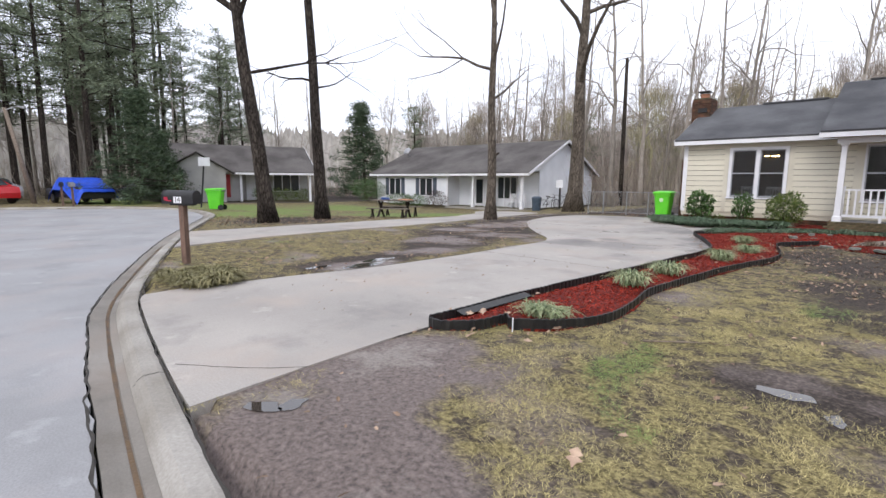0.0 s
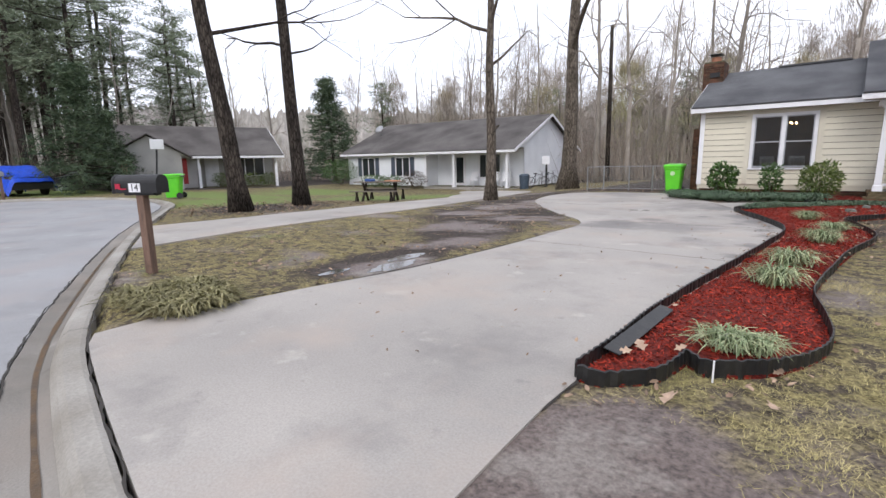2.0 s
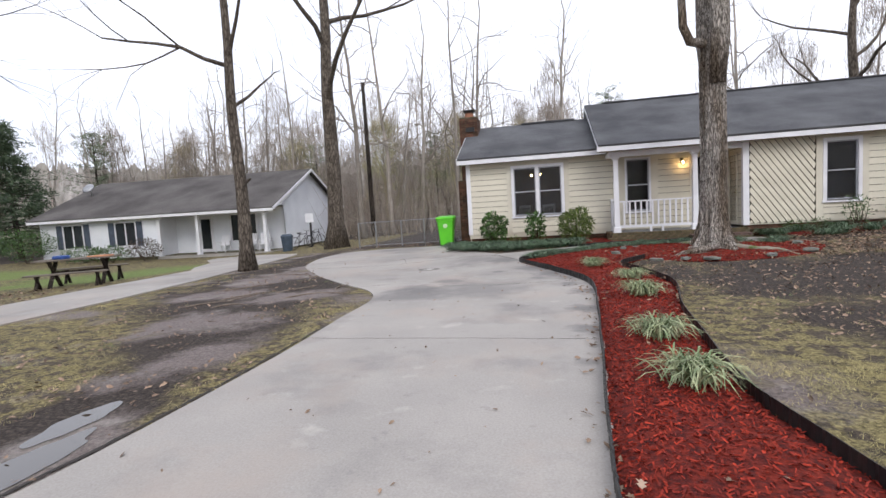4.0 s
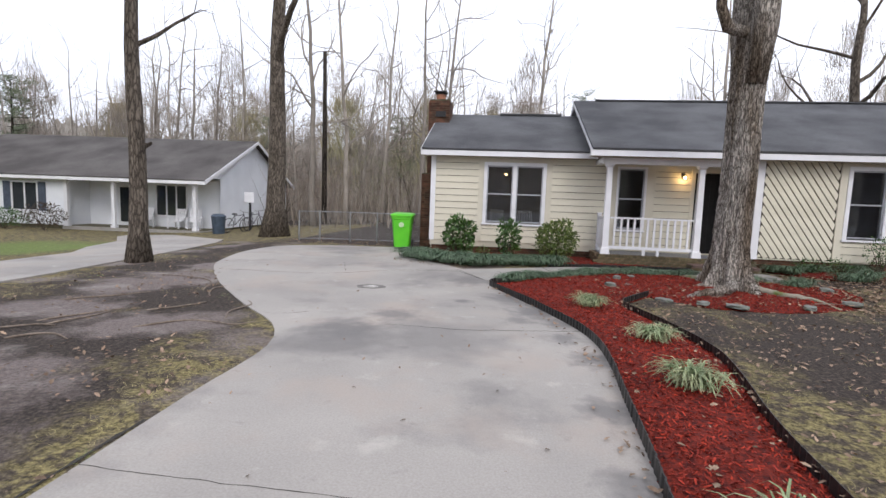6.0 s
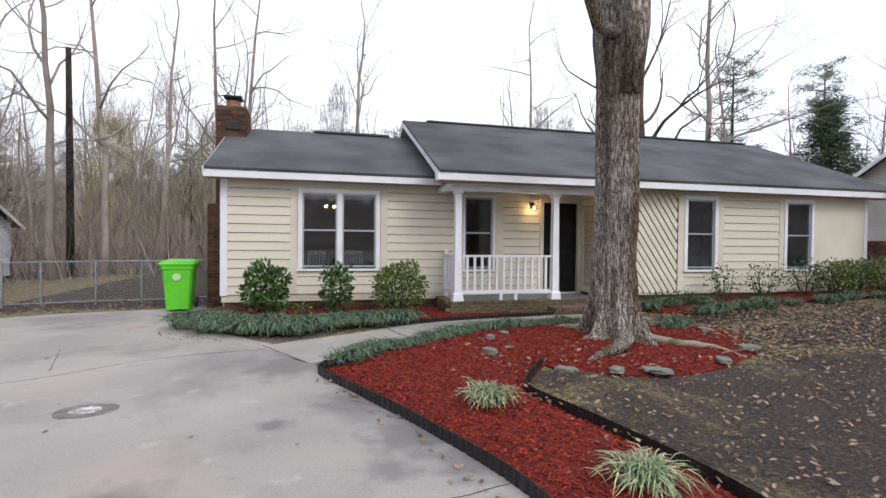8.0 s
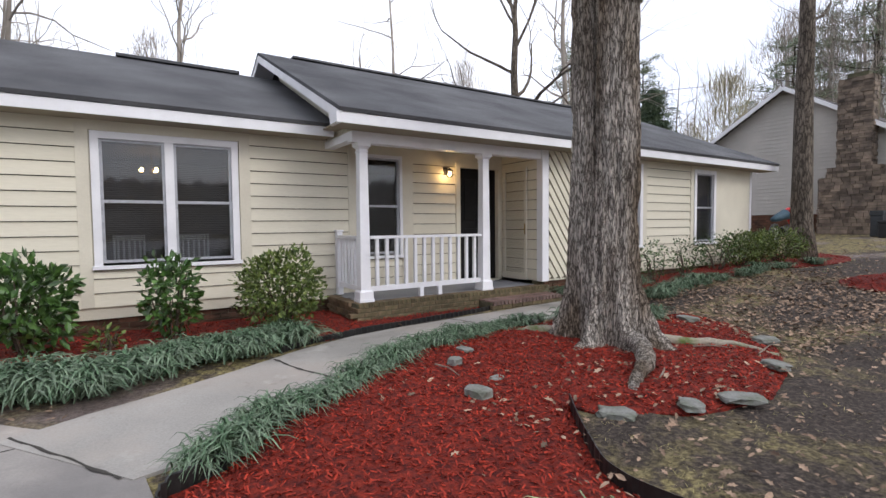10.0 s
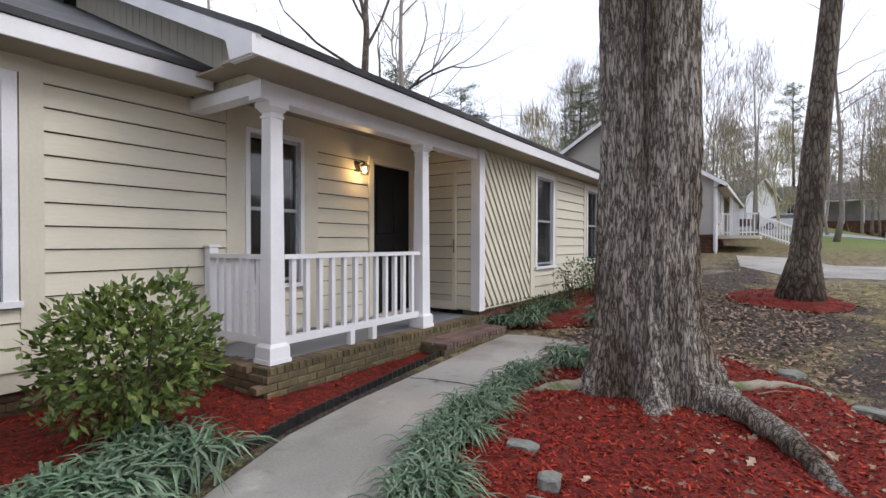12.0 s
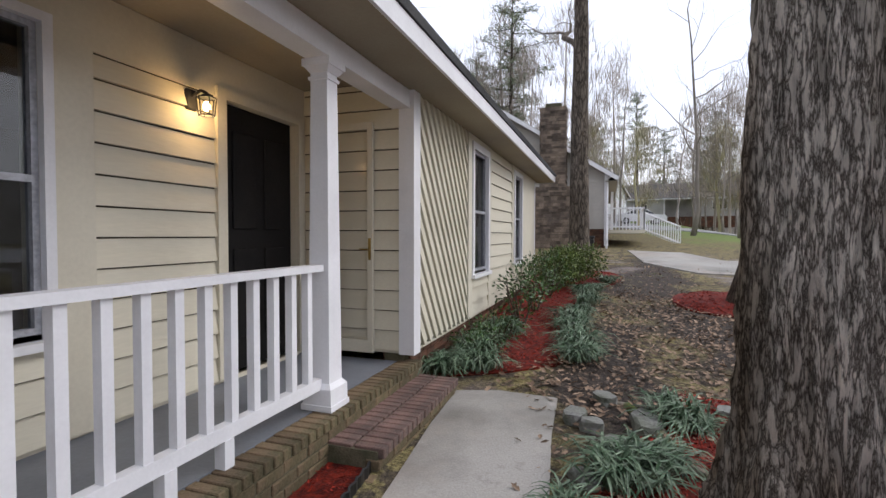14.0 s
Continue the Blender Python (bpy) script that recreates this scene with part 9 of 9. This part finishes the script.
tx, ty = -16.9, 14.1
picnic_table(pose(tx, ty, gz(tx, ty), 0, 0, 33))
b1 = bench(pose(tx + 0.45, ty - 0.75, gz(tx, ty), 0, 0, 33))
copy_thing(b1, pose(tx - 0.45, ty + 0.8, gz(tx, ty), 0, 0, 33))
bm = bmesh.new()
box(bm, tx + 0.2, tx + 0.75, ty + 0.05, ty + 0.4, gz(tx, ty) + 0.757, gz(tx, ty) + 0.79, 0.01)
tagged(part("cloth_bundle", bm, mat("orange_cloth", (0.65, 0.30, 0.16), (0.5, 0.22, 0.12), rough=0.8, scale=9)), "folded orange cloth on the picnic table", "cloth")
bm = bmesh.new()
box(bm, tx - 0.5, tx - 0.15, ty - 0.35, ty - 0.1, gz(tx, ty) + 0.757, gz(tx, ty) + 0.85, 0.02)
tagged(part("cloth_bundle", bm, mat("blue_cloth", (0.05, 0.11, 0.36), rough=0.8, scale=9)), "crumpled blue bag on the picnic table", "bag")

shrub(-32.5, 24.6, 3.0, 1.9, LEAF_GLOSSY, 2600, 0.11, "large rounded dark green bush by the white house", "", 0.5, 81)
shrub(-29.0, 24.9, 2.2, 0.9, LEAF_GLOSSY, 1200, 0.10, "clipped dark hedge bush below the shuttered window", "", 0.5, 82)
shrub(-27.2, 24.9, 1.8, 0.9, LEAF_GLOSSY, 900, 0.10, "clipped dark hedge bush below the shuttered window", "", 0.5, 83)
shrub(-25.2, 25.0, 1.7, 1.2, TWIG, 900, 0.10, "brown leafless bush before the white house", "", 0.5, 84)
for i in range(4):
    shrub(-35.9 + 0.25 * i, 17.2 + 1.0 * i, 1.3, 1.0, LEAF_LIGHT, 700, 0.10, "pale green hedge bush before the grey house", "hedge of the grey house", 0.5, 90 + i)
for i, (x, y, w_, h_) in enumerate(((-36.4, 12.4, 1.8, 1.9), (-37.0, 14.2, 1.4, 1.5))):
    shrub(x, y, w_, h_, CEDAR, 1300, 0.10, "dark bush before the grey house", "", 0.5, 95 + i)

# bin, bicycles by the gable of the white house
bm = bmesh.new()
bx, by = -17.1, 25.4
g = gz(bx, by)
rows = []
for z, r_ in ((0, 0.24), (0.7, 0.29), (0.72, 0.31), (0.78, 0.30), (0.86, 0.2)):
    rows.append([bm.verts.new((bx + r_ * math.cos(a), by + r_ * math.sin(a), g + z)) for a in [2 * math.pi * k / 14 for k in range(14)]])
for a, b in zip(rows, rows[1:]):
    for k in range(14):
        bm.faces.new((a[k], a[(k + 1) % 14], b[(k + 1) % 14], b[k]))
bm.faces.new(rows[0][::-1]), bm.faces.new(rows[-1])
tagged(part("dustbin", bm, mat("blue_grey_plastic", (0.06, 0.085, 0.12), rough=0.5, scale=6)), "round blue-grey dustbin beside the white gable", "rubbish bin")


def bicycle(m, label):
    t = thing("bicycle", (0, 0, 0), label, "bicycle", "bicycles by the gable")
    for x in (-0.5, 0.5):
        wh = ORIGIN_PART("wheel", t)
        bm = bmesh.new()
        tube(bm, [(x + 0.32 * math.cos(a), 0, 0.33 + 0.32 * math.sin(a)) for a in [2 * math.pi * k / 20 for k in range(21)]], 0.018, 5)
        part("tyre", bm, BLACK, wh)
        bm = bmesh.new()
        for k in range(8):
            a = math.pi * k / 8
            tube(bm, [(x + 0.3 * math.cos(a), 0, 0.33 + 0.3 * math.sin(a)), (x - 0.3 * math.cos(a), 0, 0.33 - 0.3 * math.sin(a))], 0.003, 3)
        part("spoke", bm, METAL, wh)
    bm = bmesh.new()
    for a, b in (((-0.5, 0, .33), (-0.12, 0, .35)), ((-0.5, 0, .33), (-0.18, 0, .78)), ((-0.18, 0, .82), (-0.1, 0, .33)), ((-0.1, 0, .33), (0.36, 0, .78)), ((-0.17, 0, .76), (0.36, 0, .80)), ((0.5, 0, .33), (0.34, 0, .92))):
        tube(bm, [a, b], 0.017, 6)
    part("frame", bm, mat("dark_bike_paint", (0.05, 0.05, 0.07), rough=0.4, scale=5, bump=0), t)
    bm = bmesh.new()
    tube(bm, [(0.4, -0.28, .96), (0.33, 0, .93), (0.4, 0.28, .96)], 0.013, 6)
    part("handlebar", bm, METAL, t)
    bm = bmesh.new()
    box(bm, -0.32, -0.08, -0.06, 0.06, 0.82, 0.87, 0.015)
    part("saddle", bm, BLACK, t)
    t.matrix_basis = m
    return t


bicycle(pose(-17.0, 26.6, gz(-17, 26.6), 8, 0, 75), "dark bicycle leaning beside the white gable")
bicycle(pose(-16.6, 27.6, gz(-16.6, 27.6), -6, 0, 80), "dark bicycle parked near the large tree")
# toy hoop on a stand
hoop = thing("basketball_hoop", (-17.2, 28.2, gz(-17.2, 28.2)), "small portable basketball hoop beside the white gable", "basketball hoop")
g = gz(-17.2, 28.2)
bm = bmesh.new()
tube(bm, [(-17.2, 28.2, g), (-17.2, 28.2, g + 1.7)], 0.06, 8)
part("stand", bm, BLACK, hoop)
bm = bmesh.new()
box(bm, -17.45, -16.95, 28.1, 28.14, g + 1.35, g + 1.85, 0.01)
part("backboard", bm, WHITE, hoop)
# hoop at the end of the road
hoop = thing("basketball_hoop", (-28.8, 9.9, -0.1), "road-side basketball hoop on a leaning dark pole", "basketball hoop")
bm = bmesh.new()
tube(bm, [(-28.5, 10.3, -0.1), (-28.5, 10.5, 1.6), (-28.45, 10.55, 2.35)], 0.045, 8)
part("pole", bm, BLACK, hoop)
bm = bmesh.new()
box(bm, -28.44, -28.39, 10.25, 10.85, 2.12, 2.58, 0.01)
part("backboard", bm, WHITE, hoop)

# motorcycle and boxes beyond the corner of the house
moto = thing("motorcycle", (13.6, 19.0, gz(13.6, 19)), "red motorcycle under a blue cover", "motorcycle")
g = gz(13.6, 19) + 0.0
for x in (12.95, 14.35):
    bm = bmesh.new()
    tube(bm, [(x + 0.27 * math.cos(a), 19, g + 0.31 + 0.27 * math.sin(a)) for a in [2 * math.pi * k / 20 for k in range(21)]], 0.055, 8)
    part("tyre", bm, BLACK, moto, smooth=True)
    bm = bmesh.new()
    tube(bm, [(x, 18.97, g + 0.31), (x, 19.03, g + 0.31)], 0.19, 14)
    part("rim", bm, METAL, moto)
RED_P = paint("red_fairing", (0.5, 0.02, 0.02))
bm = bmesh.new()
tube(bm, [(14.2, 19, g + 0.62), (14.05, 19, g + 0.95), (13.85, 19, g + 1.08)], [0.12, 0.16, 0.08], 10)
tube(bm, [(14.4, 19, g + 0.62), (14.15, 19, g + 0.66)], [0.05, 0.1], 8)
part("fairing", bm, RED_P, moto, smooth=True)
bm = bmesh.new()
tube(bm, [(12.8, 19, g + 0.75), (13.2, 19, g + 0.82), (13.6, 19, g + 0.92), (13.85, 19, g + 0.85)], [0.07, 0.13, 0.16, 0.1], 10)
part("cover", bm, mat("blue_black_cover", (0.03, 0.07, 0.10), rough=0.6, scale=5, bump=0.3), moto, smooth=True)
bm = bmesh.new()
tube(bm, [(13.3, 19, g + 0.35), (13.9, 19, g + 0.45)], 0.16, 8)
part("engine", bm, BLACK, moto)
moto.location += Vector((-1.05, -0.12, -0.058))
for i, (x, y, w_, h_, c, lb, cat) in enumerate(((15.3, 17.0, 0.5, 0.55, BLACK, "black storage box before the stone chimney", "box"), (15.6, 19.5, 0.45, 0.3, RED_P, "small red crate by the tan house", "crate"), (15.6, 17.4, 0.32, 0.85, mat("dark_steel", (0.04, 0.045, 0.05), rough=0.5, scale=5), "dark upright grill before the stone chimney", "grill"))):
    bm = bmesh.new()
    g = gz(x, y)
    box(bm, x - w_ / 2, x + w_ / 2, y - w_ / 2, y + w_ / 2, g, g + h_ * 0.8, 0.02)
    box(bm, x - w_ / 2 - 0.02, x + w_ / 2 + 0.02, y - w_ / 2 - 0.02, y + w_ / 2 + 0.02, g + h_ * 0.8, g + h_, 0.02)
    tagged(part(cat.replace(" ", "_"), bm, c), lb, cat)

# dining room behind the front window
def dining_chair(m):
    t = thing("dining_chair", (0, 0, 0), "pale slat-backed dining chair behind the front window", "chair", "chairs in the dining room")
    bm = bmesh.new()
    box(bm, -0.21, 0.21, -0.2, 0.2, 0.43, 0.46, 0.006)
    part("seat", bm, WHITE, t)
    for x in (-0.19, 0.19):
        for y in (-0.18, 0.18):
            bm = bmesh.new()
            tube(bm, [(x, y, 0), (x, y * (1.0 if y > 0 else 1.12), 0.45 if y > 0 else 1.0)], [0.014, 0.018], 6)
            part("leg", bm, WHITE, t)
    bm = bmesh.new()
    box(bm, -0.2, 0.2, -0.215, -0.19, 0.92, 1.0, 0.006)
    part("top_rail", bm, WHITE, t)
    for i in range(5):
        bm = bmesh.new()
        box(bm, -0.14 + 0.07 * i - 0.012, -0.14 + 0.07 * i + 0.012, -0.208, -0.195, 0.46, 0.93)
        part("slat", bm, WHITE, t)
    t.matrix_basis = m
    return t


dc = dining_chair(pose(-4.22, 20.0, 0.30, 0, 0, 0))
copy_thing(dc, pose(-4.95, 20.15, 0.30, 0, 0, -20))
ch_ = thing("chandelier", (-4.65, 21.5, 2.69), "brass chandelier with small lit warm bulbs", "chandelier")
bm = bmesh.new()
tube(bm, [(-4.65, 21.5, 2.69), (-4.65, 21.5, 2.30)], 0.012, 6)
for k in range(5):
    a = 2 * math.pi * k / 5
    tube(bm, [(-4.65, 21.5, 2.33), (-4.65 + 0.1 * math.cos(a), 21.5 + 0.1 * math.sin(a), 2.29), (-4.65 + 0.19 * math.cos(a), 21.5 + 0.19 * math.sin(a), 2.34)], 0.008, 5)
part("frame", bm, BRASS, ch_)
for k in range(5):
    a = 2 * math.pi * k / 5
    bm = bmesh.new()
    bmesh.ops.create_uvsphere(bm, u_segments=8, v_segments=6, radius=0.03, matrix=Matrix.Translation((-4.65 + 0.19 * math.cos(a), 21.5 + 0.19 * math.sin(a), 2.385)))
    part("bulb", bm, bpy.data.materials["lit_bulb"], ch_, "glowing warm bulb", smooth=True)


# ---- pieces of walls ----
boards(wall, XL + 0.11, -5.52, YL, Z0, ZT - 0.05)
boards(wall, W1[0] - 0.10, W1[1] + 0.10, YL, Z0, W1[2] - 0.08)
boards(wall, -3.58, -2.14, YL, Z0, ZT - 0.05)
boards(wall, W2[0] - 0.05, W2[1] + 0.05, YL, FLOOR + 0.03, W2[2] - 0.08)
boards(wall, -0.99, DOOR[0] - 0.09, YL, FLOOR + 0.03, 2.44)
boards(wall_r, W3[0] - 0.07, W3[1] + 0.07, YR, Z0, W3[2] - 0.08)
boards(wall_r, 3.86, 5.44, YR, Z0, ZT - 0.05)
boards(wall_r, W4[0] - 0.07, W4[1] + 0.07, YR, Z0, W4[2] - 0.08)
side_boards(wall_s, YR + 0.10, YL - 0.03, XC, Z0, ZT - 0.05)
side_boards(wall, YL + 0.12, 25.1, XL, Z0, ZT)
# slanting boards between the porch and the first bedroom window
PX0, PX1 = XC + 0.125, 2.66
step = 0.165
# dark sheet behind the slanting boards, shade put in as colour
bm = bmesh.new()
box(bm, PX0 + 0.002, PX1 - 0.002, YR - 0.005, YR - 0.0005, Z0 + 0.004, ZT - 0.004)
part("sheathing", bm, LAP_SHADE, wall_r, "dark sheet that paints the shade between the slanting boards")
c = -3.0
while c < 3.2:
    # board centre line falls to the right at about 52 degrees
    sl = 1.42
    pts = []
    lo, hi = Z0, ZT
    xa, za = PX0, hi - sl * (PX0 - (PX0 + c))
    def zz(x):
        return hi - sl * (x - PX0 - c)
    a, b = PX0, PX1
    if zz(a) > hi:
        a = PX0 + c
    if zz(b) < lo:
        b = PX0 + c + (hi - lo) / sl
    if b - a > 0.04:
        L = Vector((b - a, 0, zz(b) - zz(a))).length
        me = bpy.data.meshes.new("slanting_board")
        w = step * 0.80
        dx, dz = w * 0.5 * 0.574, w * 0.5
        u = Vector((1, 0, -sl)).normalized()
        nn = Vector((sl, 0, 1)).normalized()
        P, Q = Vector((a, YR, zz(a))), Vector((b, YR, zz(b)))
        vs = []
        for p, sgn in ((P, -1), (Q, 1)):
            for off, t in ((-0.057, 0.030), (0.057, 0.010)):
                q = p + nn * off
                # keep the ends inside the panel
                k = 0
                if q.x < PX0:
                    q += u * ((PX0 - q.x) / u.x)
                if q.x > PX1:
                    q -= u * ((q.x - PX1) / u.x)
                if q.z > hi:
                    q += u * ((q.z - hi) / -u.z)
                if q.z < lo:
                    q -= u * ((lo - q.z) / -u.z)
                vs += [(q.x, YR, q.z), (q.x, YR - t, q.z)]
        vs = [tuple(Vector(v) - ORIGIN[wall_r]) for v in vs]
        me.from_pydata(vs, [], [(0, 2, 3, 1), (4, 5, 7, 6), (1, 3, 7, 5), (2, 6, 7, 3), (0, 1, 5, 4)])
        me.materials.append(CREAM)
        ob = new("slanting_board", me)
        ob.parent = wall_r
    c += 0.158


def brick_mesh(name, sx, sy, sz, material):
    bm = bmesh.new()
    box(bm, -sx / 2, sx / 2, -sy / 2, sy / 2, -sz / 2, sz / 2, 0.005)
    me = bpy.data.meshes.new(name)
    bm.to_mesh(me)
    bm.free()
    me.materials.append(material)
    return me


def lay(me, x, y, z, parent, rz=0.0):
    ob = new("brick", me)
    ob.parent = parent
    ob.location = Vector((x, y, z)) - ORIGIN[parent] + Vector((random.uniform(-.002, .002), random.uniform(-.003, .003), random.uniform(-.0015, .0015)))
    ob.rotation_euler = (0, 0, radians(random.uniform(-0.6, 0.6) + rz))


stretcher, header = brick_mesh("brick", 0.195, 0.09, 0.057, BRICK), brick_mesh("brick", 0.062, 0.185, 0.06, BRICK)
tread = brick_mesh("brick", 0.195, 0.09, 0.06, BRICK_STEP)
tread_h = brick_mesh("brick", 0.062, 0.19, 0.06, BRICK_STEP)
x = -2.46
while x < 1.04:
    lay(header, x + 0.02, 17.905, FLOOR - 0.03, joints)
    x += 0.073
y = 18.06
while y < YL - 0.05:
    ob = lay(header, -2.44, y, FLOOR - 0.03, joints, 90)
    y += 0.073
for k in range(4):
    x = -2.40 - (0.1 if k % 2 else 0)
    while x < 1.0:
        lay(stretcher, x, 17.862, FLOOR - 0.095 - 0.067 * k, joints)
        x += 0.205
    y = 17.94 + (0.1 if k % 2 else 0)
    while y < YL:
        lay(stretcher, -2.465, y, FLOOR - 0.095 - 0.067 * k, joints, 90)
        y += 0.205
for y in (17.56, 17.765):
    x = -0.42
    while x < 1.0:
        lay(tread_h, x, y, 0.215, joints)
        x += 0.073
for k in range(2):
    x = -0.37 - (0.1 if k % 2 else 0)
    while x < 1.0:
        lay(stretcher, x, 17.525, 0.15 - 0.067 * k, joints)
        x += 0.205
bm = bmesh.new()
course(bm, XL + 0.06, XC + 0.02, YL + 0.05, YL + 0.3, 0.03, 0.30)
course(bm, XC + 0.1, XR - 0.05, YR + 0.06, YR + 0.3, 0.02, 0.44)
part("brickwork", bm, BRICK_RED_SHADED, house, "dark stained brick foundation", kind="stuff")
